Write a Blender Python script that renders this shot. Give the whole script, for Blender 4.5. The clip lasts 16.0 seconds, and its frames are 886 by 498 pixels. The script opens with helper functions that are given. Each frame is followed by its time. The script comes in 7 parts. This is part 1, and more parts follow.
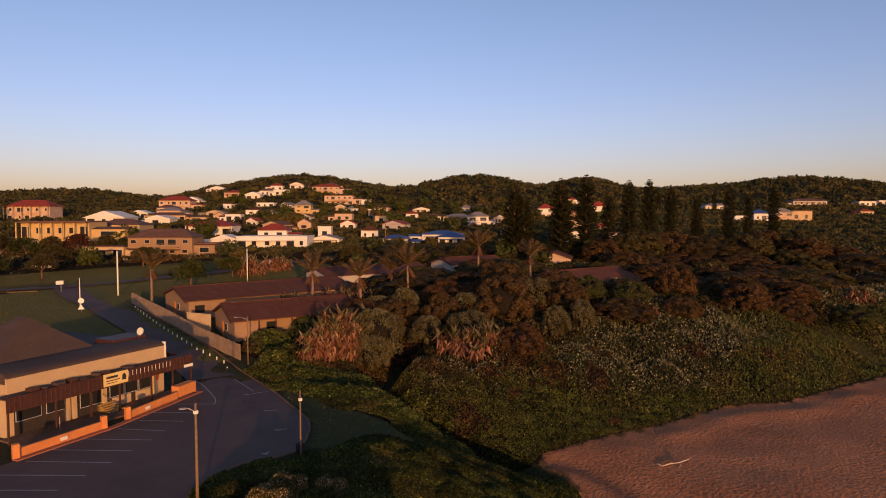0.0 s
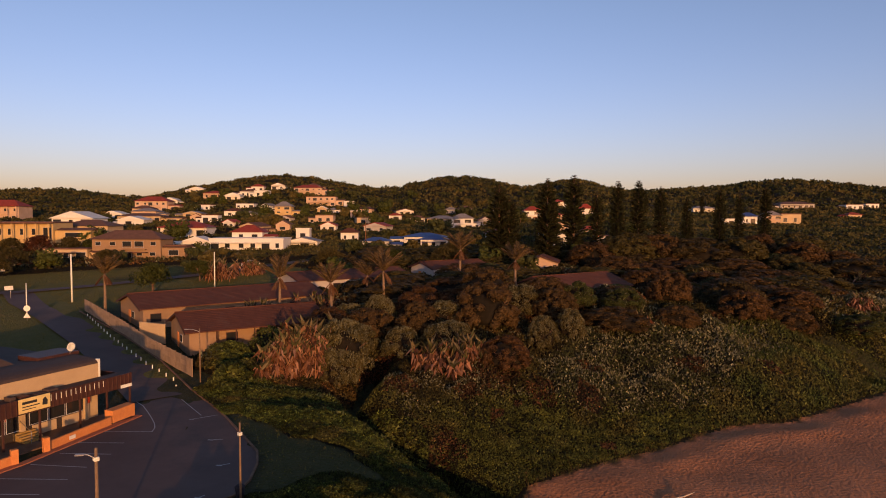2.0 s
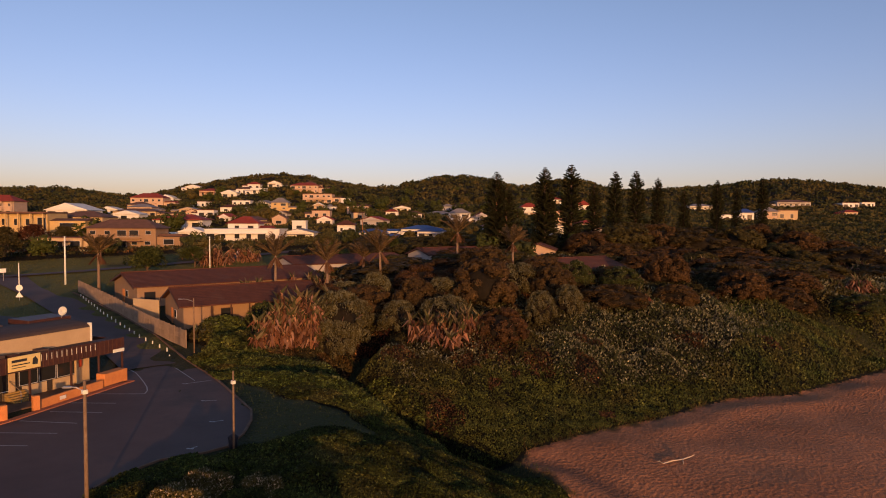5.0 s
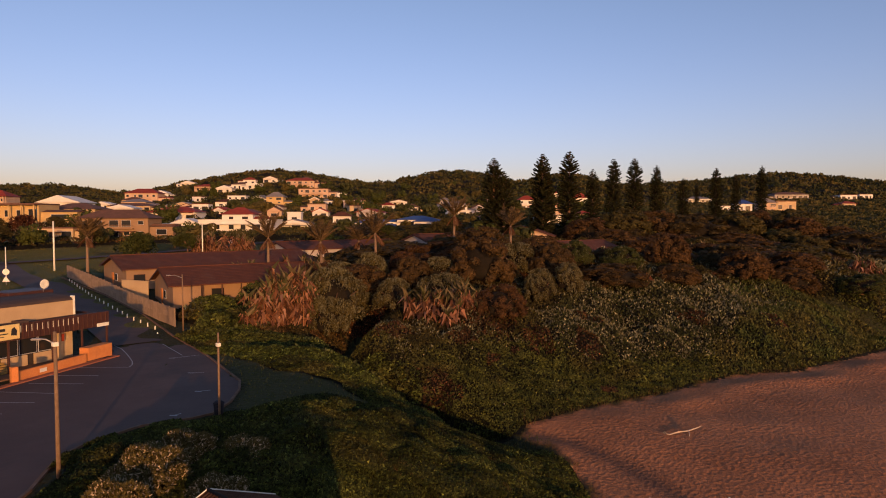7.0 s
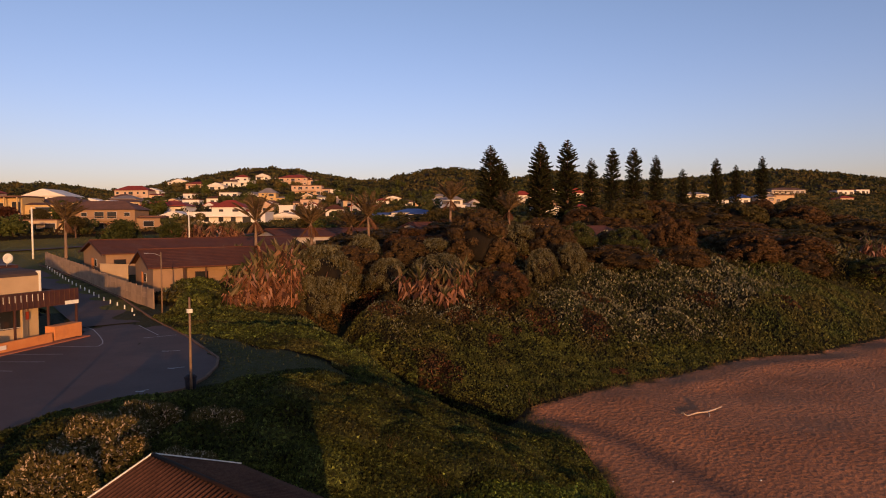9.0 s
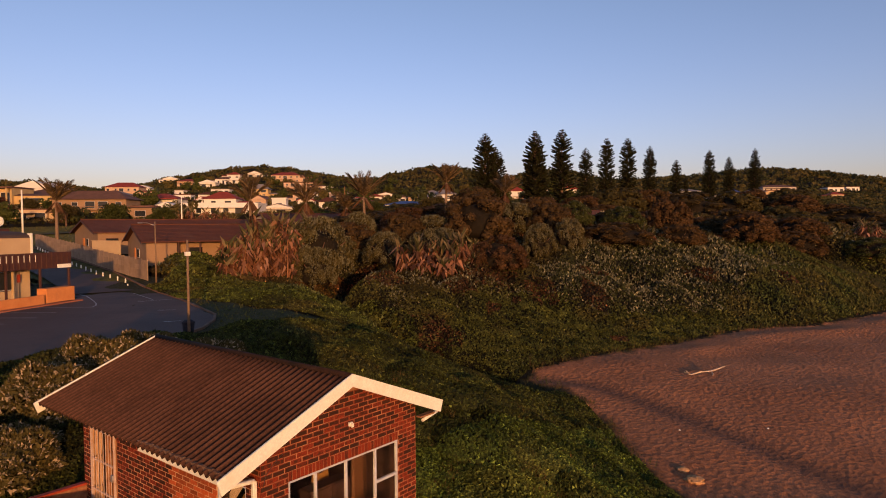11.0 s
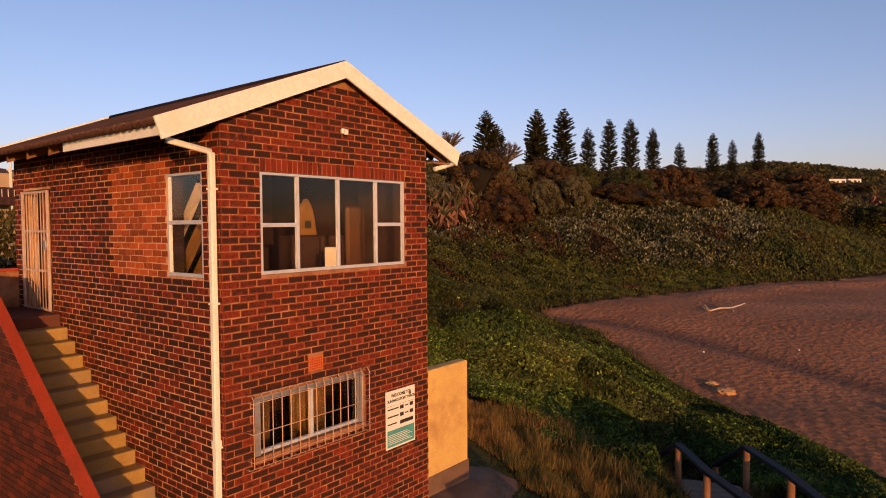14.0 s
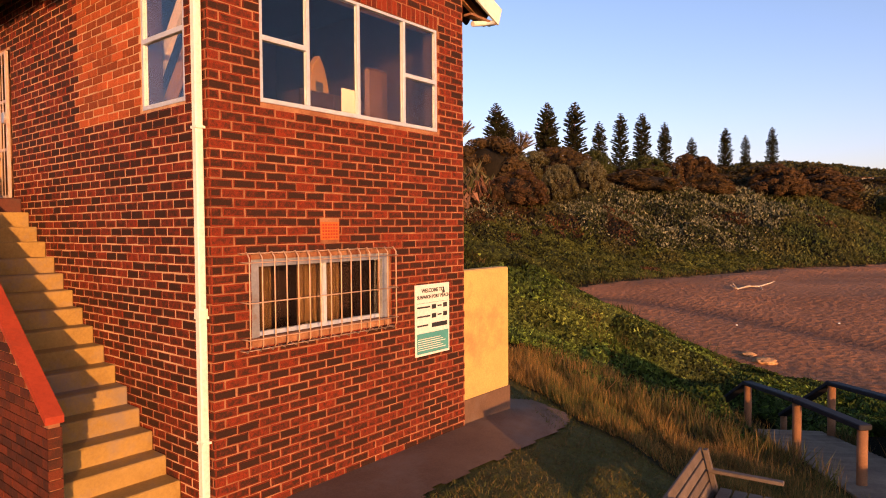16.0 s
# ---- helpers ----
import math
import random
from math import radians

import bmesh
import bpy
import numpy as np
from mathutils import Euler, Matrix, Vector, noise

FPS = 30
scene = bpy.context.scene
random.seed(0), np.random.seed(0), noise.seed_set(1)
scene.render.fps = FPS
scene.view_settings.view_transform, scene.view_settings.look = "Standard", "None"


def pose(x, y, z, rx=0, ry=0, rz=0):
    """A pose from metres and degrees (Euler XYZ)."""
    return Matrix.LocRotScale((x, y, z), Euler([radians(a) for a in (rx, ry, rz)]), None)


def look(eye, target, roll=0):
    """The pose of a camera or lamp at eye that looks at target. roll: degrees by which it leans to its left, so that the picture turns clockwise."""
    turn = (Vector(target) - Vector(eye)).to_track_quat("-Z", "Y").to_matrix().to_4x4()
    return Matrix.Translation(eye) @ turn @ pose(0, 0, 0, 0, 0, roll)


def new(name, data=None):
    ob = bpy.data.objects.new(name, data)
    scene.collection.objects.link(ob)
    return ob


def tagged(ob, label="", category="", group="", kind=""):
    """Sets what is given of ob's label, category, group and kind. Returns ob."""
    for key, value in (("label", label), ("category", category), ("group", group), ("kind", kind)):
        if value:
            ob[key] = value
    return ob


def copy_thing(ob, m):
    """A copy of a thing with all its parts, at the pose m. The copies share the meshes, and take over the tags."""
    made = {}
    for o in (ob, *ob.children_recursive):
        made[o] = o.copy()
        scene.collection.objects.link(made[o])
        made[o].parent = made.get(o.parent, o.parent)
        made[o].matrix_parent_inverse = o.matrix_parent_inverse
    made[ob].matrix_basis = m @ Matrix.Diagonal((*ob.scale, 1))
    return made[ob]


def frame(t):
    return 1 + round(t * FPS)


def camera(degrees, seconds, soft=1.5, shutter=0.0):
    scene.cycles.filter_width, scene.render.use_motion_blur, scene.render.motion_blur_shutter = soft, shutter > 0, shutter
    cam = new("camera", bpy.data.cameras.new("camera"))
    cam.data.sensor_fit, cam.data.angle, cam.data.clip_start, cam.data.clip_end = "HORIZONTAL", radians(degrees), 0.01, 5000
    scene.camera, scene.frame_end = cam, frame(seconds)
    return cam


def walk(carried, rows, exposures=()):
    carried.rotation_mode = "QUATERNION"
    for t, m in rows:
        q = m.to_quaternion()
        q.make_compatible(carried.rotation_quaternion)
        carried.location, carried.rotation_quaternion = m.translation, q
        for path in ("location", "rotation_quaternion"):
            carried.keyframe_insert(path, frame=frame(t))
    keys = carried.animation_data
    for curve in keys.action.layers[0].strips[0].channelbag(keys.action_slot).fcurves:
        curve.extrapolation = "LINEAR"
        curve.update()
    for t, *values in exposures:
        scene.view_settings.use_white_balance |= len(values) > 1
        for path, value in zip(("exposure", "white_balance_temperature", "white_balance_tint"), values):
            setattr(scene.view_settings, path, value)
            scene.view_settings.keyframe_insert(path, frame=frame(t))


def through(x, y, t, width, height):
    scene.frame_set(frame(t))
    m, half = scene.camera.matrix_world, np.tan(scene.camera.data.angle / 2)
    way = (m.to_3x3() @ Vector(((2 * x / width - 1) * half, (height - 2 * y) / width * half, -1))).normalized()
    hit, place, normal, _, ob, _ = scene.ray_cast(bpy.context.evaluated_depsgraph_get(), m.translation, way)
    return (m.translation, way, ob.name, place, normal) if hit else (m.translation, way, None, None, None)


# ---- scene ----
cam = camera(68.9, 16.0, soft=1.0)
PATH = [
    (0, (-16.767, -17.108, 21.069), (-15.269, -15.787, 20.964), -0.1),
    (0.5, (-15.015, -16.029, 21.104), (-13.51, -14.715, 20.998), -0.1),
    (1, (-13.265, -14.986, 21.076), (-11.756, -13.678, 20.97), -0.1),
    (1.5, (-11.665, -14.005, 21.076), (-10.15, -12.703, 20.97), -0.1),
    (2, (-10.515, -13.189, 20.941), (-8.99, -11.9, 20.843), 0.1),
    (2.5, (-10.063, -12.734, 20.519), (-8.529, -11.454, 20.427), 0.3),
    (3, (-10.116, -12.721, 19.973), (-8.578, -11.446, 19.883), 0.4),
    (3.5, (-10.308, -12.828, 19.319), (-8.771, -11.551, 19.231), 0.4),
    (4, (-10.353, -12.87, 18.695), (-8.819, -11.589, 18.607), 0.3),
    (6.5, (-9.211, -12.166, 15.286), (-7.675, -10.888, 15.199), -0.0),
    (7, (-8.695, -11.705, 14.673), (-7.157, -10.43, 14.583), -0.1),
    (7.5, (-7.98, -11.114, 14.015), (-6.439, -9.842, 13.925), -0.1),
    (8, (-7.247, -10.435, 13.333), (-5.704, -9.166, 13.243), -0.2),
    (8.5, (-6.477, -9.733, 12.672), (-4.932, -8.466, 12.583), -0.2),
    (9, (-5.834, -9.014, 12.032), (-4.285, -7.752, 11.946), -0.3),
    (9.2, (-5.619, -8.879, 11.87), (-4.071, -7.616, 11.784), -0.2),
    (11.3, (-5.872, -8.22, 8.451), (-4.305, -6.979, 8.373), -0.3),
    (11.5, (-5.82, -8.222, 8.16), (-4.256, -6.978, 8.079), -0.1),
    (12, (-5.716, -8.178, 7.336), (-4.151, -6.934, 7.256), -0.2),
    (12.5, (-5.529, -8.022, 6.51), (-3.965, -6.778, 6.432), -0.4),
    (13, (-5.21, -7.659, 5.716), (-3.644, -6.417, 5.638), -0.3),
    (13.5, (-4.744, -7.142, 4.918), (-3.177, -5.901, 4.841), -0.4),
    (14, (-4.158, -6.474, 4.193), (-2.591, -5.234, 4.117), -0.4),
    (14.5, (-3.707, -5.887, 3.644), (-2.138, -4.649, 3.57), -0.3),
    (15, (-3.459, -5.525, 3.139), (-1.888, -4.29, 3.065), -0.1),
    (15.5, (-3.266, -5.277, 2.765), (-1.691, -4.046, 2.695), -0.2),
    (16, (-3.073, -5.068, 2.436), (-1.52, -3.81, 2.368), -0.4),
]
walk(cam, [(t, look(eye, target, roll)) for t, eye, target, roll in PATH], [(0, 0.0), (12.0, 0.02), (14.0, 0.1), (14.5, 0.22), (15.0, 0.40), (15.5, 0.60), (16.0, 0.74)])

# world and sun
SUN_TO = Vector((-0.55, -0.83, 0.09)).normalized()
world = bpy.data.worlds.new("world")
scene.world = world
world.use_nodes = True
wn = world.node_tree
sky = wn.nodes.new("ShaderNodeTexSky")
sky.sky_type = "NISHITA"
sky.sun_disc = False
sky.sun_elevation = math.asin(SUN_TO.z)
sky.sun_rotation = math.atan2(SUN_TO.x, SUN_TO.y)
sky.air_density, sky.dust_density, sky.ozone_density = 1.0, 1.0, 2.2
tint = wn.nodes.new("ShaderNodeMix")
tint.data_type, tint.blend_type = "RGBA", "MULTIPLY"
tint.inputs[0].default_value = 1.0
# low haze: warmer and paler towards the horizon, all round
wc = wn.nodes.new("ShaderNodeTexCoord")
wz = wn.nodes.new("ShaderNodeSeparateXYZ")
wn.links.new(wc.outputs["Generated"], wz.inputs[0])
wr = wn.nodes.new("ShaderNodeValToRGB")
wr.color_ramp.elements.new(0.8)
for e, (at, col) in zip(wr.color_ramp.elements, ((0.0, (1.28, 0.965, 1.37, 1)), (0.42, (1.21, 0.952, 1.03, 1)), (0.85, (1.18, 0.952, 0.965, 1)))):
    e.position, e.color = at, col
wn.links.new(wz.outputs["Z"], wr.inputs["Fac"])
wn.links.new(wr.outputs["Color"], tint.inputs[7])
wn.links.new(sky.outputs["Color"], tint.inputs[6])
wn.links.new(tint.outputs[2], wn.nodes["Background"].inputs["Color"])
wn.nodes["Background"].inputs["Strength"].default_value = 0.22
sun = new("sun", bpy.data.lights.new("sun", "SUN"))
sun.data.energy, sun.data.angle, sun.data.color = 4.3, radians(0.6), (1.0, 0.46, 0.16)
sun.matrix_world = look(SUN_TO * 60, (0, 0, 0))


# materials
def nodes_of(name, rough=0.8, metal=0.0):
    m = bpy.data.materials.new(name)
    m.use_nodes = True
    t = m.node_tree
    b = t.nodes["Principled BSDF"]
    b.inputs["Roughness"].default_value, b.inputs["Metallic"].default_value = rough, metal
    b.inputs["Specular IOR Level"].default_value = 0.5 if rough < 0.7 else 0.22
    return m, t, b


def noise_of(t, scale, detail=5.0, rough=0.6, coord="Object", kind="ShaderNodeTexNoise"):
    c = t.nodes.new("ShaderNodeTexCoord")
    n = t.nodes.new(kind)
    n.inputs["Scale"].default_value = scale
    if kind == "ShaderNodeTexNoise":
        n.inputs["Detail"].default_value, n.inputs["Roughness"].default_value = detail, rough
    t.links.new(c.outputs[coord], n.inputs["Vector"])
    return n.outputs[0]


def ramp_of(t, value, stops):
    r = t.nodes.new("ShaderNodeValToRGB")
    while len(r.color_ramp.elements) < len(stops):
        r.color_ramp.elements.new(0.5)
    for e, (at, col) in zip(r.color_ramp.elements, stops):
        e.position, e.color = at, (*col, 1)
    t.links.new(value, r.inputs["Fac"])
    return r.outputs["Color"]


def mixed(t, kind, fac, a, b):
    m = t.nodes.new("ShaderNodeMix")
    m.data_type, m.blend_type = "RGBA", kind
    for socket, value in ((m.inputs[0], fac), (m.inputs[6], a), (m.inputs[7], b)):
        if isinstance(value, bpy.types.NodeSocket):
            t.links.new(value, socket)
        elif isinstance(value, tuple):
            socket.default_value = (*value, 1)
        else:
            socket.default_value = value
    return m.outputs[2]


def bumped(t, b, value, strength, distance=0.02):
    n = t.nodes.new("ShaderNodeBump")
    n.inputs["Strength"].default_value, n.inputs["Distance"].default_value = strength, distance
    t.links.new(value, n.inputs["Height"])
    t.links.new(n.outputs["Normal"], b.inputs["Normal"])


def plain(name, c1, c2, scale=3.0, rough=0.8, metal=0.0, bump=0.2, bscale=30.0, dist=0.01, spread=0.0, stain=None, coord="Object"):
    """A surface with two colours at a large scale, fine grain, stains and relief; spread: how far single things differ."""
    m, t, b = nodes_of(name, rough, metal)
    big = noise_of(t, scale, 6, 0.65, coord)
    fine = noise_of(t, bscale, 8, 0.7, coord)
    col = ramp_of(t, big, [(0.3, c1), (0.7, c2)])
    grain = ramp_of(t, fine, [(0.25, (0.72, 0.72, 0.72)), (0.75, (1.12, 1.12, 1.12))])
    col = mixed(t, "MULTIPLY", 0.8, col, grain)
    if stain:
        patch = ramp_of(t, noise_of(t, scale * 0.45, 7, 0.75, coord), [(0.52, (0, 0, 0)), (0.68, (1, 1, 1))])
        col = mixed(t, "MIX", patch, col, stain)
    if spread:
        info = t.nodes.new("ShaderNodeObjectInfo")
        dim = ramp_of(t, info.outputs["Random"], [(0, (1 - spread,) * 3), (1, (1 + spread,) * 3)])
        col = mixed(t, "MULTIPLY", 1.0, col, dim)
    t.links.new(col, b.inputs["Base Color"])
    if bump:
        bumped(t, b, fine, bump, dist)
    return m


def brick_mat(name, dark, red, source, share=0.5):
    """Face brick with a burnt dark heart and red blotches, more or less of them from brick to brick."""
    m, t, b = nodes_of(name, 0.85)
    geo = t.nodes.new("ShaderNodeNewGeometry")
    if source == "island":
        value = geo.outputs["Random Per Island"]
    else:
        value = t.nodes.new("ShaderNodeObjectInfo").outputs["Random"]
    n = t.nodes.new("ShaderNodeTexNoise")
    n.inputs["Scale"].default_value, n.inputs["Detail"].default_value, n.inputs["Roughness"].default_value = 14, 7, 0.7
    t.links.new(geo.outputs["Position"], n.inputs["Vector"])
    fine = t.nodes.new("ShaderNodeTexNoise")
    fine.inputs["Scale"].default_value, fine.inputs["Detail"].default_value = 90, 6
    t.links.new(geo.outputs["Position"], fine.inputs["Vector"])
    add = t.nodes.new("ShaderNodeMath")
    add.operation = "MULTIPLY_ADD"
    add.inputs[1].default_value, add.inputs[2].default_value = 0.30, share - 0.5 - 0.15
    t.links.new(value, add.inputs[0])
    both = t.nodes.new("ShaderNodeMath")
    both.operation = "ADD"
    t.links.new(add.outputs[0], both.inputs[0])
    t.links.new(n.outputs[0], both.inputs[1])
    fac = ramp_of(t, both.outputs[0], [(0.38, (0, 0, 0)), (0.62, (1, 1, 1))])
    col = mixed(t, "MIX", fac, dark, red)
    tone = ramp_of(t, value, [(0, (0.75, 0.78, 0.8)), (1, (1.2, 1.15, 1.1))])
    col = mixed(t, "MULTIPLY", 1.0, col, tone)
    grain = ramp_of(t, fine.outputs[0], [(0.3, (0.6, 0.6, 0.6)), (0.7, (1.3, 1.28, 1.25))])
    col = mixed(t, "MULTIPLY", 0.8, col, grain)
    t.links.new(col, b.inputs["Base Color"])
    bumped(t, b, both.outputs[0], 0.6, 0.006)
    return m


BURNT, FIRED = (0.041, 0.0155, 0.0082), (0.168, 0.0235, 0.0075)
M_BRICK = brick_mat("face_brick", BURNT, FIRED, "object", 0.40)
M_BRICK_I = brick_mat("face_brick_many", BURNT, FIRED, "island", 0.40)
M_RIM = brick_mat("brick_rim", BURNT, FIRED, "object", 0.66)
M_RIM_I = brick_mat("brick_rim_many", BURNT, FIRED, "island", 0.66)
M_NEWBRICK = brick_mat("infill_brick", (0.25, 0.055, 0.014), (0.38, 0.085, 0.022), "object", 0.5)
M_MORTAR = plain("mortar", (0.17, 0.052, 0.023), (0.45, 0.235, 0.115), 2.8, 0.95, bump=0.5, bscale=60, stain=(0.13, 0.036, 0.02))
M_OLDBRICK = brick_mat("parapet_brick", (0.062, 0.021, 0.012), (0.115, 0.026, 0.0105), "island", 0.5)
M_PALEMORTAR = plain("repointed_mortar", (0.42, 0.235, 0.12), (0.66, 0.43, 0.24), 2.2, 0.95, bump=0.5, bscale=60, stain=(0.22, 0.08, 0.04))
M_RED = plain("red_paint", (0.30, 0.04, 0.015), (0.38, 0.055, 0.02), 2, 0.7, bump=0.3, stain=(0.2, 0.04, 0.02))
M_TERRA = plain("terracotta", (0.42, 0.10, 0.022), (0.55, 0.15, 0.035), 14, 0.85, bump=0.4)
M_WHITE = plain("white_paint", (0.74, 0.77, 0.66), (0.82, 0.84, 0.74), 2.5, 0.5, bump=0.1, stain=(0.68, 0.66, 0.54))
M_FRAME = plain("frame_paint", (0.40, 0.44, 0.51), (0.50, 0.54, 0.60), 4, 0.4, bump=0.05)
M_CREAM = plain("cream_plaster", (0.53, 0.35, 0.11), (0.66, 0.45, 0.145), 1.2, 0.85, bump=0.3, bscale=45, stain=(0.36, 0.2, 0.08))
M_CONC = plain("concrete", (0.125, 0.072, 0.045), (0.185, 0.112, 0.07), 1.6, 0.9, bump=0.4, bscale=35, stain=(0.17, 0.12, 0.09))
M_STEP = plain("step_concrete", (0.30, 0.19, 0.055), (0.43, 0.285, 0.086), 2.2, 0.9, bump=0.5, bscale=30, stain=(0.26, 0.2, 0.14))
M_ROOF, _t, _b = nodes_of("cement_sheet", 0.9)
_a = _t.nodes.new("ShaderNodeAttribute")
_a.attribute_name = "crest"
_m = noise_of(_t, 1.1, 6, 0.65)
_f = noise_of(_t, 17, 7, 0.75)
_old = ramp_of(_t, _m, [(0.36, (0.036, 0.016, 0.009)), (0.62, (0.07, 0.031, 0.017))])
# corrugation shading put into the colour: near-black valleys, paler worn crests
_ribbed = mixed(_t, "MIX", ramp_of(_t, _m, [(0.4, (0.5, 0.5, 0.5)), (0.6, (0.95, 0.95, 0.95))]), _old, mixed(_t, "MIX", _a.outputs["Color"], (0.006, 0.004, 0.0035), (0.135, 0.064, 0.037)))
_c = mixed(_t, "MULTIPLY", 0.85, _ribbed, ramp_of(_t, _f, [(0.32, (0.45, 0.43, 0.4)), (0.66, (1.25, 1.22, 1.2))]))
_t.links.new(_c, _b.inputs["Base Color"])
bumped(_t, _b, _f, 0.5, 0.012)
M_TILE = plain("roof_tile", (0.075, 0.028, 0.017), (0.11, 0.041, 0.024), 0.8, 0.85, bump=0.4, bscale=6, stain=(0.1, 0.05, 0.035))
M_WOOD = plain("grey_wood", (0.14, 0.10, 0.072), (0.23, 0.175, 0.125), 5, 0.85, bump=0.4, bscale=50, spread=0.15)
M_BENCH = plain("dark_weathered_wood", (0.10, 0.075, 0.055), (0.17, 0.13, 0.10), 5, 0.85, bump=0.4, bscale=50, spread=0.15)
M_POST = plain("pole_wood", (0.19, 0.09, 0.042), (0.30, 0.15, 0.072), 4, 0.85, bump=0.5, bscale=40)
M_POLE = plain("grey_pole_wood", (0.15, 0.10, 0.062), (0.24, 0.17, 0.11), 4, 0.85, bump=0.5, bscale=40)
M_TIMBER = plain("brown_timber", (0.04, 0.014, 0.01), (0.07, 0.024, 0.014), 2, 0.6, bump=0.2)
M_RAIL = plain("dark_rail", (0.012, 0.012, 0.016), (0.024, 0.023, 0.03), 4, 0.75, bump=0.1)
M_GATE = plain("gate_paint", (0.44, 0.33, 0.28), (0.54, 0.42, 0.36), 8, 0.55, bump=0.1, stain=(0.36, 0.2, 0.13))
M_LANDING = plain("red_floor_paint", (0.10, 0.035, 0.024), (0.15, 0.052, 0.034), 2, 0.8, bump=0.3, stain=(0.08, 0.05, 0.04))
M_STEEL = plain("galvanised_steel", (0.36, 0.36, 0.36), (0.5, 0.5, 0.5), 8, 0.45, 0.6, bump=0.1, stain=(0.35, 0.2, 0.1))
M_BAR = plain("painted_bar", (0.46, 0.29, 0.18), (0.58, 0.40, 0.27), 8, 0.5, bump=0.1, stain=(0.36, 0.16, 0.07))
M_ASPHALT = plain("asphalt", (0.078, 0.054, 0.050), (0.122, 0.084, 0.075), 0.15, 0.85, bump=0.5, bscale=60, stain=(0.052, 0.046, 0.047))
M_LINE = plain("road_paint", (0.28, 0.28, 0.28), (0.42, 0.42, 0.42), 3, 0.7, bump=0.1, stain=(0.2, 0.2, 0.2))
M_ORANGE = plain("orange_plaster", (0.56, 0.21, 0.065), (0.64, 0.27, 0.09), 1.5, 0.85, bump=0.2, stain=(0.45, 0.18, 0.07))
M_PAVE = plain("red_paving", (0.34, 0.12, 0.06), (0.42, 0.16, 0.08), 1.5, 0.9, bump=0.3)
# for dark sheets that take the place of shade
M_DARK = plain("interior_shade", (0.03, 0.025, 0.022), (0.05, 0.04, 0.035), 2, 0.9, bump=0)
# near-black: the dimness of the rooms is put into this colour
M_ROOM = plain("room_dark", (0.02, 0.009, 0.007), (0.03, 0.013, 0.01), 1, 0.9, bump=0.1)
M_FENCE = plain("precast_concrete", (0.25, 0.18, 0.12), (0.34, 0.25, 0.17), 1.2, 0.9, bump=0.3, spread=0.12, stain=(0.28, 0.2, 0.14))
M_TREEBARK = plain("bark", (0.10, 0.06, 0.04), (0.17, 0.11, 0.07), 4, 0.95, bump=0.6, bscale=20, dist=0.03)
M_PALMBARK = plain("palm_bark", (0.16, 0.11, 0.075), (0.25, 0.18, 0.12), 4, 0.95, bump=0.6, bscale=14, dist=0.03)
M_DRIFT = plain("bleached_wood", (0.42, 0.33, 0.25), (0.58, 0.48, 0.38), 6, 0.9, bump=0.4)
M_ROCK = plain("sandstone", (0.42, 0.23, 0.10), (0.55, 0.33, 0.16), 2.5, 0.95, bump=0.8, bscale=9, dist=0.05)
M_YELLOW = plain("yellow_foam", (0.20, 0.10, 0.024), (0.25, 0.13, 0.03), 2, 0.45, bump=0.05)
M_BLACK = plain("black_print", (0.015, 0.015, 0.015), (0.03, 0.03, 0.03), 4, 0.6, bump=0)
M_SIGN = plain("sign_white", (0.74, 0.73, 0.66), (0.8, 0.79, 0.73), 3, 0.5, bump=0)
M_TEAL = plain("sign_teal", (0.06, 0.28, 0.27), (0.08, 0.34, 0.32), 3, 0.5, bump=0)
M_BLUE = plain("blue_sheet", (0.022, 0.045, 0.17), (0.03, 0.06, 0.22), 1, 0.5, bump=0.1)
M_PAPER = plain("paper", (0.34, 0.31, 0.27), (0.42, 0.38, 0.33), 3, 0.9, bump=0)
M_CLAY = plain("red_roof", (0.20, 0.034, 0.022), (0.28, 0.05, 0.03), 0.6, 0.75, bump=0.3, bscale=8)
M_BROWNROOF = plain("brown_roof", (0.10, 0.055, 0.04), (0.16, 0.085, 0.06), 0.6, 0.85, bump=0.3, bscale=8)
M_GREYROOF = plain("grey_roof", (0.16, 0.15, 0.15), (0.25, 0.235, 0.23), 0.6, 0.7, bump=0.3, bscale=8)
M_SHEETROOF = plain("dull_sheet_roof", (0.06, 0.045, 0.042), (0.085, 0.06, 0.052), 0.35, 0.9, bump=0.2, bscale=5)
WALLS = {
    "white": plain("white_wall", (0.62, 0.62, 0.58), (0.70, 0.70, 0.66), 0.5, 0.85, bump=0.2, stain=(0.6, 0.57, 0.52)),
    "cream": plain("cream_wall", (0.442, 0.331, 0.193), (0.515, 0.396, 0.239), 0.5, 0.85, bump=0.2),
    "yellow": plain("yellow_wall", (0.47, 0.34, 0.15), (0.54, 0.40, 0.19), 0.5, 0.85, bump=0.2),
    "peach": plain("peach_wall", (0.45, 0.33, 0.235), (0.53, 0.395, 0.285), 0.5, 0.85, bump=0.2),
    "taupe": plain("taupe_wall", (0.245, 0.162, 0.096), (0.30, 0.202, 0.122), 0.5, 0.85, bump=0.2),
    "grey": plain("grey_wall", (0.36, 0.34, 0.33), (0.44, 0.42, 0.4), 0.5, 0.85, bump=0.2),
}
ROOFS = {"red": M_CLAY, "brown": M_BROWNROOF, "grey": M_GREYROOF, "blue": M_BLUE, "white": WALLS["white"], "tile": M_TILE}


def glass_mat(name, tint, rough=0.03):
    m, t, b = nodes_of(name, rough)
    b.inputs["Base Color"].default_value = (*tint, 1)
    b.inputs["Transmission Weight"].default_value = 1.0
    b.inputs["IOR"].default_value = 1.4
    return m


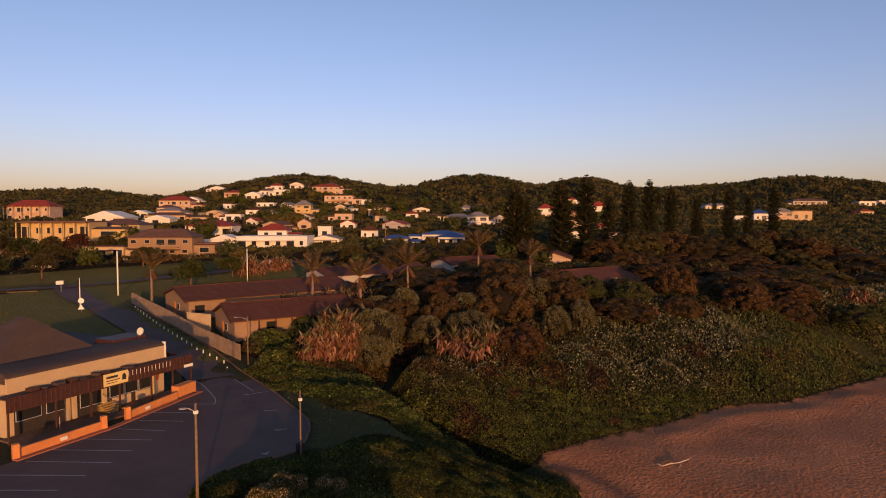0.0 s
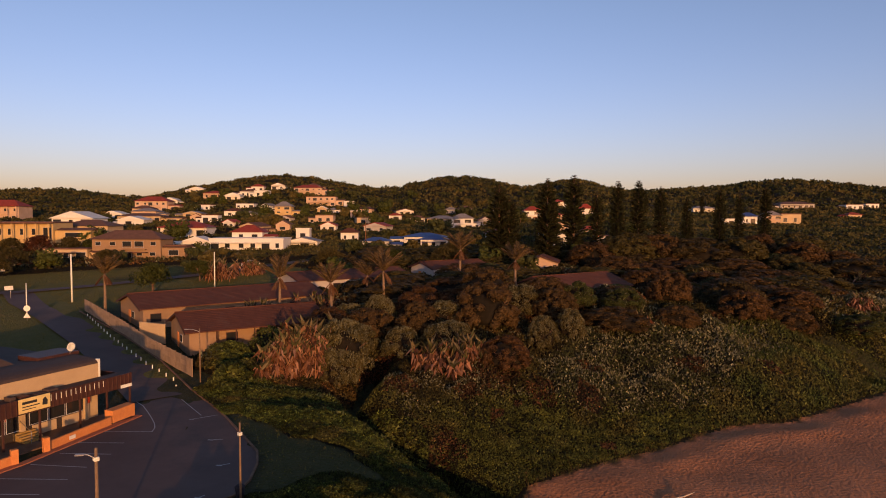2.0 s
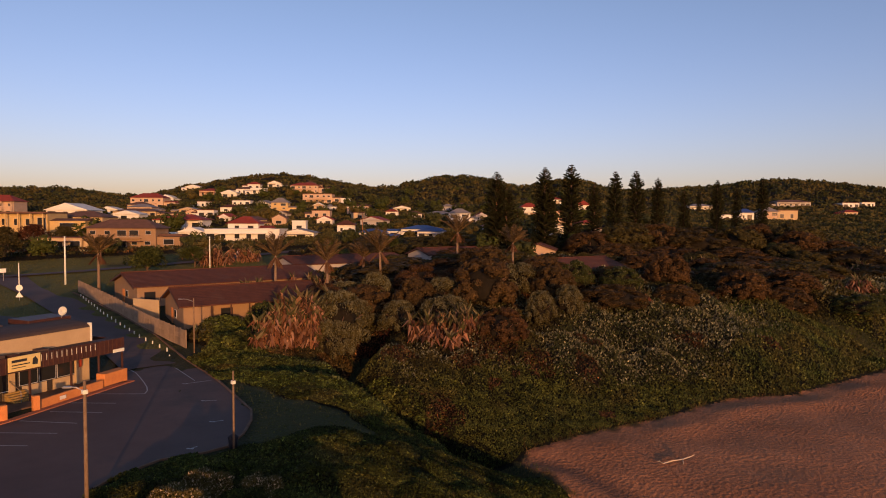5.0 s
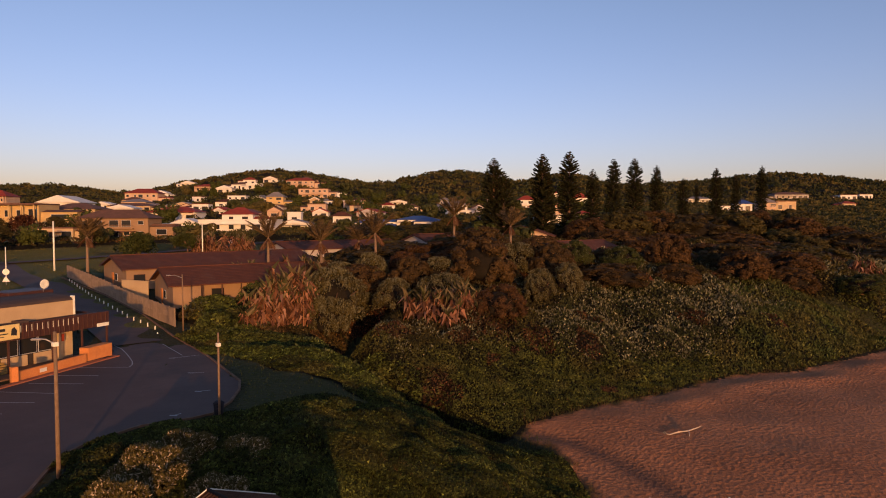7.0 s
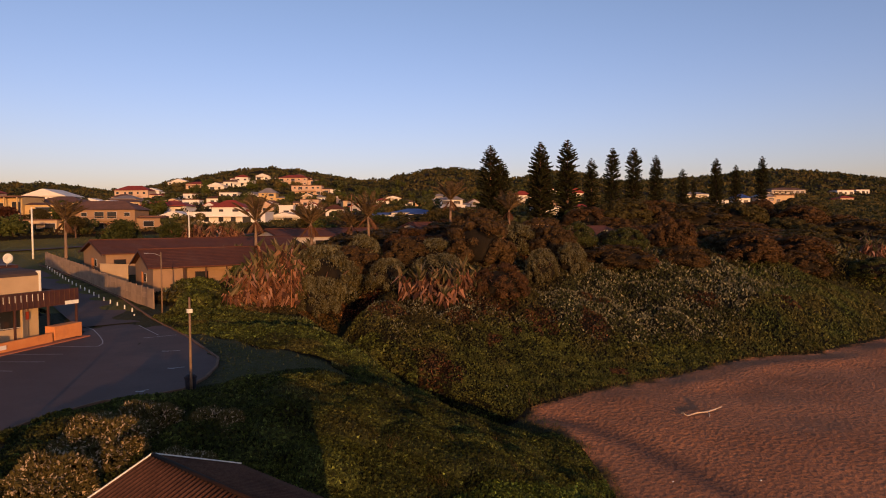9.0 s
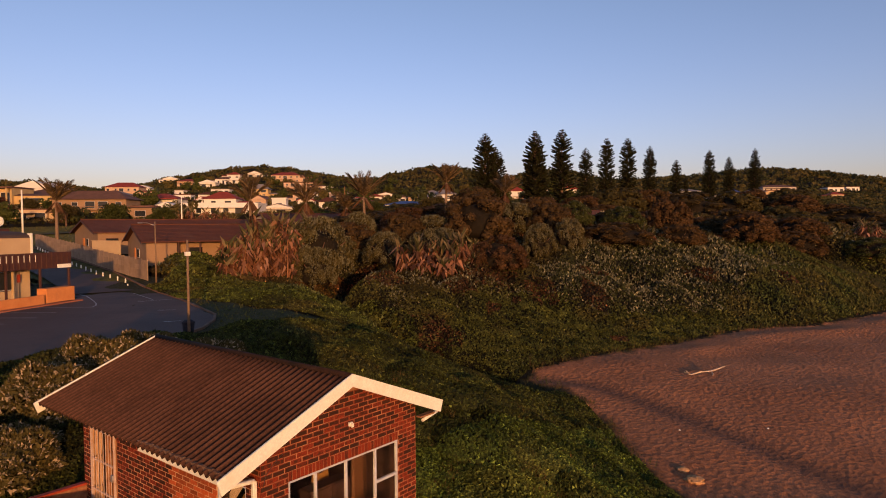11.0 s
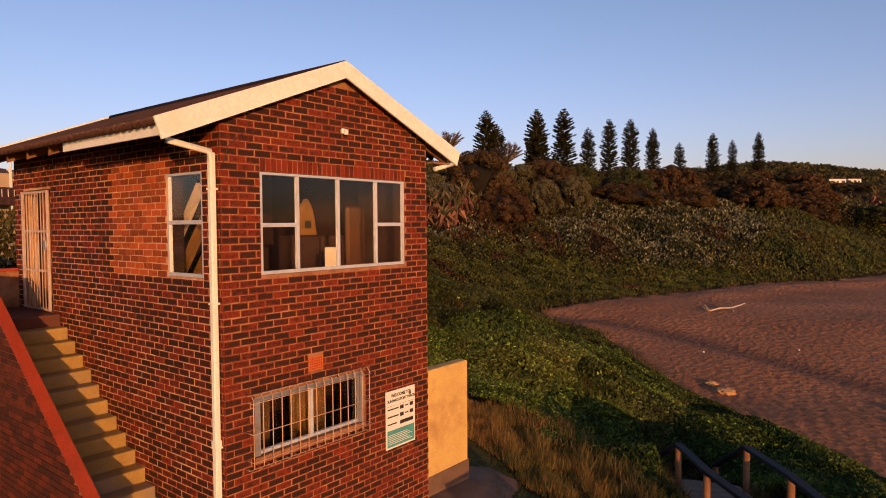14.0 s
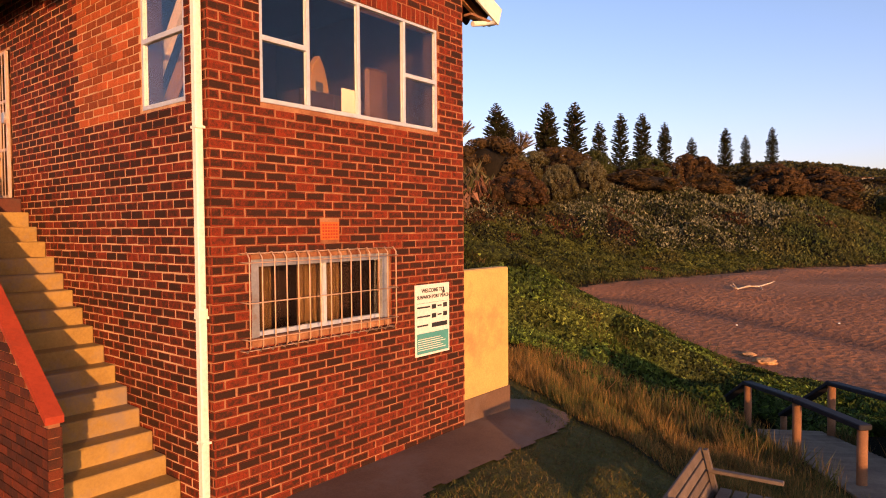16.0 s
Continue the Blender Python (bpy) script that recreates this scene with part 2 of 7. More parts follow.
M_GLASS = glass_mat("window_glass", (0.86, 0.88, 0.9))
M_PANE, _t, _b = nodes_of("dark_pane", 0.12)
_b.inputs["Base Color"].default_value = (0.02, 0.022, 0.025, 1)


def leaf_mat(name, rough=0.75, through=0.25):
    """Leaves coloured by species, with every leaf a little lighter or darker."""
    m, t, b = nodes_of(name, rough)
    a = t.nodes.new("ShaderNodeAttribute")
    a.attribute_name = "tint"
    g = t.nodes.new("ShaderNodeNewGeometry")
    dim = ramp_of(t, g.outputs["Random Per Island"], [(0, (0.8, 0.8, 0.78)), (0.6, (1, 1, 1)), (1, (1.2, 1.17, 1.1))])
    col = mixed(t, "MULTIPLY", 1.0, a.outputs["Color"], dim)
    t.links.new(col, b.inputs["Base Color"])
    d = t.nodes.new("ShaderNodeBsdfTranslucent")
    t.links.new(col, d.inputs["Color"])
    mix = t.nodes.new("ShaderNodeMixShader")
    mix.inputs[0].default_value = through
    t.links.new(b.outputs[0], mix.inputs[1])
    t.links.new(d.outputs[0], mix.inputs[2])
    t.links.new(mix.outputs[0], t.nodes["Material Output"].inputs["Surface"])
    return m


M_LEAF = leaf_mat("leaf")
# near-black, in place of the shade inside tree crowns
M_CORESHADE = plain("crown_core_shade", (0.008, 0.0065, 0.003), (0.016, 0.012, 0.006), 3, 0.95, bump=0.8, bscale=9, dist=0.1)
# darkened leaf colour that stands in for shade between the leaves
M_GAPSHADE, _t, _b = nodes_of("undergrowth", 0.95)
_a = _t.nodes.new("ShaderNodeAttribute")
_a.attribute_name = "tint"
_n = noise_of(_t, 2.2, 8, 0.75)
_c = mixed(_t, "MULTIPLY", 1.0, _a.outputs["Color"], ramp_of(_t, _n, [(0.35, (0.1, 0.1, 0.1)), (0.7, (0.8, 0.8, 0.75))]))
_t.links.new(_c, _b.inputs["Base Color"])
bumped(_t, _b, _n, 1.0, 0.5)

# sand, turf and soil of the one ground sheet
M_GROUND, _t, _b = nodes_of("ground_cover", 0.95)
_a = _t.nodes.new("ShaderNodeAttribute")
_a.attribute_name = "cover"
_sep = _t.nodes.new("ShaderNodeSeparateColor")
_t.links.new(_a.outputs["Color"], _sep.inputs["Color"])
_sand = ramp_of(_t, noise_of(_t, 0.12, 6, 0.6), [(0.3, (0.37, 0.155, 0.071)), (0.7, (0.525, 0.24, 0.118))])
_sand = mixed(_t, "MULTIPLY", 0.7, _sand, ramp_of(_t, noise_of(_t, 14, 6, 0.7), [(0.3, (0.7, 0.7, 0.7)), (0.7, (1.1, 1.1, 1.1))]))
_turf = ramp_of(_t, noise_of(_t, 0.5, 8, 0.7), [(0.3, (0.022, 0.032, 0.01)), (0.7, (0.048, 0.046, 0.017))])
_turf = mixed(_t, "MULTIPLY", 0.8, _turf, ramp_of(_t, noise_of(_t, 9, 7, 0.75), [(0.3, (0.5, 0.5, 0.45)), (0.7, (1.25, 1.2, 1.1))]))
_mown = ramp_of(_t, noise_of(_t, 0.4, 7, 0.7), [(0.3, (0.088, 0.098, 0.022)), (0.7, (0.135, 0.125, 0.035))])
_mown = mixed(_t, "MULTIPLY", 0.8, _mown, ramp_of(_t, noise_of(_t, 11, 7, 0.75), [(0.3, (0.6, 0.6, 0.55)), (0.7, (1.25, 1.2, 1.1))]))
_turf = mixed(_t, "MIX", _sep.outputs[1], _turf, _mown)
_sand = mixed(_t, "MIX", _sep.outputs[2], _sand, (0.20, 0.105, 0.066))
_c = mixed(_t, "MIX", _sep.outputs[0], _turf, _sand)
_t.links.new(_c, _b.inputs["Base Color"])
_v = noise_of(_t, 3.2, kind="ShaderNodeTexVoronoi")
_w = noise_of(_t, 5.0, 7, 0.7)
_h = _t.nodes.new("ShaderNodeMath")
_h.operation = "ADD"
_t.links.new(_v, _h.inputs[0])
_t.links.new(_w, _h.inputs[1])
bumped(_t, _b, _h.outputs[0], 1.0, 0.28)


# building blocks
def part(name, bm, material, parent=None, label="", smooth=False):
    me = bpy.data.meshes.new(name)
    bm.to_mesh(me)
    bm.free()
    for m in material if isinstance(material, (list, tuple)) else [material]:
        me.materials.append(m)
    if smooth:
        for p in me.polygons:
            p.use_smooth = True
    ob = new(name, me)
    if parent:
        ob.parent = parent
    if label:
        ob["label"] = label
    return ob


def thing(name, m, label, category, group="", kind=""):
    ob = new(name)
    ob.empty_display_size = 0.2
    ob.matrix_basis = m
    return tagged(ob, label, category, group, kind)


def box(bm, x0, y0, z0, x1, y1, z1, bevel=0.0, mat=0):
    v = [bm.verts.new((x, y, z)) for z in (z0, z1) for x, y in ((x0, y0), (x1, y0), (x1, y1), (x0, y1))]
    faces = [bm.faces.new([v[i] for i in f]) for f in ((3, 2, 1, 0), (4, 5, 6, 7), (0, 1, 5, 4), (1, 2, 6, 5), (2, 3, 7, 6), (3, 0, 4, 7))]
    for f in faces:
        f.material_index = mat
    if bevel:
        edges = list({e for f in faces for e in f.edges})
        bmesh.ops.bevel(bm, geom=edges, offset=bevel, segments=1, affect="EDGES")
    return bm


def boxed(*a, **k):
    return box(bmesh.new(), *a, **k)


def tube(bm, points, radii, n=8, mat=0, caps=True):
    """A round bar through points; radii may taper."""
    pts = [Vector(p) for p in points]
    radii = radii if isinstance(radii, (list, tuple)) else [radii] * len(pts)
    rings = []
    for i, (p, r) in enumerate(zip(pts, radii)):
        d = (pts[min(i + 1, len(pts) - 1)] - pts[max(i - 1, 0)]).normalized()
        side = d.orthogonal().normalized() if abs(d.z) < 0.95 else Vector((1, 0, 0))
        side = (side - d * side.dot(d)).normalized()
        up = d.cross(side)
        rings.append([bm.verts.new(p + r * (math.cos(a) * side + math.sin(a) * up)) for a in (2 * math.pi * k / n for k in range(n))])
    for a, b in zip(rings, rings[1:]):
        best = min(range(n), key=lambda s: (a[0].co - b[s].co).length)
        for k in range(n):
            f = bm.faces.new((a[k], a[(k + 1) % n], b[(k + 1 + best) % n], b[(k + best) % n]))
            f.material_index, f.smooth = mat, True
    if caps:
        for ring in (rings[0][::-1], rings[-1]):
            try:
                bm.faces.new(ring).material_index = mat
            except ValueError:
                pass
    return bm


def prism(bm, outline, axis, a, b, mat=0):
    """An outline of 2D points pushed along an axis from a to b."""
    def at(p, w):
        return {"x": (w, p[0], p[1]), "y": (p[0], w, p[1]), "z": (p[0], p[1], w)}[axis]
    one, two = [bm.verts.new(at(p, a)) for p in outline], [bm.verts.new(at(p, b)) for p in outline]
    fs = [bm.faces.new(one), bm.faces.new(two[::-1])]
    n = len(outline)
    fs += [bm.faces.new((one[i], two[i], two[(i + 1) % n], one[(i + 1) % n])) for i in range(n)]
    for f in fs:
        f.material_index = mat
    bmesh.ops.recalc_face_normals(bm, faces=fs)
    return bm


def holed(bm, x0, x1, z0, z1, y0, y1, holes):
    """A wall along x between y0 and y1 with openings (xa, xb, za, zb) through it."""
    xs = sorted({x0, x1, *[c for h in holes for c in h[:2]]})
    zs = sorted({z0, z1, *[c for h in holes for c in h[2:]]})
    solid = {}
    for i in range(len(xs) - 1):
        for k in range(len(zs) - 1):
            cx, cz = (xs[i] + xs[i + 1]) / 2, (zs[k] + zs[k + 1]) / 2
            solid[i, k] = not any(h[0] < cx < h[1] and h[2] < cz < h[3] for h in holes)
    for (i, k), s in solid.items():
        if not s:
            continue
        xa, xb, za, zb = xs[i], xs[i + 1], zs[k], zs[k + 1]
        def quad(*p):
            bm.faces.new([bm.verts.new(q) for q in p])
        quad((xa, y0, za), (xb, y0, za), (xb, y0, zb), (xa, y0, zb))
        quad((xb, y1, za), (xa, y1, za), (xa, y1, zb), (xb, y1, zb))
        if not solid.get((i - 1, k)):
            quad((xa, y1, za), (xa, y0, za), (xa, y0, zb), (xa, y1, zb))
        if not solid.get((i + 1, k)):
            quad((xb, y0, za), (xb, y1, za), (xb, y1, zb), (xb, y0, zb))
        if not solid.get((i, k - 1)):
            quad((xa, y1, za), (xb, y1, za), (xb, y0, za), (xa, y0, za))
        if not solid.get((i, k + 1)):
            quad((xa, y0, zb), (xb, y0, zb), (xb, y1, zb), (xa, y1, zb))
    bmesh.ops.remove_doubles(bm, verts=bm.verts, dist=0.0005)
    return bm


def cards(name, pos, along, across, tint, material, parent=None, three=False):
    """Many small leaves as one mesh: centre, half-length and half-width vectors of each, and its colour; three: leaves of three corners."""
    n = len(pos)
    k = 3 if three else 4
    tip, root = pos + along, pos - along
    corners = [pos - 0.6 * along + across, tip, pos - 0.6 * along - across] if three else [root, pos + across, tip, pos - across]
    v = np.stack(corners, 1).reshape(-1, 3)
    f = np.arange(k * n, dtype=np.int32)
    starts, sizes = np.arange(0, k * n, k, dtype=np.int32), np.full(n, k, np.int32)
    cols = np.repeat(tint, k, 0)
    me = bpy.data.meshes.new(name)
    me.vertices.add(len(v))
    me.vertices.foreach_set("co", v.astype(np.float32).ravel())
    me.loops.add(len(f))
    me.loops.foreach_set("vertex_index", f)
    me.polygons.add(n)
    me.polygons.foreach_set("loop_start", starts)
    me.polygons.foreach_set("loop_total", sizes)
    me.update(calc_edges=True)
    at = me.attributes.new("tint", "FLOAT_COLOR", "POINT")
    at.data.foreach_set("color", np.concatenate([cols, np.ones((len(cols), 1))], 1).astype(np.float32).ravel())
    me.materials.append(material)
    ob = new(name, me)
    if parent:
        ob.parent = parent
    return ob


def sheet(name, x, y, z, material, tint=None, keep=None, attr="tint", wrap=False):
    """A surface over a grid of points; keep: which points it covers."""
    r, c = x.shape
    idx = np.arange(r * c).reshape(r, c)
    a, b, d, e = idx[:-1, :-1], idx[1:, :-1], idx[1:, 1:], idx[:-1, 1:]
    q = np.stack([a, b, d, e], -1).reshape(-1, 4)
    if wrap:
        q = np.concatenate([q, np.stack([idx[:-1, -1], idx[1:, -1], idx[1:, 0], idx[:-1, 0]], -1)])
    if keep is not None:
        q = q[keep.ravel()[q].any(1)]
    me = bpy.data.meshes.new(name)
    v = np.stack([x, y, z], -1).reshape(-1, 3)
    me.vertices.add(len(v))
    me.vertices.foreach_set("co", v.astype(np.float32).ravel())
    me.loops.add(q.size)
    me.loops.foreach_set("vertex_index", q.astype(np.int32).ravel())
    me.polygons.add(len(q))
    me.polygons.foreach_set("loop_start", np.arange(0, q.size, 4, dtype=np.int32))
    me.polygons.foreach_set("loop_total", np.full(len(q), 4, np.int32))
    me.polygons.foreach_set("use_smooth", np.ones(len(q), bool))
    me.update(calc_edges=True)
    if tint is not None:
        at = me.attributes.new(attr, "FLOAT_COLOR", "POINT")
        at.data.foreach_set("color", np.concatenate([tint.reshape(-1, 3), np.ones((r * c, 1))], 1).astype(np.float32).ravel())
    me.materials.append(material)
    return new(name, me)




# the lie of the land
def inside(poly, x, y):
    r = np.zeros(np.shape(x), bool)
    for (ax, ay), (bx, by) in zip(poly, poly[1:] + poly[:1]):
        cross = (ay > y) != (by > y)
        r ^= cross & (x < (bx - ax) * (y - ay) / ((by - ay) or 1e-9) + ax)
    return r
# boardwalk line with its deck heights, and the mown places
WALK = [(4.6, -5.45, -0.6), (7.37, -3.85, -0.86), (9.3, -2.68, -1.14), (12.4, -0.85, -2.45)]
LAWN = [(-6, -9), (3.6, -5.6), (4.0, -4.0), (4.35, -3.2), (4.5, -2.5), (5.2, -1.5), (5.3, -0.8), (6.0, 0.2), (6.4, 1.2), (5.6, 1.6), (3.6, 2.2), (-6, 0)]
DRYBANK = [(3.6, -5.6), (4.0, -4.0), (4.35, -3.2), (4.5, -2.5), (5.2, -1.5), (5.3, -0.8), (6.0, 0.2), (6.4, 1.2), (7.4, 3.2), (8.6, 3.4), (8.7, 1.7), (7.8, 0.3), (7.1, -1.2), (6.5, -2.3), (6.0, -3.4), (5.4, -4.4), (4.4, -5.6)]
VERGE = [(13.3, 23.2), (13.8, 21.2), (17.2, 21.2), (19.6, 19.0), (21.4, 18.4), (22.4, 20.8), (22.4, 25), (20.8, 29), (21.4, 33), (21.4, 37.5), (20.3, 37), (18.2, 30), (15.8, 25.8)]
FIELD = [(-60, 60), (16, 72), (20, 76), (24, 125), (29, 119), (49, 115), (62, 113.5), (62, 92), (31, 100), (28, 80), (24, 52), (15, 60)]
FIELD_EAST = [(29, 99), (62, 92), (84, 100), (84, 117), (62, 116), (30, 126)]
FIELD_NORTH = [(-40, 141), (30, 129.5), (50, 124.5), (78, 123.5), (78, 131), (60, 141), (35, 149), (-40, 160)]
FIELD_WEST = [(-60, 66), (16, 72), (20, 76), (23, 97), (24, 124), (-40, 132), (-60, 132)]
def sm(a, b, x):
    k = np.clip((x - a) / (b - a), 0, 1)
    return k * k * (3 - 2 * k)


EDGE = [(-40, -150), (0, -40), (9, -18), (13.5, -10), (17, -5.2), (20, -1.6), (22.9, 1.6), (25.5, 4.2), (28, 6.4), (31, 9.3), (33, 12.3),
        (33.6, 15.2), (35.2, 15.6), (42, 13.2), (50, 10.1), (57, 8.6), (62, 6.9), (68, 2.4), (78, -0.6), (86.5, -3.3), (110, -12), (150, -28), (300, -90), (2500, -900)]
GULLY = [(33, 12), (31.6, 17), (31, 22), (30.8, 27), (31.2, 32), (33, 36), (37, 38.2), (42, 41.5)]


def along(line, x, y):
    """Distance from a line of points, and on its left side."""
    best = np.full(np.shape(x), 1e9)
    left = np.zeros(np.shape(x))
    for (ax, ay), (bx, by) in zip(line, line[1:]):
        dx, dy = bx - ax, by - ay
        k = np.clip(((x - ax) * dx + (y - ay) * dy) / (dx * dx + dy * dy), 0, 1)
        px, py = x - ax - k * dx, y - ay - k * dy
        d = np.hypot(px, py)
        c = dx * py - dy * px
        near = d < best - 1e-9
        best = np.where(near, d, best)
        left = np.where(near, np.sign(c), left)
    return best, left


def inland(x, y):
    d, left = along(EDGE, x, y)
    return d * np.where(left >= 0, 1, -1)


def uv(x, y):
    return 0.757 * x + 0.653 * y, 0.653 * x - 0.757 * y


def bell(x, c, w):
    return np.exp(-((x - c) / w) ** 2)


def wobble(x, y, scale):
    """Smooth unevenness between about -1 and 1."""
    k = 2 * math.pi / scale
    return (np.sin(k * x + 1.3 * np.sin(0.61 * k * y)) + np.sin(k * (0.53 * x + 0.85 * y) + 2 + np.sin(0.8 * k * x)) + np.sin(k * (0.8 * y - 0.6 * x) * 1.37 + 4)) / 3


def upland(x, y):
    u, v = uv(x, y)
    th = v / np.maximum(u + 22, 30)
    z = -0.2 + 3.4 * sm(3, 15, y + 0.25 * np.maximum(x - 12, 0)) + 0.065 * np.maximum(np.minimum(u, 480) - 45, 0)
    z = z + 3.0 * bell(u, 84, 17) * sm(-8, 12, v) * (1 - sm(110, 200, v))
    z = z - 2.6 * sm(26, 48, v) * sm(58, 72, u) * sm(150, 110, u)
    hill = 6 + 14 * bell(th, -0.23, 0.13) + 11 * bell(th, 0.045, 0.08) + 9 * bell(th, 0.215, 0.05) + 9 * bell(th, 0.55, 0.13) + 3 * bell(th, -0.6, 0.1) - 4 * bell(th, -0.45, 0.05)
    z = z + hill * sm(300, 500, u)
    return z - 45 * sm(620, 1100, u)


def height(x, y):
    x, y = np.asarray(x, float), np.asarray(y, float)
    s = inland(x, y)
    u, v = uv(x, y)
    beach = -2.9 + 1.4 * sm(22, 42, x) - 0.03 * np.clip(-s - 15, 0, 80)
    w = 9.5 + 8.5 * sm(4, 16, y)
    z = beach + (upland(x, y) - beach) * sm(0, 1, s / w)
    g, _ = along(GULLY, x, y)
    z = z - 3.3 * bell(g, 0, 2.0) * sm(4, 12, y) * sm(0, 6, s)
    # billows of the dune
    z = z + (0.6 * wobble(x, y, 15) + 0.3 * wobble(x + 3, y, 6.5)) * sm(3, 10, s) * sm(27, 36, x + 0.2 * y) * sm(130, 100, u) * sm(-13, -3, v)
    z = z - 2.9 * bell(along([(82, 42), (98, 38)], x, y)[0], 0, 7) * sm(0, 8, s)
    # the dune runs out towards a hollow
    z = z - 2.4 * sm(80, 96, x) * sm(17, 6, s) * sm(128, 108, x) * sm(0, 5, s)
    z = z - 1.8 * bell(along([(100, -9), (98, 1), (96, 9)], x, y)[0], 0, 2.4) * sm(0, 4, s)
    # the lawn sinks towards the beach, and the boardwalk lies in a cutting
    z = z - 0.27 * sm(-1.6, -3.2, y) * sm(0.5, 2.5, x) * sm(7, 5, x)
    w, _ = along([p[:2] for p in WALK], x, y)
    deck = np.interp(x, [p[0] for p in WALK], [p[2] for p in WALK]) - 0.1
    return z - np.maximum(z - deck, 0) * sm(5.5, 0.9, w)


BED = [(31.5, 16.5), (34.2, 14.0), (34.4, 11.5), (33.4, 7.6), (31.3, 3.2), (29.4, -0.8), (27.6, -4.4), (25, -9), (23, -16)]

# the ground: one sheet, finest where the camera goes
HEAD = math.atan2(0.653, 0.757)
APEX = (-30.0, -26.0)


def fan(r0, r1, nr, a0, a1, na):
    r = np.exp(np.linspace(math.log(r0), math.log(r1), nr))[:, None]
    a = HEAD + np.radians(np.linspace(a0, a1, na))[None, :]
    return APEX[0] + r * np.cos(a), APEX[1] + r * np.sin(a)


_r = np.concatenate([np.geomspace(4, 40, 50)[:-1], np.linspace(40, 125, 300)[:-1], np.geomspace(125, 4500, 95)])[:, None]
_ang = np.concatenate([np.linspace(-58, -42, 24)[:-1], np.linspace(-42, -2, 270)[:-1], np.linspace(-2, 58, 96), np.linspace(60, 300, 40)])
_a = HEAD + np.radians(_ang)[None, :]
GX, GY = APEX[0] + _r * np.cos(_a), APEX[1] + _r * np.sin(_a)
GS = inland(GX, GY)
GZ = height(GX, GY)
GZ = GZ + np.where(GS < 0, 0.06 * wobble(GX, GY, 9.0), 0.06 * wobble(GX, GY, 5) * sm(10, 20, GX))
# a smooth stream bed winding over the trodden sand
_d, _ = along(BED, GX, GY)
_bed = bell(_d, 0, 0.9) * (GS < 0.6)
_prints = 0.024 * wobble(GX, GY, 0.71) + 0.026 * wobble(0.8 * GX + 0.6 * GY, 0.8 * GY - 0.6 * GX, 0.57) + 0.022 * wobble(GX - 0.5 * GY, GY + 0.4 * GX, 0.93)
_prints = _prints * (0.75 + 0.45 * wobble(GX, GY, 17))
GZ = GZ - 0.16 * _bed + np.where(GS < 0.3, _prints * (1 - 0.85 * np.minimum(1, 1.4 * _bed)), 0)
GZ = GZ + 0.2 * bell(GS, -3.0, 1.8) * sm(33, 42, GX) * (0.6 + 0.5 * wobble(GX, GY, 12)) * (GS < 0)
_mown = inside(FIELD_EAST, GX, GY) | inside(FIELD_NORTH, GX, GY) | inside(FIELD, GX, GY) | inside(FIELD_WEST, GX, GY) | inside(VERGE, GX, GY) | inside(LAWN, GX, GY)
_cov = np.stack([sm(0.8, -0.6, GS + 0.7 * wobble(GX, GY, 3.1)), np.where(inside(VERGE, GX, GY), 0.35, _mown * 1.0), _bed], -1)
ground = sheet("ground", GX, GY, GZ, M_GROUND, _cov, attr="cover", wrap=True)
tagged(ground, "reddish trodden beach sand running up to grassy dunes", "ground", kind="structure")

# ---- the brick lookout tower ----
TW, TD, TZ0, TOP = 3.62, 6.2, -0.3, 5.5
APEX_X, APEX_Z, FALL = 1.81, 6.2, 0.40
PITCH = (APEX_Z - TOP) / APEX_X
tower = thing("lookout_tower", pose(0, 0, 0), "two-storey red-brown face brick lookout tower with a corrugated gable roof", "building")
FRONT_HOLES = [(0.53, 3.10, 3.60, 4.84), (0.40, 2.24, 1.42, 2.15)]
SIDE_HOLES = [(0.38, 1.18, 3.58, 4.84), (4.70, 5.80, 2.84, 4.80)]

bm = holed(bmesh.new(), 0.0045, TW - 0.0045, TZ0, TOP, 0.0045, 0.22, FRONT_HOLES)
prism(bm, [(0.0045, TOP), (TW - 0.0045, TOP), (APEX_X, APEX_Z)], "y", 0.0045, 0.22)
front_wall = part("front_wall", bm, M_MORTAR, tower)
# the side wall lies along y: built along x and turned
bm = holed(bmesh.new(), 0.22, TD, TZ0, TOP, 0.0045, 0.22, [(a, b, c, d) for a, b, c, d in SIDE_HOLES])
bmesh.ops.transform(bm, matrix=Matrix(((0, 1, 0, 0), (1, 0, 0, 0), (0, 0, 1, 0), (0, 0, 0, 1))), verts=bm.verts)
bmesh.ops.reverse_faces(bm, faces=bm.faces)
side_wall = part("side_wall", bm, M_PALEMORTAR, tower)
part("far_side_wall", boxed(TW - 0.22, 0.22, TZ0, TW, TD, TOP), M_MORTAR, tower)
bm = boxed(0.22, TD - 0.22, TZ0, TW - 0.22, TD, TOP)
prism(bm, [(0.012, TOP), (TW - 0.012, TOP), (APEX_X, APEX_Z)], "y", TD - 0.2, TD - 0.005)
part("back_wall", bm, M_MORTAR, tower)
part("upper_floor", boxed(0.22, 0.22, 2.68, TW - 0.22, TD - 0.22, 2.84), M_CONC, tower)
# dark sheets added over walls and floor in place of indoor shade
part("room_shade", boxed(0.22, 3.6, 2.84, TW - 0.22, 3.7, TOP - 0.052), M_ROOM, tower)
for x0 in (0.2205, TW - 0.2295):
    part("room_shade", boxed(x0, 1.2 if x0 < 1 else 0.2205, 2.845, x0 + 0.009, 3.598, TOP - 0.052), M_ROOM, tower)
    part("store_side_shade", boxed(x0, 0.2205, -0.1, x0 + 0.009, 1.898, 2.66), M_ROOM, tower)
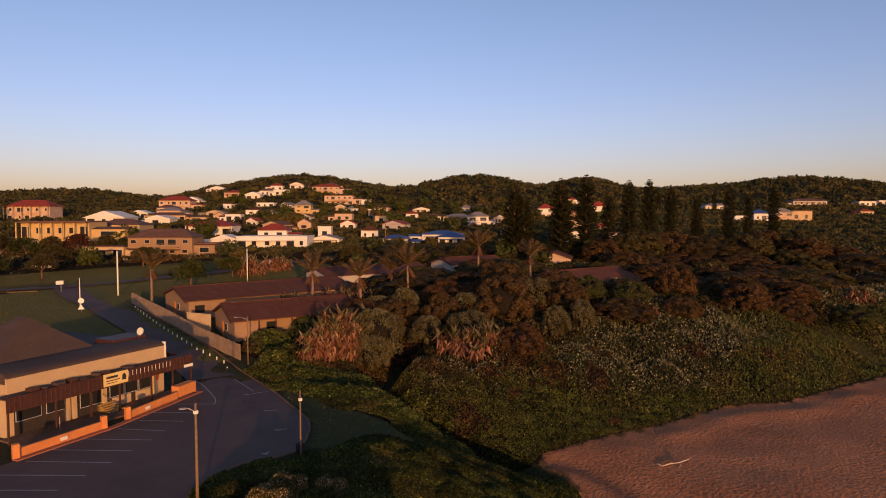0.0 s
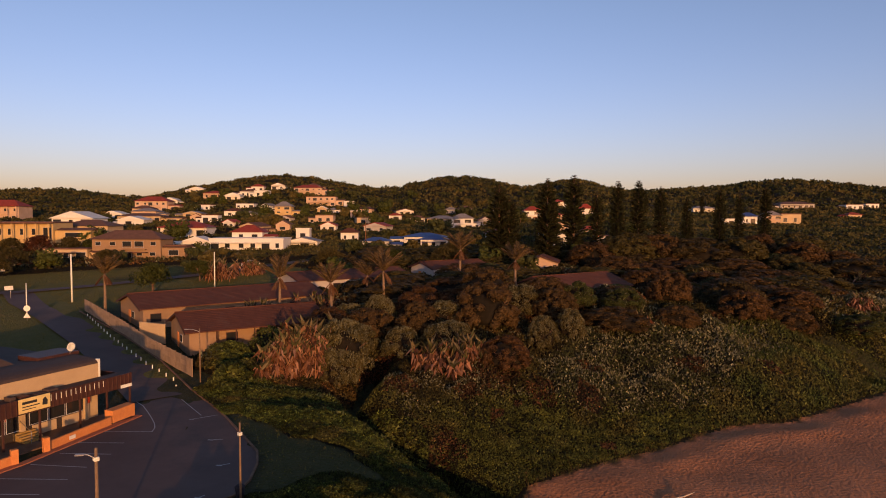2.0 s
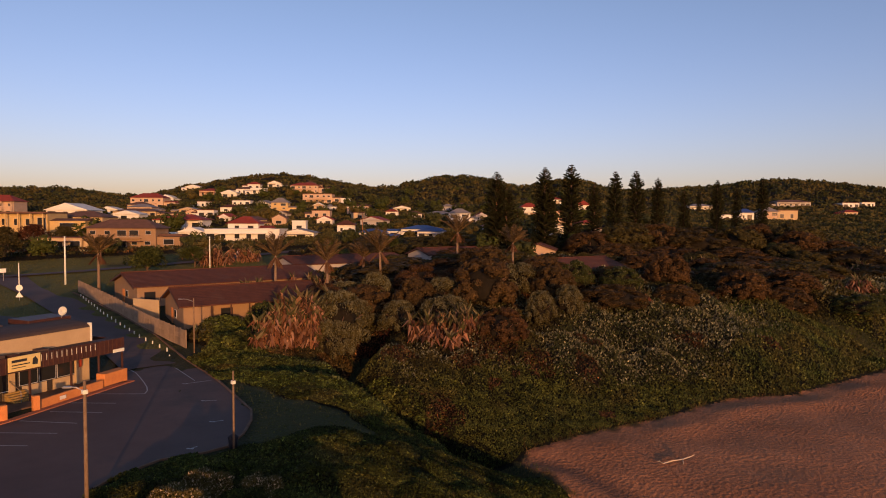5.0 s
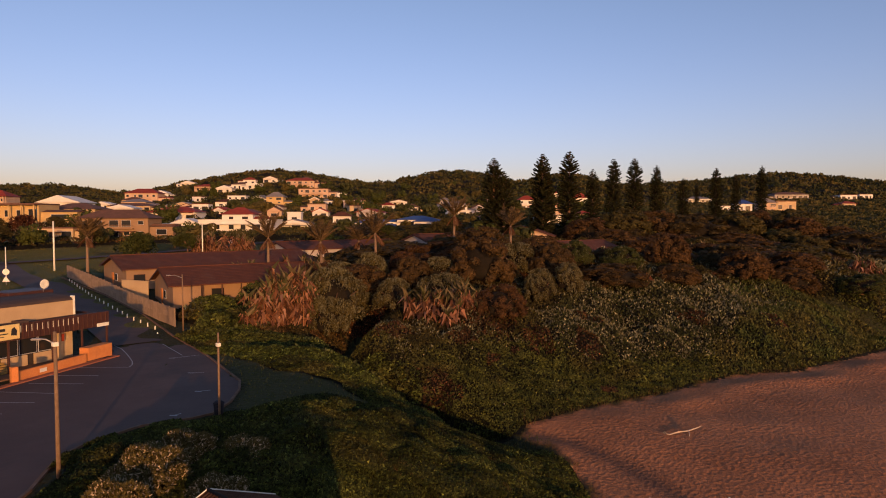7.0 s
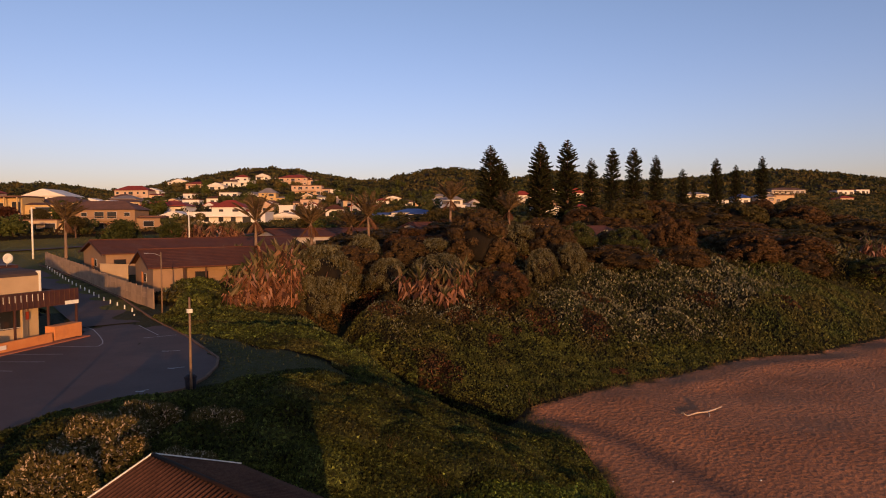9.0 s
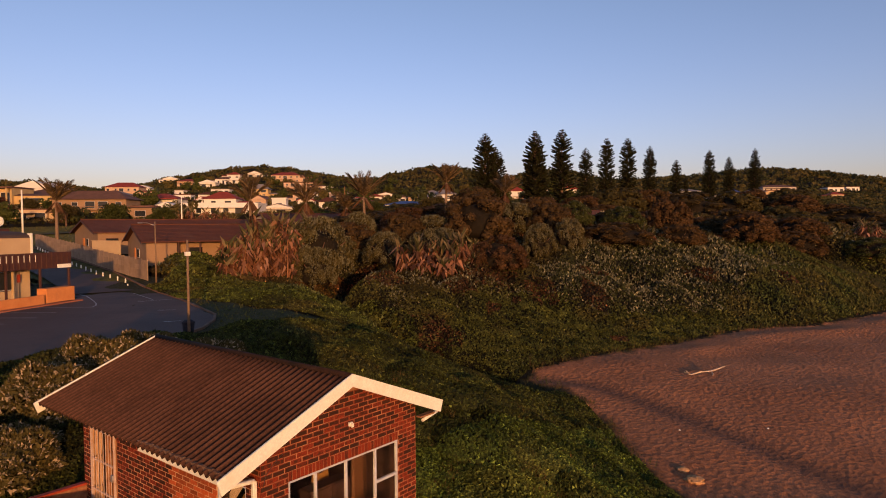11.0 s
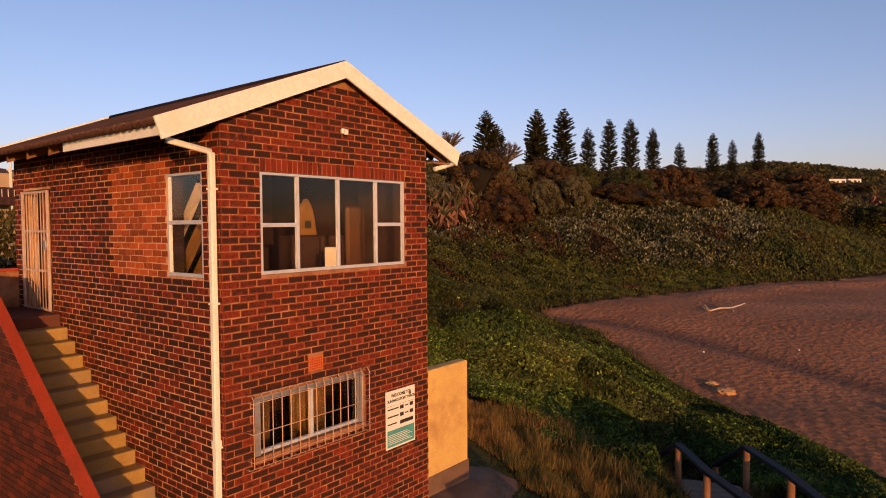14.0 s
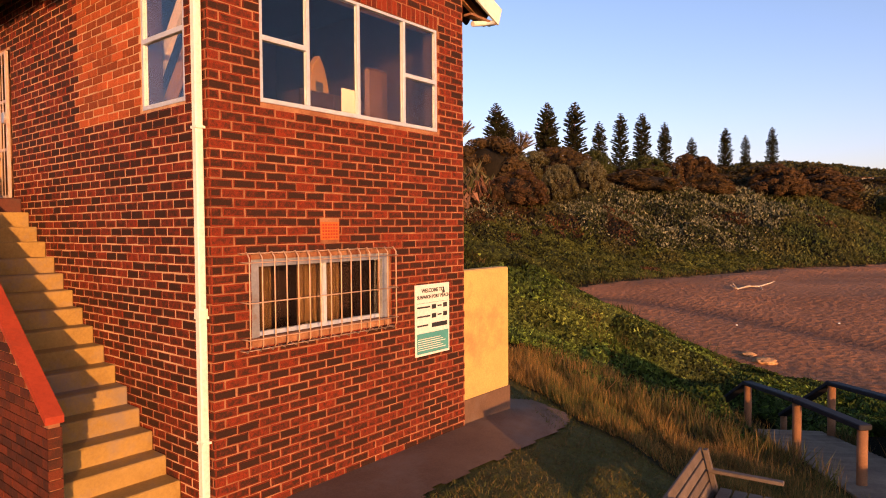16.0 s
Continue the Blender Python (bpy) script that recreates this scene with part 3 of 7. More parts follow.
part("floor_shade", boxed(0.232, 0.2205, 2.8415, TW - 0.232, 3.598, 2.8445), M_ROOM, tower)
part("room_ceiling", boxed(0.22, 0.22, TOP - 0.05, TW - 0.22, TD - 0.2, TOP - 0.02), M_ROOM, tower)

BL, BH, JOINT, COURSE = 0.222, 0.0745, 0.0105, 0.085
PROUD, CHAM = 0.006, 0.010


def brick_mesh(name, length, height, rim, face, seed=0):
    """One brick face with a worn rim, standing proud of the joint."""
    bm = bmesh.new()
    o = [(0, 0), (length, 0), (length, height), (0, height)]
    c = CHAM
    i = [(c, c), (length - c, c), (length - c, height - c), (c, height - c)]
    rnd = random.Random(seed + int(length * 1000))
    o = [(x + rnd.uniform(-0.004, 0.004), z + rnd.uniform(-0.004, 0.004)) for x, z in o]
    i = [(x + rnd.uniform(-0.005, 0.005), z + rnd.uniform(-0.005, 0.005)) for x, z in i]
    back = [bm.verts.new((x, PROUD, z)) for x, z in o]
    edge = [bm.verts.new((x, 0.002, z)) for x, z in o]
    mid = [bm.verts.new((x, 0.0, z)) for x, z in i]
    bm.faces.new(mid).material_index = 1
    for k in range(4):
        bm.faces.new((edge[k], edge[(k + 1) % 4], mid[(k + 1) % 4], mid[k])).material_index = 0
        bm.faces.new((back[k], back[(k + 1) % 4], edge[(k + 1) % 4], edge[k])).material_index = 0
    bmesh.ops.recalc_face_normals(bm, faces=bm.faces)
    me = bpy.data.meshes.new(name)
    bm.to_mesh(me)
    bm.free()
    me.materials.append(rim)
    me.materials.append(face)
    return me


HALF = {}


def lay(wall, width, z0, z1, holes, turn, keep, infill=(), gable=False, limit=290, soldier=()):
    """Courses of brick on a wall face: those in the stretch keep are parts of their own, the rest one mesh."""
    many = bmesh.new()
    count = 0
    rnd = random.Random(3)
    rows = int((z1 - z0) / COURSE)
    pitch = BL + JOINT
    for r in range(rows):
        z = z0 + r * COURSE + 0.006
        x = -pitch / 2 if r % 2 else 0.0
        while x < width:
            a, b = max(x, 0.0), min(x + BL, width)
            x += pitch
            pieces = [(a, b)]
            for ha, hb, hc, hd in (*holes, *soldier):
                if z + BH > hc + 0.004 and z < hd - 0.004:
                    cut = []
                    for p, q in pieces:
                        if q <= ha or p >= hb:
                            cut.append((p, q))
                        else:
                            cut += [(p, min(q, ha))] * (p < ha) + [(max(p, hb), q)] * (q > hb)
                    pieces = cut
            for p, q in pieces:
                if gable and z + BH > TOP:
                    low = (z + BH - TOP) / PITCH
                    p, q = max(p, low), min(q, width - low)
                if q - p < 0.03:
                    continue
                new_one = any(ia - 0.05 < (p + q) / 2 < ib and ic < z + 0.03 < id_ for ia, ib, ic, id_ in infill)
                jit = rnd.uniform(-0.003, 0.003)
                p, q = p + rnd.uniform(0, 0.004), q - rnd.uniform(0, 0.004)
                if (keep[0] <= p <= keep[1] and keep[2] <= z <= keep[3] and count < limit) or new_one:
                    key = (round(round((q - p) / 0.004) * 0.004, 3), new_one, count % 5)
                    if key not in HALF:
                        HALF[key] = brick_mesh("brick", key[0], BH, M_NEWBRICK if new_one else M_RIM, M_NEWBRICK if new_one else M_BRICK, 31 * (count % 5))
                    ob = new("brick", HALF[key])
                    ob.parent = wall
                    ob.matrix_basis = turn @ Matrix.Translation((p, jit, z + rnd.uniform(-0.002, 0.002)))
                    count += 1
                    continue
                o = [(p, z), (q, z), (q, z + BH), (p, z + BH)]
                i = [(p + CHAM, z + CHAM), (q - CHAM, z + CHAM), (q - CHAM, z + BH - CHAM), (p + CHAM, z + BH - CHAM)]
                o = [(u + rnd.uniform(-0.004, 0.004), w + rnd.uniform(-0.004, 0.004)) for u, w in o]
                i = [(u + rnd.uniform(-0.005, 0.005), w + rnd.uniform(-0.005, 0.005)) for u, w in i]
                back = [many.verts.new(turn @ Vector((u, PROUD, w))) for u, w in o]
                edge = [many.verts.new(turn @ Vector((u, 0.002 + jit, w))) for u, w in o]
                mid = [many.verts.new(turn @ Vector((u, jit, w))) for u, w in i]
                many.faces.new(mid).material_index = 1
                for k in range(4):
                    many.faces.new((edge[k], edge[(k + 1) % 4], mid[(k + 1) % 4], mid[k]))
                    many.faces.new((back[k], back[(k + 1) % 4], edge[(k + 1) % 4], edge[k]))
    rest = part("brickwork", many, [M_RIM_I, M_BRICK_I], wall)
    rest["kind"] = "stuff"
    return rest


SIDE_TURN = Matrix(((0, 1, 0, 0), (-1, 0, 0, TD), (0, 0, 1, 0), (0, 0, 0, 1)))  # along -y, facing -x
side_flip = [(TD - b, TD - a, c, d) for a, b, c, d in SIDE_HOLES]

# window of the lookout: white steel frame with four lights
def steel_window(parent, name, xa, xb, za, zb, uprights, bars, y, m=Matrix()):
    w = part(name, bmesh.new(), M_FRAME, parent)
    bm = bmesh.new()
    t = 0.03
    box(bm, xa, y, za, xb, y + 0.05, za + t + 0.01)
    box(bm, xa, y, zb - t, xb, y + 0.05, zb)
    for x in (xa, xb - t):
        box(bm, x, y + 0.001, za + t + 0.01, x + t, y + 0.05, zb - t)
    bmesh.ops.transform(bm, matrix=m, verts=bm.verts)
    bm.to_mesh(w.data)
    bm.free()
    xs = [xa + t, *uprights, xb - t]
    for x in uprights:
        u = bmesh.new()
        box(u, x - 0.02, y - 0.004, za + t + 0.01, x + 0.02, y + 0.05, zb - t, 0.004)
        bmesh.ops.transform(u, matrix=m, verts=u.verts)
        part("mullion", u, M_FRAME, w)
    for k, z in bars:
        u = bmesh.new()
        a, b = xs[k] + (0.02 if k else 0), xs[k + 1] - (0.02 if k + 1 < len(xs) - 1 else 0)
        box(u, a, y - 0.003, z - 0.025, b, y + 0.05, z + 0.025, 0.004)
        bmesh.ops.transform(u, matrix=m, verts=u.verts)
        part("transom", u, M_FRAME, w)
    for a, b in zip(xs, xs[1:]):
        u = boxed(a, y + 0.024, za + t, b, y + 0.028, zb - t)
        bmesh.ops.transform(u, matrix=m, verts=u.verts)
        bmesh.ops.recalc_face_normals(u, faces=u.faces)
        g = part("pane", u, M_GLASS, w)
        g.visible_shadow = False
    return w


steel_window(tower, "lookout_window", 0.535, 3.095, 3.605, 4.835, (1.10, 1.785, 2.505), ((0, 4.2), (3, 4.2)), 0.008)
side_m = Matrix(((0, 1, 0, 0), (1, 0, 0, 0), (0, 0, 1, 0), (0, 0, 0, 1)))
steel_window(tower, "side_window", 0.385, 1.175, 3.585, 4.835, (), ((0, 4.24),), 0.008, side_m)
steel_window(tower, "lower_window", 0.405, 2.235, 1.425, 2.145, (1.33,), (), 0.07)
part("window_reveal", boxed(0.40, 0.03, 1.40, 0.50, 0.07, 2.15), M_STEEL, tower, "pale blue-grey window surround")
part("window_reveal", boxed(2.13, 0.03, 1.40, 2.24, 0.07, 2.15), M_STEEL, tower, "pale blue-grey window surround")
part("window_reveal", boxed(0.502, 0.03, 2.08, 2.128, 0.068, 2.148), M_STEEL, tower, "pale blue-grey window surround")
part("store_shade", boxed(0.24, 1.9, 0.0, TW - 0.24, 1.95, 2.66), M_ROOM, tower)
# dark strips added on jambs and sills so they look unlit
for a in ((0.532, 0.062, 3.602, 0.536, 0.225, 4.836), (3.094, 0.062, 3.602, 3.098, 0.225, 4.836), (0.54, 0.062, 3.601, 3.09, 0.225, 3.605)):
    part("reveal_shade", boxed(*a), M_ROOM, tower)
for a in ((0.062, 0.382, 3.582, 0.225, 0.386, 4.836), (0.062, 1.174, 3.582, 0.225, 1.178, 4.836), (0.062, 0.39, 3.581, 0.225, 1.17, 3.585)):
    part("reveal_shade", boxed(*a), M_ROOM, tower)
# curtains behind the lower window
bm = bmesh.new()
for x0, x1 in ((0.5, 0.98), (1.3, 1.9)):
    n = 24
    top = [bm.verts.new((x0 + (x1 - x0) * k / n, 0.5 + 0.02 * math.sin(k * 1.7), 2.14)) for k in range(n + 1)]
    low = [bm.verts.new((x0 + (x1 - x0) * k / n, 0.5 + 0.03 * math.sin(k * 1.7), 1.30)) for k in range(n + 1)]
    for k in range(n):
        bm.faces.new((low[k], low[k + 1], top[k + 1], top[k]))
part("curtain", bm, plain("tan_cloth", (0.075, 0.038, 0.013), (0.105, 0.055, 0.018), 4, 0.9), tower, "tan cloth curtain")

# burglar guard: a welded cage of rounded bars
guard = thing("window_guard", pose(0.26, -0.008, 1.32), "cage of rust-streaked welded round bars over a window", "burglar bars")
gw, gh, dep = 1.93, 0.9, 0.14
for k in range(15):
    x = 0.02 + k * (gw - 0.04) / 14
    pts = [(x, 0, gh - 0.02), (x, -dep * 0.7, gh), (x, -dep, gh - 0.05), (x, -dep, 0.05), (x, -dep * 0.7, 0), (x, 0, 0.02)]
    part("bar", tube(bmesh.new(), pts, 0.0065, 6), M_BAR, guard)
for z, y in ((gh * 0.99, -dep * 0.5), (gh * 0.5, -dep - 0.01), (0.12, -dep - 0.01), (0.01, -dep * 0.5), (gh * 0.9, -dep - 0.01)):
    part("cross_bar", tube(bmesh.new(), [(0, 0, z), (0, y, z), (gw, y, z), (gw, 0, z)], 0.006, 6), M_BAR, guard)

# gate of upright bars at the head of the steps
gate = thing("security_gate", pose(-0.03, 4.72, 2.86), "closed pale pink-white steel security gate of upright bars", "gate")
for y0, y1 in ((0.0, 0.04), (1.02, 1.06)):
    part("stile", boxed(-0.02, y0, 0, 0.02, y1, 1.92, 0.004), M_GATE, gate)
for z in (0.0, 0.62, 1.25, 1.88):
    part("rail", boxed(-0.015, 0.04, z, 0.015, 1.02, z + 0.035), M_GATE, gate)
for k in range(8):
    y = 0.135 + k * 0.113
    part("bar", tube(bmesh.new(), [(-0.015, y, 0.02), (-0.015, y, 1.89)], 0.0085, 6), M_GATE, gate)
part("lock_box", boxed(-0.045, 0.02, 0.98, 0.0, 0.12, 1.12, 0.006), M_STEEL, gate, "steel lock box")
# dark sheet behind the gate, for the shade within the doorway
part("doorway_shade", boxed(0.9, 4.4, 2.84, 0.95, 5.98, TOP - 0.052), M_DARK, tower)

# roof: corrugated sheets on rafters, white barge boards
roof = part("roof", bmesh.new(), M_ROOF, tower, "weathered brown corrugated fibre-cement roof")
bm = bmesh.new()
for side in (-1, 1):
    reach = (APEX_X + 0.74) if side < 0 else (4.28 - APEX_X)
    ny = 42 * 8
    rows = []
    for k in range(ny + 1):
        y = -0.12 + 6.62 * k / ny
        wave = 0.034 * math.cos(2 * math.pi * k / 8)
        line = []
        for j in range(7):
            d = reach * j / 6
            z = 6.30 - d * FALL + wave
            line.append(bm.verts.new((APEX_X + side * d, y, z)))
        rows.append(line)
    for a, b in zip(rows, rows[1:]):
        for j in range(6):
            bm.faces.new((a[j], a[j + 1], b[j + 1], b[j]) if side > 0 else (a[j + 1], a[j], b[j], b[j + 1])).smooth = True
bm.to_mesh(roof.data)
bm.free()
# 1 on each rib, 0 in each valley: drives the painted rib shading
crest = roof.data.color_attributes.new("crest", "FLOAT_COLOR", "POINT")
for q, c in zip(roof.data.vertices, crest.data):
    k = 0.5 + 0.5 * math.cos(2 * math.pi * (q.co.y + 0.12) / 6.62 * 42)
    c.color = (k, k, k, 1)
s = roof.modifiers.new("thick", "SOLIDIFY")
s.thickness = 0.012
bm = tube(bmesh.new(), [(APEX_X, -0.13, 6.31), (APEX_X, 6.5, 6.31)], 0.06, 10)
part("ridge_cap", bm, M_ROOF, roof)
for k, y in enumerate((-0.15, 6.49)):
    for side, reach in ((-1, 2.64), (1, 2.49)):
        bm = bmesh.new()
        xa, xb = APEX_X, APEX_X + side * reach
        za, zb = 6.36, 6.36 - reach * FALL
        prism(bm, [(xa, za), (xb, zb), (xb - side * 0.08, zb - 0.225), (xa, za - 0.225)], "y", y, y + 0.028)
        part("barge_board", bm, M_WHITE, tower)
for k in range(9):
    y = 0.05 + k * 0.76
    for side in (-1, 1):
        bm = bmesh.new()
        xa, xb = APEX_X + side * 1.7, APEX_X + side * 2.4
        prism(bm, [(xa, 6.24 - 1.7 * FALL), (xb, 6.24 - 2.4 * FALL), (xb, 6.12 - 2.4 * FALL), (xa, 6.12 - 1.7 * FALL)], "y", y, y + 0.05)
        part("rafter", bm, M_POST, tower)
# fascia and gutter end over the side window
part("fascia_board", boxed(-0.665, -0.118, 5.15, -0.635, 2.47, 5.32, 0.003), M_WHITE, tower, "peeling white fascia board")
bm = bmesh.new()
for k in range(60):
    y = -0.1 + k * 0.042
    box(bm, -0.672, y, 5.285 + random.uniform(-0.03, 0.01), -0.62, y + 0.036, 5.325 + random.uniform(0, 0.03))
part("bedding_mortar", bm, M_CONC, tower, "crumbling grey mortar along the eave")
part("far_gutter", tube(bmesh.new(), [(4.15, -0.1, 5.16), (3.75, -0.06, 5.06)], 0.035, 8), M_WHITE, tower)
part("soffit_board", boxed(3.64, -0.12, 5.14, 4.2, 0.0, 5.17), M_POST, tower)

pipe = thing("downpipe", pose(0, 0, 0), "white square downpipe strapped to a brick corner", "downpipe")
bm = bmesh.new()
box(bm, -0.085, 0.06, -0.18, -0.01, 0.135, 1.72, 0.01)
part("lower_pipe", bm, M_WHITE, pipe)
part("upper_pipe", boxed(-0.083, 0.062, 1.73, -0.012, 0.133, 5.02, 0.01), M_WHITE, pipe)
part("joint_collar", boxed(-0.092, 0.053, 1.66, -0.006, 0.142, 1.74, 0.006), M_WHITE, pipe)
bm = tube(bmesh.new(), [(-0.64, 0.0, 5.17), (-0.60, 0.03, 5.10), (-0.07, 0.095, 5.03), (-0.047, 0.097, 4.93)], 0.042, 4)
part("swan_neck", bm, M_WHITE, pipe)
for z in (0.55, 1.65, 3.3, 4.6):
    part("pipe_clip", boxed(-0.089, 0.045, z, -0.004, 0.142, z + 0.022), M_WHITE, pipe)

# soldier course, air brick, small lamp
for k in range(32):
    x = 0.535 + k * 0.0805
    ob = new("soldier_brick", HALF.setdefault("soldier", brick_mesh("soldier_brick", 0.07, 0.152, M_RIM, M_RIM)))
    ob.parent = front_wall
    ob.matrix_basis = Matrix.Translation((x, random.uniform(-0.003, 0.003), 4.845))
bm = bmesh.new()
box(bm, 1.225, -0.004, 2.315, 1.465, 0.012, 2.495)
part("vent_brick", bm, M_TERRA, tower, "orange terracotta air brick")
bm = bmesh.new()
for a in range(6):
    for b in range(5):
        box(bm, 1.24 + a * 0.036, -0.0085, 2.33 + b * 0.032, 1.262 + a * 0.036, -0.0045, 2.348 + b * 0.032)
part("vent_holes", bm, M_RED, tower)
lamp = thing("wall_lamp", pose(1.86, -0.002, 5.45), "small white box lamp fixed high on a brick gable", "lamp")
part("base", boxed(-0.04, -0.05, -0.035, 0.04, 0, 0.035, 0.008), M_WHITE, lamp)
part("head", boxed(-0.025, -0.085, -0.05, 0.03, -0.052, 0.02, 0.006), M_WHITE, lamp)
part("loose_cable", tube(bmesh.new(), [(0.02, -0.01, 4.86), (0.1, -0.012, 5.1), (0.32, -0.012, 5.28), (0.42, -0.01, 5.33)], 0.005, 5), M_BLACK, tower)

# notice board of the beach
board = thing("notice_board", pose(2.63, -0.022, 0.885), "white and teal beach notice board screwed to brickwork", "sign")
part("panel", boxed(0, 0, 0, 0.645, 0.016, 0.86, 0.004), M_SIGN, board)
part("teal_panel", boxed(0.025, -0.003, 0.03, 0.62, -0.0005, 0.275), M_TEAL, board)
def word(text, x, z, size, parent, name="lettering", m=None):
    cu = bpy.data.curves.new(name, "FONT")
    cu.body, cu.size, cu.extrude, cu.offset = text, size, 0.0008, 0.0022
    ob = new("tmp_word", cu)
    me = bpy.data.meshes.new_from_object(ob.evaluated_get(bpy.context.evaluated_depsgraph_get()))
    bpy.data.objects.remove(ob)
    me.materials.append(m or M_BLACK)
    o = new(name, me)
    o.parent = parent
    o.matrix_basis = Matrix.Translation((x, -0.003, z)) @ Matrix.Rotation(math.pi / 2, 4, "X")
    return o
word("WELCOME TO", 0.11, 0.765, 0.064, board)
word("SUNWICH PORT BEACH", 0.03, 0.69, 0.056, board)
for z, w in ((0.585, 0.24), (0.475, 0.24), (0.365, 0.2)):
    part("print_bar", boxed(0.03, -0.002, z - 0.008, 0.03 + w, -0.0005, z + 0.012), M_BLACK, board)
for x, z, w in ((0.3, 0.57, 0.08), (0.3, 0.46, 0.08), (0.52, 0.575, 0.075), (0.52, 0.465, 0.075), (0.3, 0.345, 0.295)):
    part("chalk_patch", boxed(x, -0.003, z - 0.015, x + w, -0.0005, z + 0.04), M_BLACK, board)
for x, z in ((0.41, 0.585), (0.41, 0.475)):
    part("print_bar", boxed(x, -0.002, z - 0.008, x + 0.08, -0.0005, z + 0.01), M_BLACK, board)
part("rule", boxed(0.03, -0.002, 0.635, 0.62, -0.0005, 0.638), M_BLACK, board)
bm = prism(bmesh.new(), [(0.5, 0.735), (0.56, 0.735), (0.53, 0.82)], "y", -0.002, -0.0005)
part("emblem", bm, M_BLACK, board)
for k in range(6):
    part("print_bar", boxed(0.04, -0.0045, 0.07 + k * 0.026, 0.56 - 0.05 * (k % 3), -0.0032, 0.078 + k * 0.026), M_SIGN, board)

# things behind the lookout glass
boardy = thing("rescue_board", pose(2.28, 1.31, 2.846, 0, 1, 15), "yellow foam rescue board standing upright indoors", "surfboard")
bm = bmesh.new()
pts = [(math.sin(math.pi * min(1, k / 16)) ** 0.6 * 0.26, 1.75 * k / 16) for k in range(17)]
prism(bm, [(-w, z) for w, z in pts[1:-1]] + [(0, 1.75)] + [(w, z) for w, z in pts[1:-1]][::-1] + [(0, 0)], "y", -0.04, 0.04)
part("deck", bm, M_YELLOW, boardy)
part("print_patch", boxed(-0.08, -0.043, 1.3, 0.08, -0.0405, 1.42), M_BLACK, boardy)
# made-up block in the room's black, keeps the board's lower half dark
cup = thing("low_cupboard", pose(2.2, 0.9, 2.846), "near-black block added to hide the lower half of a board", "cupboard")
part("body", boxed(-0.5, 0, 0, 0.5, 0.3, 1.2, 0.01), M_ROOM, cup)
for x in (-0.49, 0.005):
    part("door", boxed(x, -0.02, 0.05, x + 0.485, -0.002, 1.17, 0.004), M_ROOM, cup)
paper = thing("paper_notice", pose(1.56, 0.041, 3.63), "sheet of pale paper stuck inside a window pane", "paper")
part("leaf", boxed(0, 0, 0, 0.19, 0.002, 0.27), M_PAPER, paper)
tanb = thing("padded_board", pose(2.98, 0.9, 2.846), "tan padded board leaning upright in a corner", "board")
part("pad", boxed(-0.2, 0, 0, 0.2, 0.1, 1.65, 0.04), plain("tan_foam", (0.05, 0.022, 0.009), (0.07, 0.031, 0.012), 2, 0.7), tanb)
paddle = thing("plank_stack", pose(0.30, 2.45, 2.86, 40, 0, 0), "pale wooden planks leaning inside a window", "planks")
for k in range(3):
    part("plank", boxed(0.02 + k * 0.1, -0.02 - k * 0.22, 0, 0.07 + k * 0.1, 0.12 - k * 0.2, 2.35), (M_DRIFT, M_YELLOW, M_YELLOW)[k], paddle)

# outside steps with a brick parapet
stair = thing("outside_stair", pose(0, 0, 0), "worn concrete steps climbing beside a brick wall", "stairs")
RISE, GO, N = 0.183, 0.256, 17
for k in range(N):
    y0 = 0.58 + (k - 1) * GO
    z1 = -0.27 + (k + 1) * RISE
    y1 = y0 + GO + 0.02 if k < N - 1 else TD - 0.112
    part("step" if k < N - 1 else "landing", boxed(-0.998, y0, max(-0.35, z1 - RISE - 0.12), -0.002, y1, z1, 0.012), M_STEP if k < N - 1 else M_LANDING, stair)
parapet = part("parapet", bmesh.new(), M_MORTAR, stair)
SLOPE = RISE / GO
py0, pz0 = 0.6, 0.88
ykink = py0 + (3.45 - pz0) / SLOPE
outline = [(py0, -0.3), (TD, -0.3), (TD, 3.45), (ykink, 3.45), (py0, pz0)]
bm = prism(bmesh.new(), outline, "x", -1.098, -1.012)
bm.to_mesh(parapet.data)
bm.free()
part("landing_parapet", boxed(-1.0, TD - 0.11, 2.6, -0.01, TD, 3.45), M_MORTAR, stair)
bm = prism(bmesh.new(), [(py0 - 0.02, pz0), (ykink, 3.45), (ykink, 3.5), (py0 - 0.02, pz0 + 0.06)], "x", -1.125, -0.985)
part("coping", bm, M_RED, stair, "red painted sloping coping")
part("coping", boxed(-1.125, ykink + 0.002, 3.452, -0.985, TD + 0.01, 3.5, 0.006), M_RED, stair, "red painted coping")
part("landing_coping", boxed(-0.983, TD - 0.125, 3.452, -0.01, TD + 0.015, 3.498, 0.006), M_RED, stair)
# brick faces of the parapet
def parapet_bricks():
    many = bmesh.new()
    rnd = random.Random(8)
    r = 0
    z = -0.25
    while z < 3.37:
        y = py0 - (0.116 if r % 2 else 0)
        while y < TD - 0.02:
            a, b = max(y, py0), min(y + BL, TD)
            y += BL + JOINT
            limit = py0 + max(0, (z + BH - pz0)) / SLOPE
            a = max(a, limit) if z + BH > pz0 else a
            if b - a < 0.03:
                continue
            for x0, x1 in ((-1.11, -1.097), (-1.013, -1.0)):
                box(many, x0, a, z, x1, b, z + BH)
        if z + BH < pz0:
            box(many, -1.11, py0 - 0.012, z, -1.0, py0 + 0.002, z + BH)
        r += 1
        z += COURSE
    o = part("brickwork", many, [M_OLDBRICK], parapet)
    o["kind"] = "stuff"
parapet_bricks()

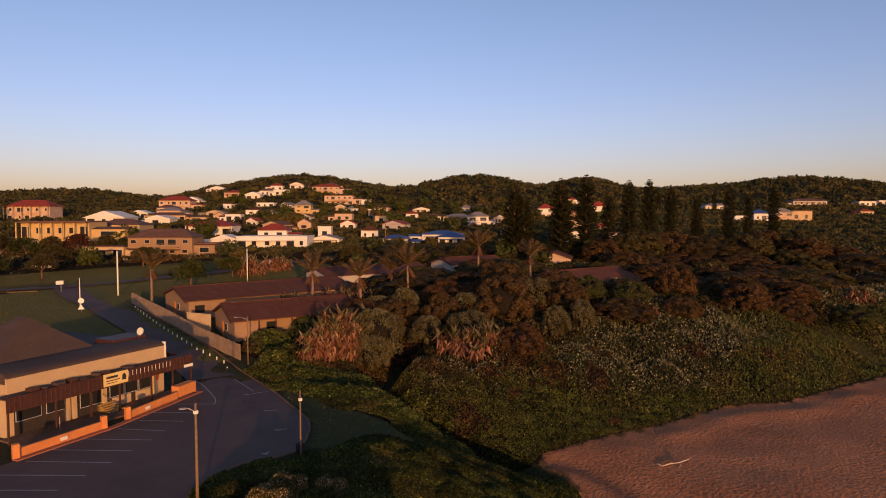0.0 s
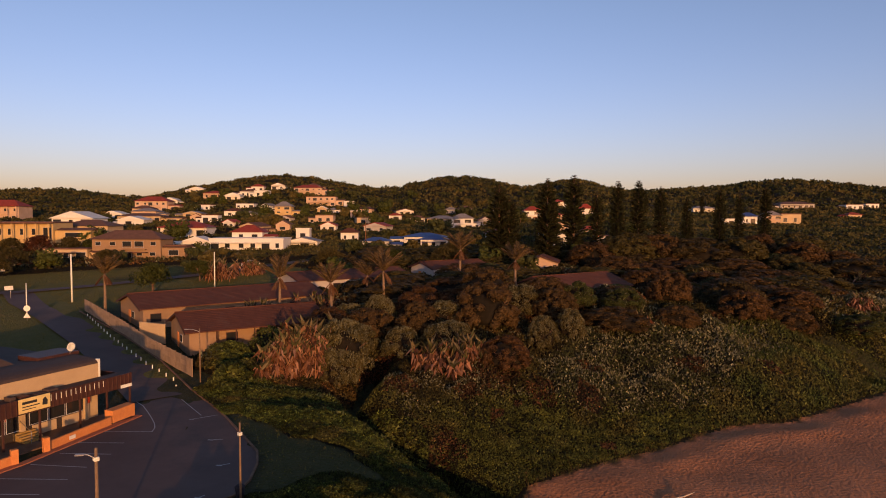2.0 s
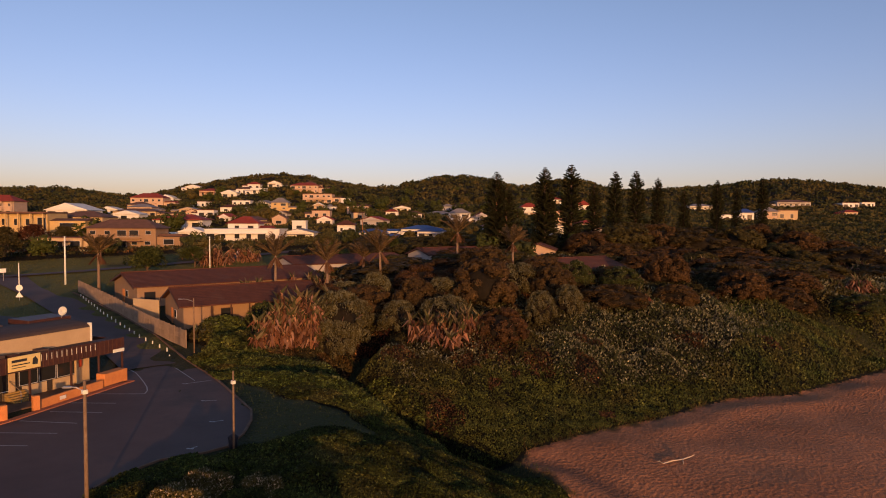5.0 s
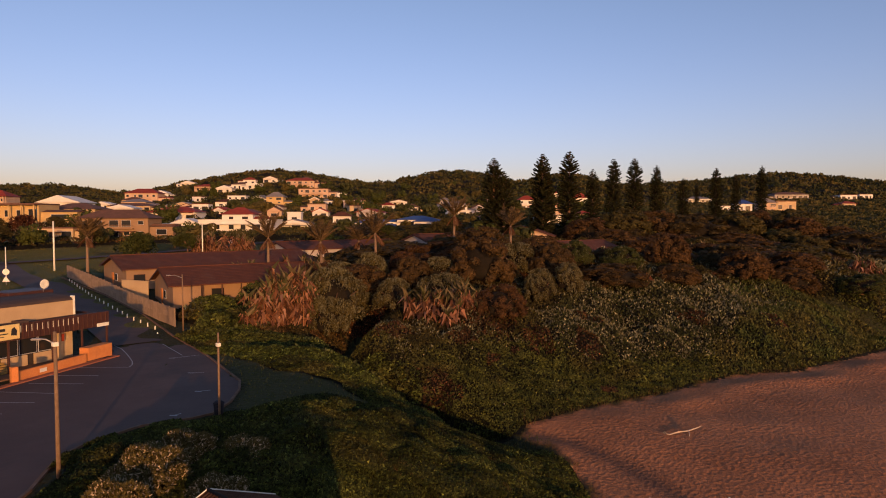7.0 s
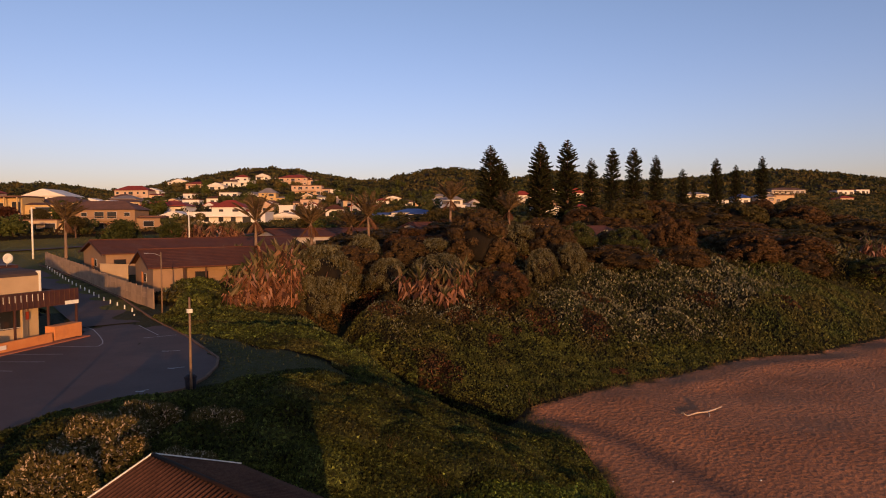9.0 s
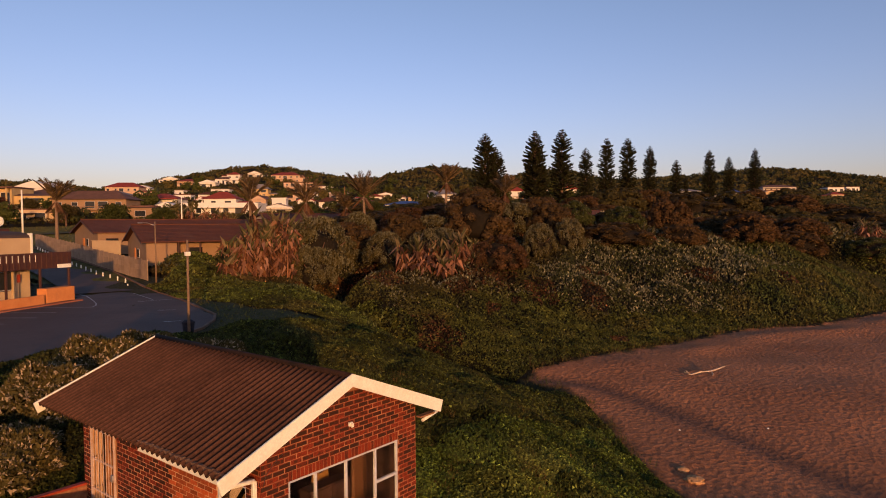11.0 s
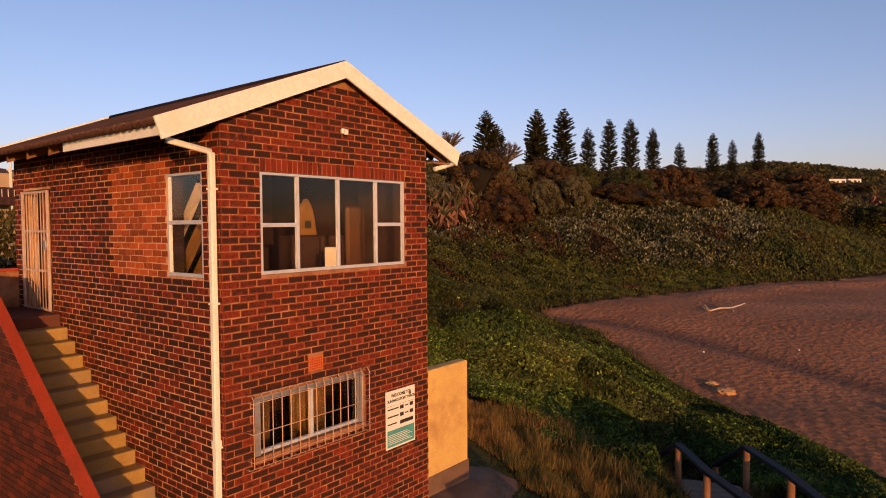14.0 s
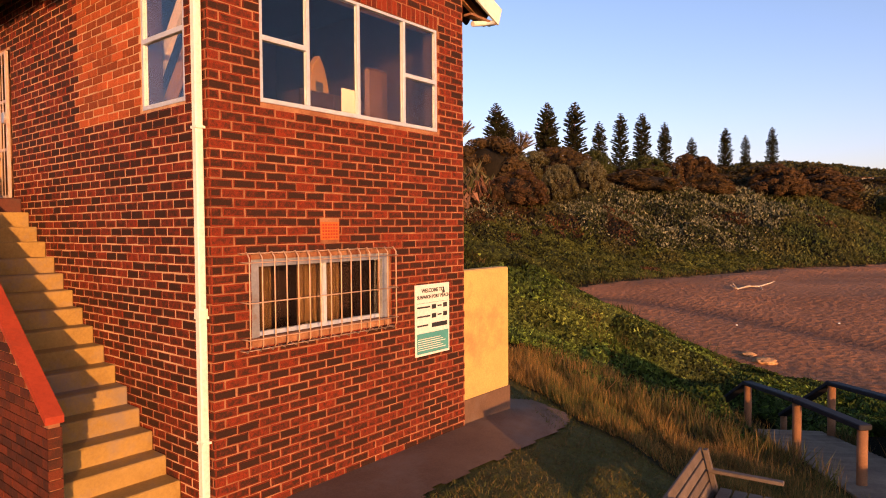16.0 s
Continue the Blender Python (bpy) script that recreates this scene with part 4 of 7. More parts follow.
# cream screen wall and concrete apron in front of the tower
screen = thing("screen_wall", pose(0, 0, 0), "cream plastered screen wall with a stained foot", "wall")
part("slab", boxed(3.64, 0.06, -0.25, 4.76, 0.26, 1.86, 0.02), M_CREAM, screen)
part("plinth", boxed(3.64, 0.045, -0.25, 4.77, 0.058, 0.14, 0.004), M_CONC, screen, "stained plaster plinth")
PATHWAY = [(-1.6, -0.95), (0.2, -1.05), (2.3, -0.95), (3.7, -0.92), (4.7, -0.85), (5.4, -0.5), (5.5, 0.1), (5.0, 0.5), (4.78, 0.03), (-0.01, 0.03), (-0.01, 0.3), (-1.6, 0.3)]
_x, _y = np.meshgrid(np.arange(-1.6, 5.56, 0.05), np.arange(-1.1, 0.56, 0.05))
apron = sheet("path", _x, _y, np.minimum(height(_x, _y) + 0.035, -0.165), M_CONC, keep=inside(PATHWAY, _x + 0.05 * wobble(_x, _y, 0.9), _y + 0.05 * wobble(_y, _x, 0.7)))
tagged(apron, "bare concrete path along the foot of a brick wall", "path", kind="structure")

# ---- roads, parking, cafe, huts ----
LOT = [(-14, 15.0), (-4.5, 15.3), (-1.2, 16.8), (0.8, 18.9), (2.1, 20.8), (3.2, 22.3), (4.6, 23.1), (7.8, 23.9), (10.2, 23.0), (11.6, 22.9), (13.7, 24.3), (15.7, 26.4), (17.1, 28.5), (20.2, 38), (21.5, 43), (22.5, 48.2), (16.6, 49), (16.2, 46.5), (14.8, 44.1), (4.5, 39.2), (-2.7, 36.9), (-14, 33.5)]
bm = bmesh.new()
f = bm.faces.new([bm.verts.new((x, y, 3.235)) for x, y in LOT])
bmesh.ops.triangulate(bm, faces=[f])
bmesh.ops.recalc_face_normals(bm, faces=bm.faces)
lot = part("parking_lot", bm, M_ASPHALT)
tagged(lot, "worn dark asphalt parking area with faded white bay lines", "road", kind="structure")


def ribbon(name, line, width, lift, material, label, category="road", thick=0.0, step=2.0):
    """A strip along a line that lies on the land."""
    pts = []
    for (ax, ay), (bx, by) in zip(line, line[1:]):
        n = max(1, int(math.hypot(bx - ax, by - ay) / step))
        pts += [(ax + (bx - ax) * k / n, ay + (by - ay) * k / n) for k in range(n)]
    pts.append(line[-1])
    bm = bmesh.new()
    rows = []
    for i, (x, y) in enumerate(pts):
        dx, dy = pts[min(i + 1, len(pts) - 1)][0] - pts[max(i - 1, 0)][0], pts[min(i + 1, len(pts) - 1)][1] - pts[max(i - 1, 0)][1]
        l = math.hypot(dx, dy)
        nx, ny = -dy / l * width / 2, dx / l * width / 2
        z = float(height(x, y)) + lift
        row = [bm.verts.new((x + nx, y + ny, z)), bm.verts.new((x - nx, y - ny, z))]
        if thick:
            row = [bm.verts.new((x + nx, y + ny, z - thick))] + row + [bm.verts.new((x - nx, y - ny, z - thick))]
        rows.append(row)
    for a, b in zip(rows, rows[1:]):
        for k in range(len(a) - 1):
            bm.faces.new((a[k], a[k + 1], b[k + 1], b[k]))
    bmesh.ops.recalc_face_normals(bm, faces=bm.faces)
    ob = part(name, bm, material)
    return tagged(ob, label, category, kind="structure")


ROAD = [(19.6, 47.9), (22, 60), (24.6, 76), (27, 97), (28, 112), (30, 122)]
ribbon("access_road", ROAD, 6.4, 0.045, M_ASPHALT, "asphalt road climbing from a parking area past a fence")
CROSS = [(-40, 137), (20, 129.5), (29, 124.5), (38, 122), (49, 120), (61, 118.5), (78, 119.5), (110, 118)]
ribbon("cross_road", CROSS, 6.5, 0.06, M_ASPHALT, "asphalt street behind grassy verges")
ribbon("hill_road", [(105, 235), (133, 283), (163, 333), (190, 377), (208, 407)], 7, 0.3, M_ASPHALT, "straight street running up a hillside")
ribbon("kerb", [LOT[k] for k in range(1, 16)] + [(25.3, 60), (27.9, 76), (30.2, 97)], 0.16, 0.12, M_CONC, "weathered concrete kerb round a parking area", "kerb", thick=0.16, step=0.8)
ribbon("street_kerb", [(-10, 131.5), (19, 125.5), (24, 122)], 0.3, 0.16, M_CONC, "pale kerb of a street", "kerb", thick=0.2)


def stripe(x0, y0, x1, y1, w=0.09):
    l = math.hypot(x1 - x0, y1 - y0)
    nx, ny = -(y1 - y0) / l * w / 2, (x1 - x0) / l * w / 2
    return [(x0 + nx, y0 + ny), (x1 + nx, y1 + ny), (x1 - nx, y1 - ny), (x0 - nx, y0 - ny)]


def painted(points):
    bm = bmesh.new()
    bm.faces.new([bm.verts.new((x, y, 3.241)) for x, y in points])
    bmesh.ops.recalc_face_normals(bm, faces=bm.faces)
    if next(iter(bm.faces)).normal.z < 0:
        bmesh.ops.reverse_faces(bm, faces=bm.faces)
    return part("bay_line", bm, M_LINE, lot)


for x0, y0, x1, y1 in ((11.5, 42.0, 14.1, 39.0), (8.9, 41.1, 11.4, 38.0), (7.3, 39.4, 9.7, 36.3), (5.1, 38.6, 7.5, 35.0), (2.0, 38.4, 5.8, 33.7), (-0.3, 37.4, 3.7, 32.5),
                       (-2.3, 36.2, 1.7, 31.2), (-4.4, 34.8, -0.4, 30.1), (-6.6, 33.6, -2.5, 28.9)):
    painted(stripe(x0, y0, x1, y1))
ARC = [(17.25, 49.2), (17.0, 46.9), (16.4, 44.7), (15.8, 42.7), (15.2, 40.9), (14.7, 39.8), (14.1, 39.0)]
for a, b in zip(ARC, ARC[1:]):
    painted(stripe(*a, *b, 0.08))
for x0, y0, x1, y1 in ((17.85, 39.6, 20.0, 39.0), (16.15, 33.5, 16.9, 32.9), (13.75, 28.2, 14.45, 27.9), (10.0, 24.35, 10.5, 24.4)):
    painted(stripe(x0, y0, x1, y1, 0.1))
    painted(stripe(x0 - 0.12, y0 + 0.2, x0 + 0.12, y0 - 0.2, 0.16))
painted(stripe(23.0, 57.5, 19.0, 40.0, 0.07))

# cafe: x runs along its front, y goes in
cafe = thing("beach_cafe", pose(13, 46.5, 3.25, 0, 0, 15), "flat-fronted cream beach cafe with a dark timber verandah", "building")
part("body", boxed(-15.2, 0.25, -0.1, 0.0, 9.5, 4.3), WALLS["cream"], cafe)
part("parapet_band", boxed(-15.2, -0.02, 3.35, 0.0, 0.23, 4.8, 0.02), WALLS["cream"], cafe, "cream fascia wall")
bm = prism(bmesh.new(), [(-0.06, 4.805), (0.1, 5.0), (0.5, 5.15), (1.2, 5.25), (3.0, 5.3), (9.5, 4.8), (9.5, 4.31), (0.24, 4.32), (0.24, 4.805)], "x", -15.2, -0.1)
part("flat_roof", bm, M_SHEETROOF, cafe, "dull brown-grey sheet roof")
part("parapet_cap", boxed(-0.08, -0.06, 3.4, 0.1, 0.3, 5.15, 0.01), M_WHITE, cafe)
bm = bmesh.new()
hv = [(-14, 4.1, 5.0), (-4.4, 4.1, 5.0), (-4.4, 13.2, 5.0), (-14, 13.2, 5.0), (-8.9, 7.6, 8.4), (-8.6, 9.2, 8.4)]
vv = [bm.verts.new(p) for p in hv]
for f in ((0, 1, 4), (1, 2, 5, 4), (2, 3, 5), (3, 0, 4, 5), (3, 2, 1, 0)):
    bm.faces.new([vv[k] for k in f])
bmesh.ops.recalc_face_normals(bm, faces=bm.faces)
part("hip_roof", bm, M_SHEETROOF, cafe, "brown hipped roof over a rear hall")
part("rear_hall", boxed(-13.4, 9.52, 4.2, -9.42, 12.6, 4.98), WALLS["cream"], cafe)
part("rear_wing", boxed(-9.4, 9.6, -0.1, 1.0, 20, 4.7), M_SHEETROOF, cafe, "long low wing under dark sheeting")
part("plant_box", boxed(-3.2, 3.4, 4.6, 0.6, 6.2, 5.5, 0.02), M_TIMBER, cafe)
# glazed front with cream pillars
for xa, xb, za, zb in ((-6.1, -4.6, 0.95, 2.35), (-4.5, -3.1, 0.95, 2.35), (-3.0, -1.4, 0.95, 2.35), (-9.0, -8.0, 0.75, 2.4), (-7.9, -6.9, 0.75, 2.4), (-12.0, -10.2, 1.1, 2.2), (-14.5, -12.4, 1.1, 2.2)):
    w = part("window", boxed(xa, 0.15, za, xb, 0.185, zb), M_FRAME, cafe)
    part("pane", boxed(xa + 0.05, 0.135, za + 0.05, xb - 0.05, 0.147, zb - 0.05), M_PANE, w)
for x in (-6.6, -9.5, -1.15, -10.1):
    part("pillar", boxed(x - 0.32, -0.05, 0, x + 0.1, 0.24, 2.9, 0.02), WALLS["cream"], cafe)
for x in (-5.9, -3.4):
    part("breast_wall", boxed(x, 0.1, 0.06, x + 2.0, 0.148, 0.9), WALLS["cream"], cafe)
part("wall_poster", boxed(-1.2, -0.075, 1.5, -0.95, -0.055, 2.1), M_RED, cafe, "small orange-red wall sign")
part("red_light_sign", boxed(-8.5, 0.165, 1.75, -7.6, 0.182, 2.0), M_RED, cafe)
# dark sheet before the front wall paints in the verandah's shade
part("shop_shade", boxed(-14.6, 0.19, 0.06, -1.5, 0.22, 2.85), M_DARK, cafe, "dark sheet in place of the shade on a shopfront")
# verandah: timber posts, deep slatted band
deck = part("verandah_floor", boxed(-15.8, -3.0, -0.08, 1.2, 0.19, 0.06), M_CONC, cafe)
band = part("verandah_band", boxed(-16.2, -1.66, 2.5, 2.0, -1.6, 3.7), M_TIMBER, cafe, "dark brown timber band of a verandah")
for k in range(44):
    x = -16.0 + k * 0.41
    part("slat", boxed(x, -1.72, 2.53, x + 0.1, -1.662, 3.67, 0.008), M_TIMBER, band)
for k in range(16):
    x = -7.2 + k * 0.42
    part("pale_slat", boxed(x, -1.735, 3.05, x + 0.045, -1.722, 3.55), M_WHITE, band)
part("verandah_roof", boxed(-16.2, -1.598, 3.5, 2.0, -0.03, 3.57), M_SHEETROOF, cafe)
for x in (-16.1, -12.3, -9.2, -6.4, -3.0, -0.5, 1.8):
    part("verandah_post", boxed(x, -1.598, 0.0, x + 0.14, -1.46, 3.49, 0.01), M_TIMBER, cafe)
part("side_band", boxed(1.94, -1.598, 2.6, 2.0, 3.4, 3.49), M_TIMBER, cafe)
part("lit_panel", boxed(0.8, -1.78, 2.5, 1.9, -1.73, 2.78), M_WHITE, cafe, "small white hanging panel")
rr = random.Random(12)
for k in range(9):
    x = -14 + k * 1.1 + rr.uniform(-0.2, 0.2)
    bm = boxed(x, -1.2, 3.575, x + rr.uniform(0.4, 0.9), -0.4, 3.64 + rr.uniform(0.05, 0.3), 0.02)
    part("roof_panel", bm, M_SHEETROOF if k % 3 else M_TIMBER, cafe)
# entrance steps
for k in range(5):
    part("entrance_step", boxed(-7.4, -1.35 + k * 0.3, 0.06, -5.8, -1.03 + k * 0.3, 0.19 + k * 0.12, 0.01), M_STEP, cafe)
part("stair_rail", tube(bmesh.new(), [(-7.0, -1.5, 0.06), (-7.0, -1.5, 0.95), (-7.0, -0.1, 1.6)], 0.03, 6), M_STEEL, cafe)
part("patio_umbrella", tube(bmesh.new(), [(-12.2, -1.9, 0.05), (-12.2, -1.9, 1.2)], 0.03, 6), M_STEEL, cafe)
sign = thing("cafe_sign", pose(13, 46.5, 3.25, 0, 0, 15) @ pose(-8.1, -1.85, 2.65), "pale yellow shop sign with dark printed bars", "sign")
part("panel", boxed(0, 0, 0, 2.45, 0.06, 1.1, 0.01), plain("sign_yellow", (0.7, 0.55, 0.2), (0.76, 0.62, 0.27), 3, 0.5), sign)
part("print_bar", boxed(0.25, -0.012, 0.66, 1.4, -0.002, 0.86), M_BLACK, sign)
part("print_bar", boxed(0.25, -0.012, 0.42, 1.6, -0.002, 0.5), M_BLACK, sign)
part("print_bar", boxed(0.25, -0.012, 0.22, 1.3, -0.002, 0.28), M_BLACK, sign)
bm = prism(bmesh.new(), [(1.8, 0.3), (2.2, 0.25), (2.25, 0.6), (2.05, 0.9), (1.85, 0.75)], "y", -0.012, -0.002)
part("emblem", bm, M_BLACK, sign)
dish = thing("satellite_dish", pose(13, 46.5, 3.25, 0, 0, 15) @ pose(-0.5, 3.1, 5.5), "round grey satellite dish on a roof box", "satellite dish")
part("mast", tube(bmesh.new(), [(0, 0, -0.1), (0, 0, 0.5)], 0.03, 8), M_STEEL, dish)
bm = bmesh.new()
rings = [[bm.verts.new((r * math.cos(a), -0.12 - 0.25 * (1 - (r / 0.55) ** 2) * -0.5 - 0.12, 0.55 + r * math.sin(a))) for a in (2 * math.pi * k / 20 for k in range(20))] for r in (0.04, 0.15, 0.28, 0.4)]
for a, b in zip(rings, rings[1:]):
    for k in range(20):
        bm.faces.new((a[k], a[(k + 1) % 20], b[(k + 1) % 20], b[k])).smooth = True
bm.faces.new(rings[0])
o = part("bowl", bm, M_WHITE, dish)
o.modifiers.new("t", "SOLIDIFY").thickness = 0.02
part("feed_arm", tube(bmesh.new(), [(0, -0.1, 0.05), (0, -0.6, 0.45)], 0.015, 6), M_STEEL, dish)

# low orange wall with pillars and a red paved edge
low = thing("garden_wall", pose(0, 0, 0), "low orange plastered wall along a parking area", "wall")
def wall_run(ax, ay, bx, by, z0, z1, thick, material, parent, name="wall_run"):
    l = math.hypot(bx - ax, by - ay)
    bm = boxed(0, -thick / 2, z0, l, thick / 2, z1, 0.015)
    bmesh.ops.transform(bm, matrix=pose(ax, ay, 0, 0, 0, math.degrees(math.atan2(by - ay, bx - ax))), verts=bm.verts)
    return part(name, bm, material, parent)
wall_run(-2.4, 37.35, 4.2, 39.35, 3.2, 3.95, 0.22, M_ORANGE, low)
wall_run(6.9, 40.6, 12.6, 43.35, 3.2, 3.95, 0.22, M_ORANGE, low)
wall_run(12.7, 43.9, 15.0, 44.9, 3.2, 4.35, 0.9, M_ORANGE, low, "planter")
for x, y in ((-2.6, 37.25), (4.35, 39.4), (6.75, 40.5)):
    part("pillar", boxed(x - 0.22, y - 0.22, 3.2, x + 0.22, y + 0.22, 4.35, 0.02), M_ORANGE, low)
for (ax, ay), (bx, by) in (((-2.8, 36.85), (4.6, 39.05)), ((4.62, 39.05), (15.4, 44.1))):
    l = math.hypot(bx - ax, by - ay)
    bm = boxed(0, -0.3, 3.2, l, 0.3, 3.31, 0.02)
    bmesh.ops.transform(bm, matrix=pose(ax, ay, 0, 0, 0, math.degrees(math.atan2(by - ay, bx - ax))), verts=bm.verts)
    part("paved_edge", bm, M_PAVE, low, "red paved edge strip")
for t, (ax, ay) in ((17, (0.6, 38.13)), (26, (8.6, 41.3))):
    bm = boxed(0, -0.02, 0, 0.6, 0.0, 0.28)
    bmesh.ops.transform(bm, matrix=pose(ax, ay - 0.11, 3.5, 0, 0, t), verts=bm.verts)
    part("wall_plate", bm, M_SIGN, low, "small white plate")


# gabled huts with brown tiled roofs
def hut(x, y, turn, length, half, eave, ridge, wall, windows=3, label="long single-storey hut with a brown tiled gable roof", verandah=False):
    z = float(height(x, y)) - 0.1
    h = thing("beach_hut", pose(x, y, z, 0, 0, turn), label, "house", "huts behind the fence")
    inner = -half + (2.3 if verandah else 0.4)
    bm = boxed(0.3, inner, 0, length - 0.3, half - 0.4, eave)
    prism(bm, [(-half + 0.4, eave), (half - 0.4, eave), (0, ridge - 0.12)], "x", 0.3, length - 0.3)
    part("wall", bm, WALLS[wall], h)
    k = (ridge - eave) / half
    bm = bmesh.new()
    for s in (-1, 1):
        rows, top, low = 12, [], []
        for r in range(rows):
            a, b = half * r / rows, half * (r + 1) / rows
            top += [(s * a, ridge + 0.10 - a * k), (s * b, ridge + 0.12 - b * k)]
        prism(bm, top + [(s * half, eave - 0.02), (0, ridge - 0.02)], "x", -0.25, length + 0.25)
    part("roof", bm, M_TILE, h)
    part("ridge_tile", tube(bmesh.new(), [(-0.27, 0, ridge + 0.1), (length + 0.27, 0, ridge + 0.1)], 0.11, 8), M_TILE, h)
    for s in (-1, 1):
        bm = prism(bmesh.new(), [(0, ridge + 0.04), (s * half, eave + 0.02), (s * half, eave - 0.18), (0, ridge - 0.16)], "x", -0.3, -0.26)
        part("barge_board", bm, M_TIMBER, h)
    for k in range(windows):
        xa = 1.2 + k * (length - 2.4) / windows
        w = part("window", boxed(xa, inner - 0.06, 0.9, xa + 1.5, inner - 0.01, 2.1), M_TIMBER, h)
        part("pane", boxed(xa + 0.07, inner - 0.08, 0.97, xa + 1.43, inner - 0.065, 2.03), M_PANE, w)
    w = part("window", boxed(0.24, -1.6, 1.0, 0.29, -0.6, 2.0), M_FRAME, h)
    part("pane", boxed(0.22, -1.53, 1.07, 0.236, -0.67, 1.93), M_PANE, w)
    d = part("door", boxed(0.22, 0.4, 0.0, 0.29, 1.3, 2.05), M_ORANGE, h, "orange-brown wooden door")
    part("door_handle", boxed(0.18, 1.15, 1.0, 0.218, 1.25, 1.03), M_STEEL, d)
    if verandah:
        part("end_wall", boxed(0.3, -half + 0.4, 0, 3.4, inner - 0.005, eave - 0.1), WALLS[wall], h)
        part("low_wall", boxed(3.42, -half + 0.4, 0, length - 0.3, -half + 0.55, 0.85, 0.01), WALLS[wall], h)
        for k in range(7):
            xa = 3.5 + k * (length - 4.2) / 6
            part("verandah_post", boxed(xa, -half + 0.42, 0.852, xa + 0.14, -half + 0.53, eave), M_TIMBER, h)
        part("verandah_floor", boxed(0.3, -half + 0.4, -0.12, length - 0.3, inner, -0.002), M_CONC, h)
    return h


hut(29.4, 64.2, -16, 18, 5.6, 2.75, 4.55, "taupe", 4, "single-storey hut with a tiled gable roof and a shaded verandah", True)
hut(31.6, 82.5, -10, 29, 6.5, 2.75, 4.4, "taupe", 5)
hut(61, 84.5, -12, 24, 5.5, 2.7, 4.0, "grey", 4)
hut(88, 76, -14, 15, 4.5, 2.7, 4.0, "grey", 3)
hut(111, 61.5, 28, 9, 4.0, 2.8, 4.2, "peach", 2, "peach hut with a tiled gable roof among trees")
hut(81.5, 44.8, -14, 18.5, 6.0, 2.45, 4.5, "peach", 4, "long red-brown roofed hut hidden in dune scrub")
# gate panels between the huts
scr = thing("yard_screen", pose(28.0, 71.5, float(height(28, 71.5)) - 0.05, 0, 0, -75), "plain cream yard screen between two huts", "wall")
part("slab", boxed(0, 0, 0, 4.6, 0.15, 2.5, 0.02), WALLS["cream"], scr)
part("coping", boxed(-0.05, -0.04, 2.5, 4.65, 0.19, 2.56, 0.01), WALLS["cream"], scr)

# precast panel fence
fence = thing("panel_fence", pose(0, 0, 0), "tall precast concrete panel fence beside a road", "fence")
FLINE = [(24.7, 52), (26.0, 64), (28.2, 77), (31, 97)]
def fence_run(line, high):
    for (ax, ay), (bx, by) in zip(line, line[1:]):
        l = math.hypot(bx - ax, by - ay)
        n = max(1, round(l / 1.5))
        for k in range(n):
            x0, y0 = ax + (bx - ax) * k / n, ay + (by - ay) * k / n
            x1, y1 = ax + (bx - ax) * (k + 1) / n, ay + (by - ay) * (k + 1) / n
            z = float(min(height(x0, y0), height(x1, y1))) - 0.15
            m = pose(x0, y0, z, 0, 0, math.degrees(math.atan2(y1 - y0, x1 - x0)))
            ll = math.hypot(x1 - x0, y1 - y0)
            bm = boxed(-0.06, -0.05, 0, 0.06, 0.05, high + 0.06, 0.01)
            bmesh.ops.transform(bm, matrix=m, verts=bm.verts)
            part("post", bm, M_FENCE, fence)
            for r in range(4):
                bm = boxed(0.062, -0.04, 0.02 + r * high / 4, ll - 0.062, 0.04, (r + 1) * high / 4 + 0.015, 0.008)
                bmesh.ops.transform(bm, matrix=m, verts=bm.verts)
                part("panel", bm, M_FENCE, fence)
fence_run(FLINE, 2.05)

bol = thing("bollard", pose(22.0, 50.3, 3.3), "short white-topped kerb bollard", "bollard", "bollards along the road")
part("post", tube(bmesh.new(), [(0, 0, -0.15), (0, 0, 0.32), (0, 0, 0.36)], [0.075, 0.065, 0.04], 8), M_WHITE, bol)
for k in range(1, 22):
    t = k / 21
    y = 50.3 + 42 * t
    x = float(np.interp(y, [50.3, 60, 76, 93], [22.0, 23.0, 25.7, 29.2])) + 0.55
    copy_thing(bol, pose(x, y, float(height(x, y)) + 0.02))


# poles and lamps
def pole(name, x, y, high, r, material, label, group=""):
    z = float(height(x, y))
    p = thing(name, pose(x, y, z), label, "pole", group)
    part("shaft", tube(bmesh.new(), [(0, 0, -0.3), (0, 0, high * 0.5), (0, 0, high)], [r, r * 0.85, r * 0.7], 10), material, p)
    return p


def lamp_arm(p, high, dx, dy, reach=1.0):
    part("arm", tube(bmesh.new(), [(0, 0, high - 0.25), (dx * reach * 0.5, dy * reach * 0.5, high - 0.02), (dx * reach, dy * reach, high)], 0.03, 6), M_STEEL, p)
    bm = boxed(-0.22, -0.08, -0.06, 0.22, 0.08, 0.03, 0.03)
    bmesh.ops.transform(bm, matrix=pose(dx * reach, dy * reach, high, 0, 0, math.degrees(math.atan2(dy, dx))), verts=bm.verts)
    part("lamp_head", bm, M_STEEL, p, "grey lamp head")


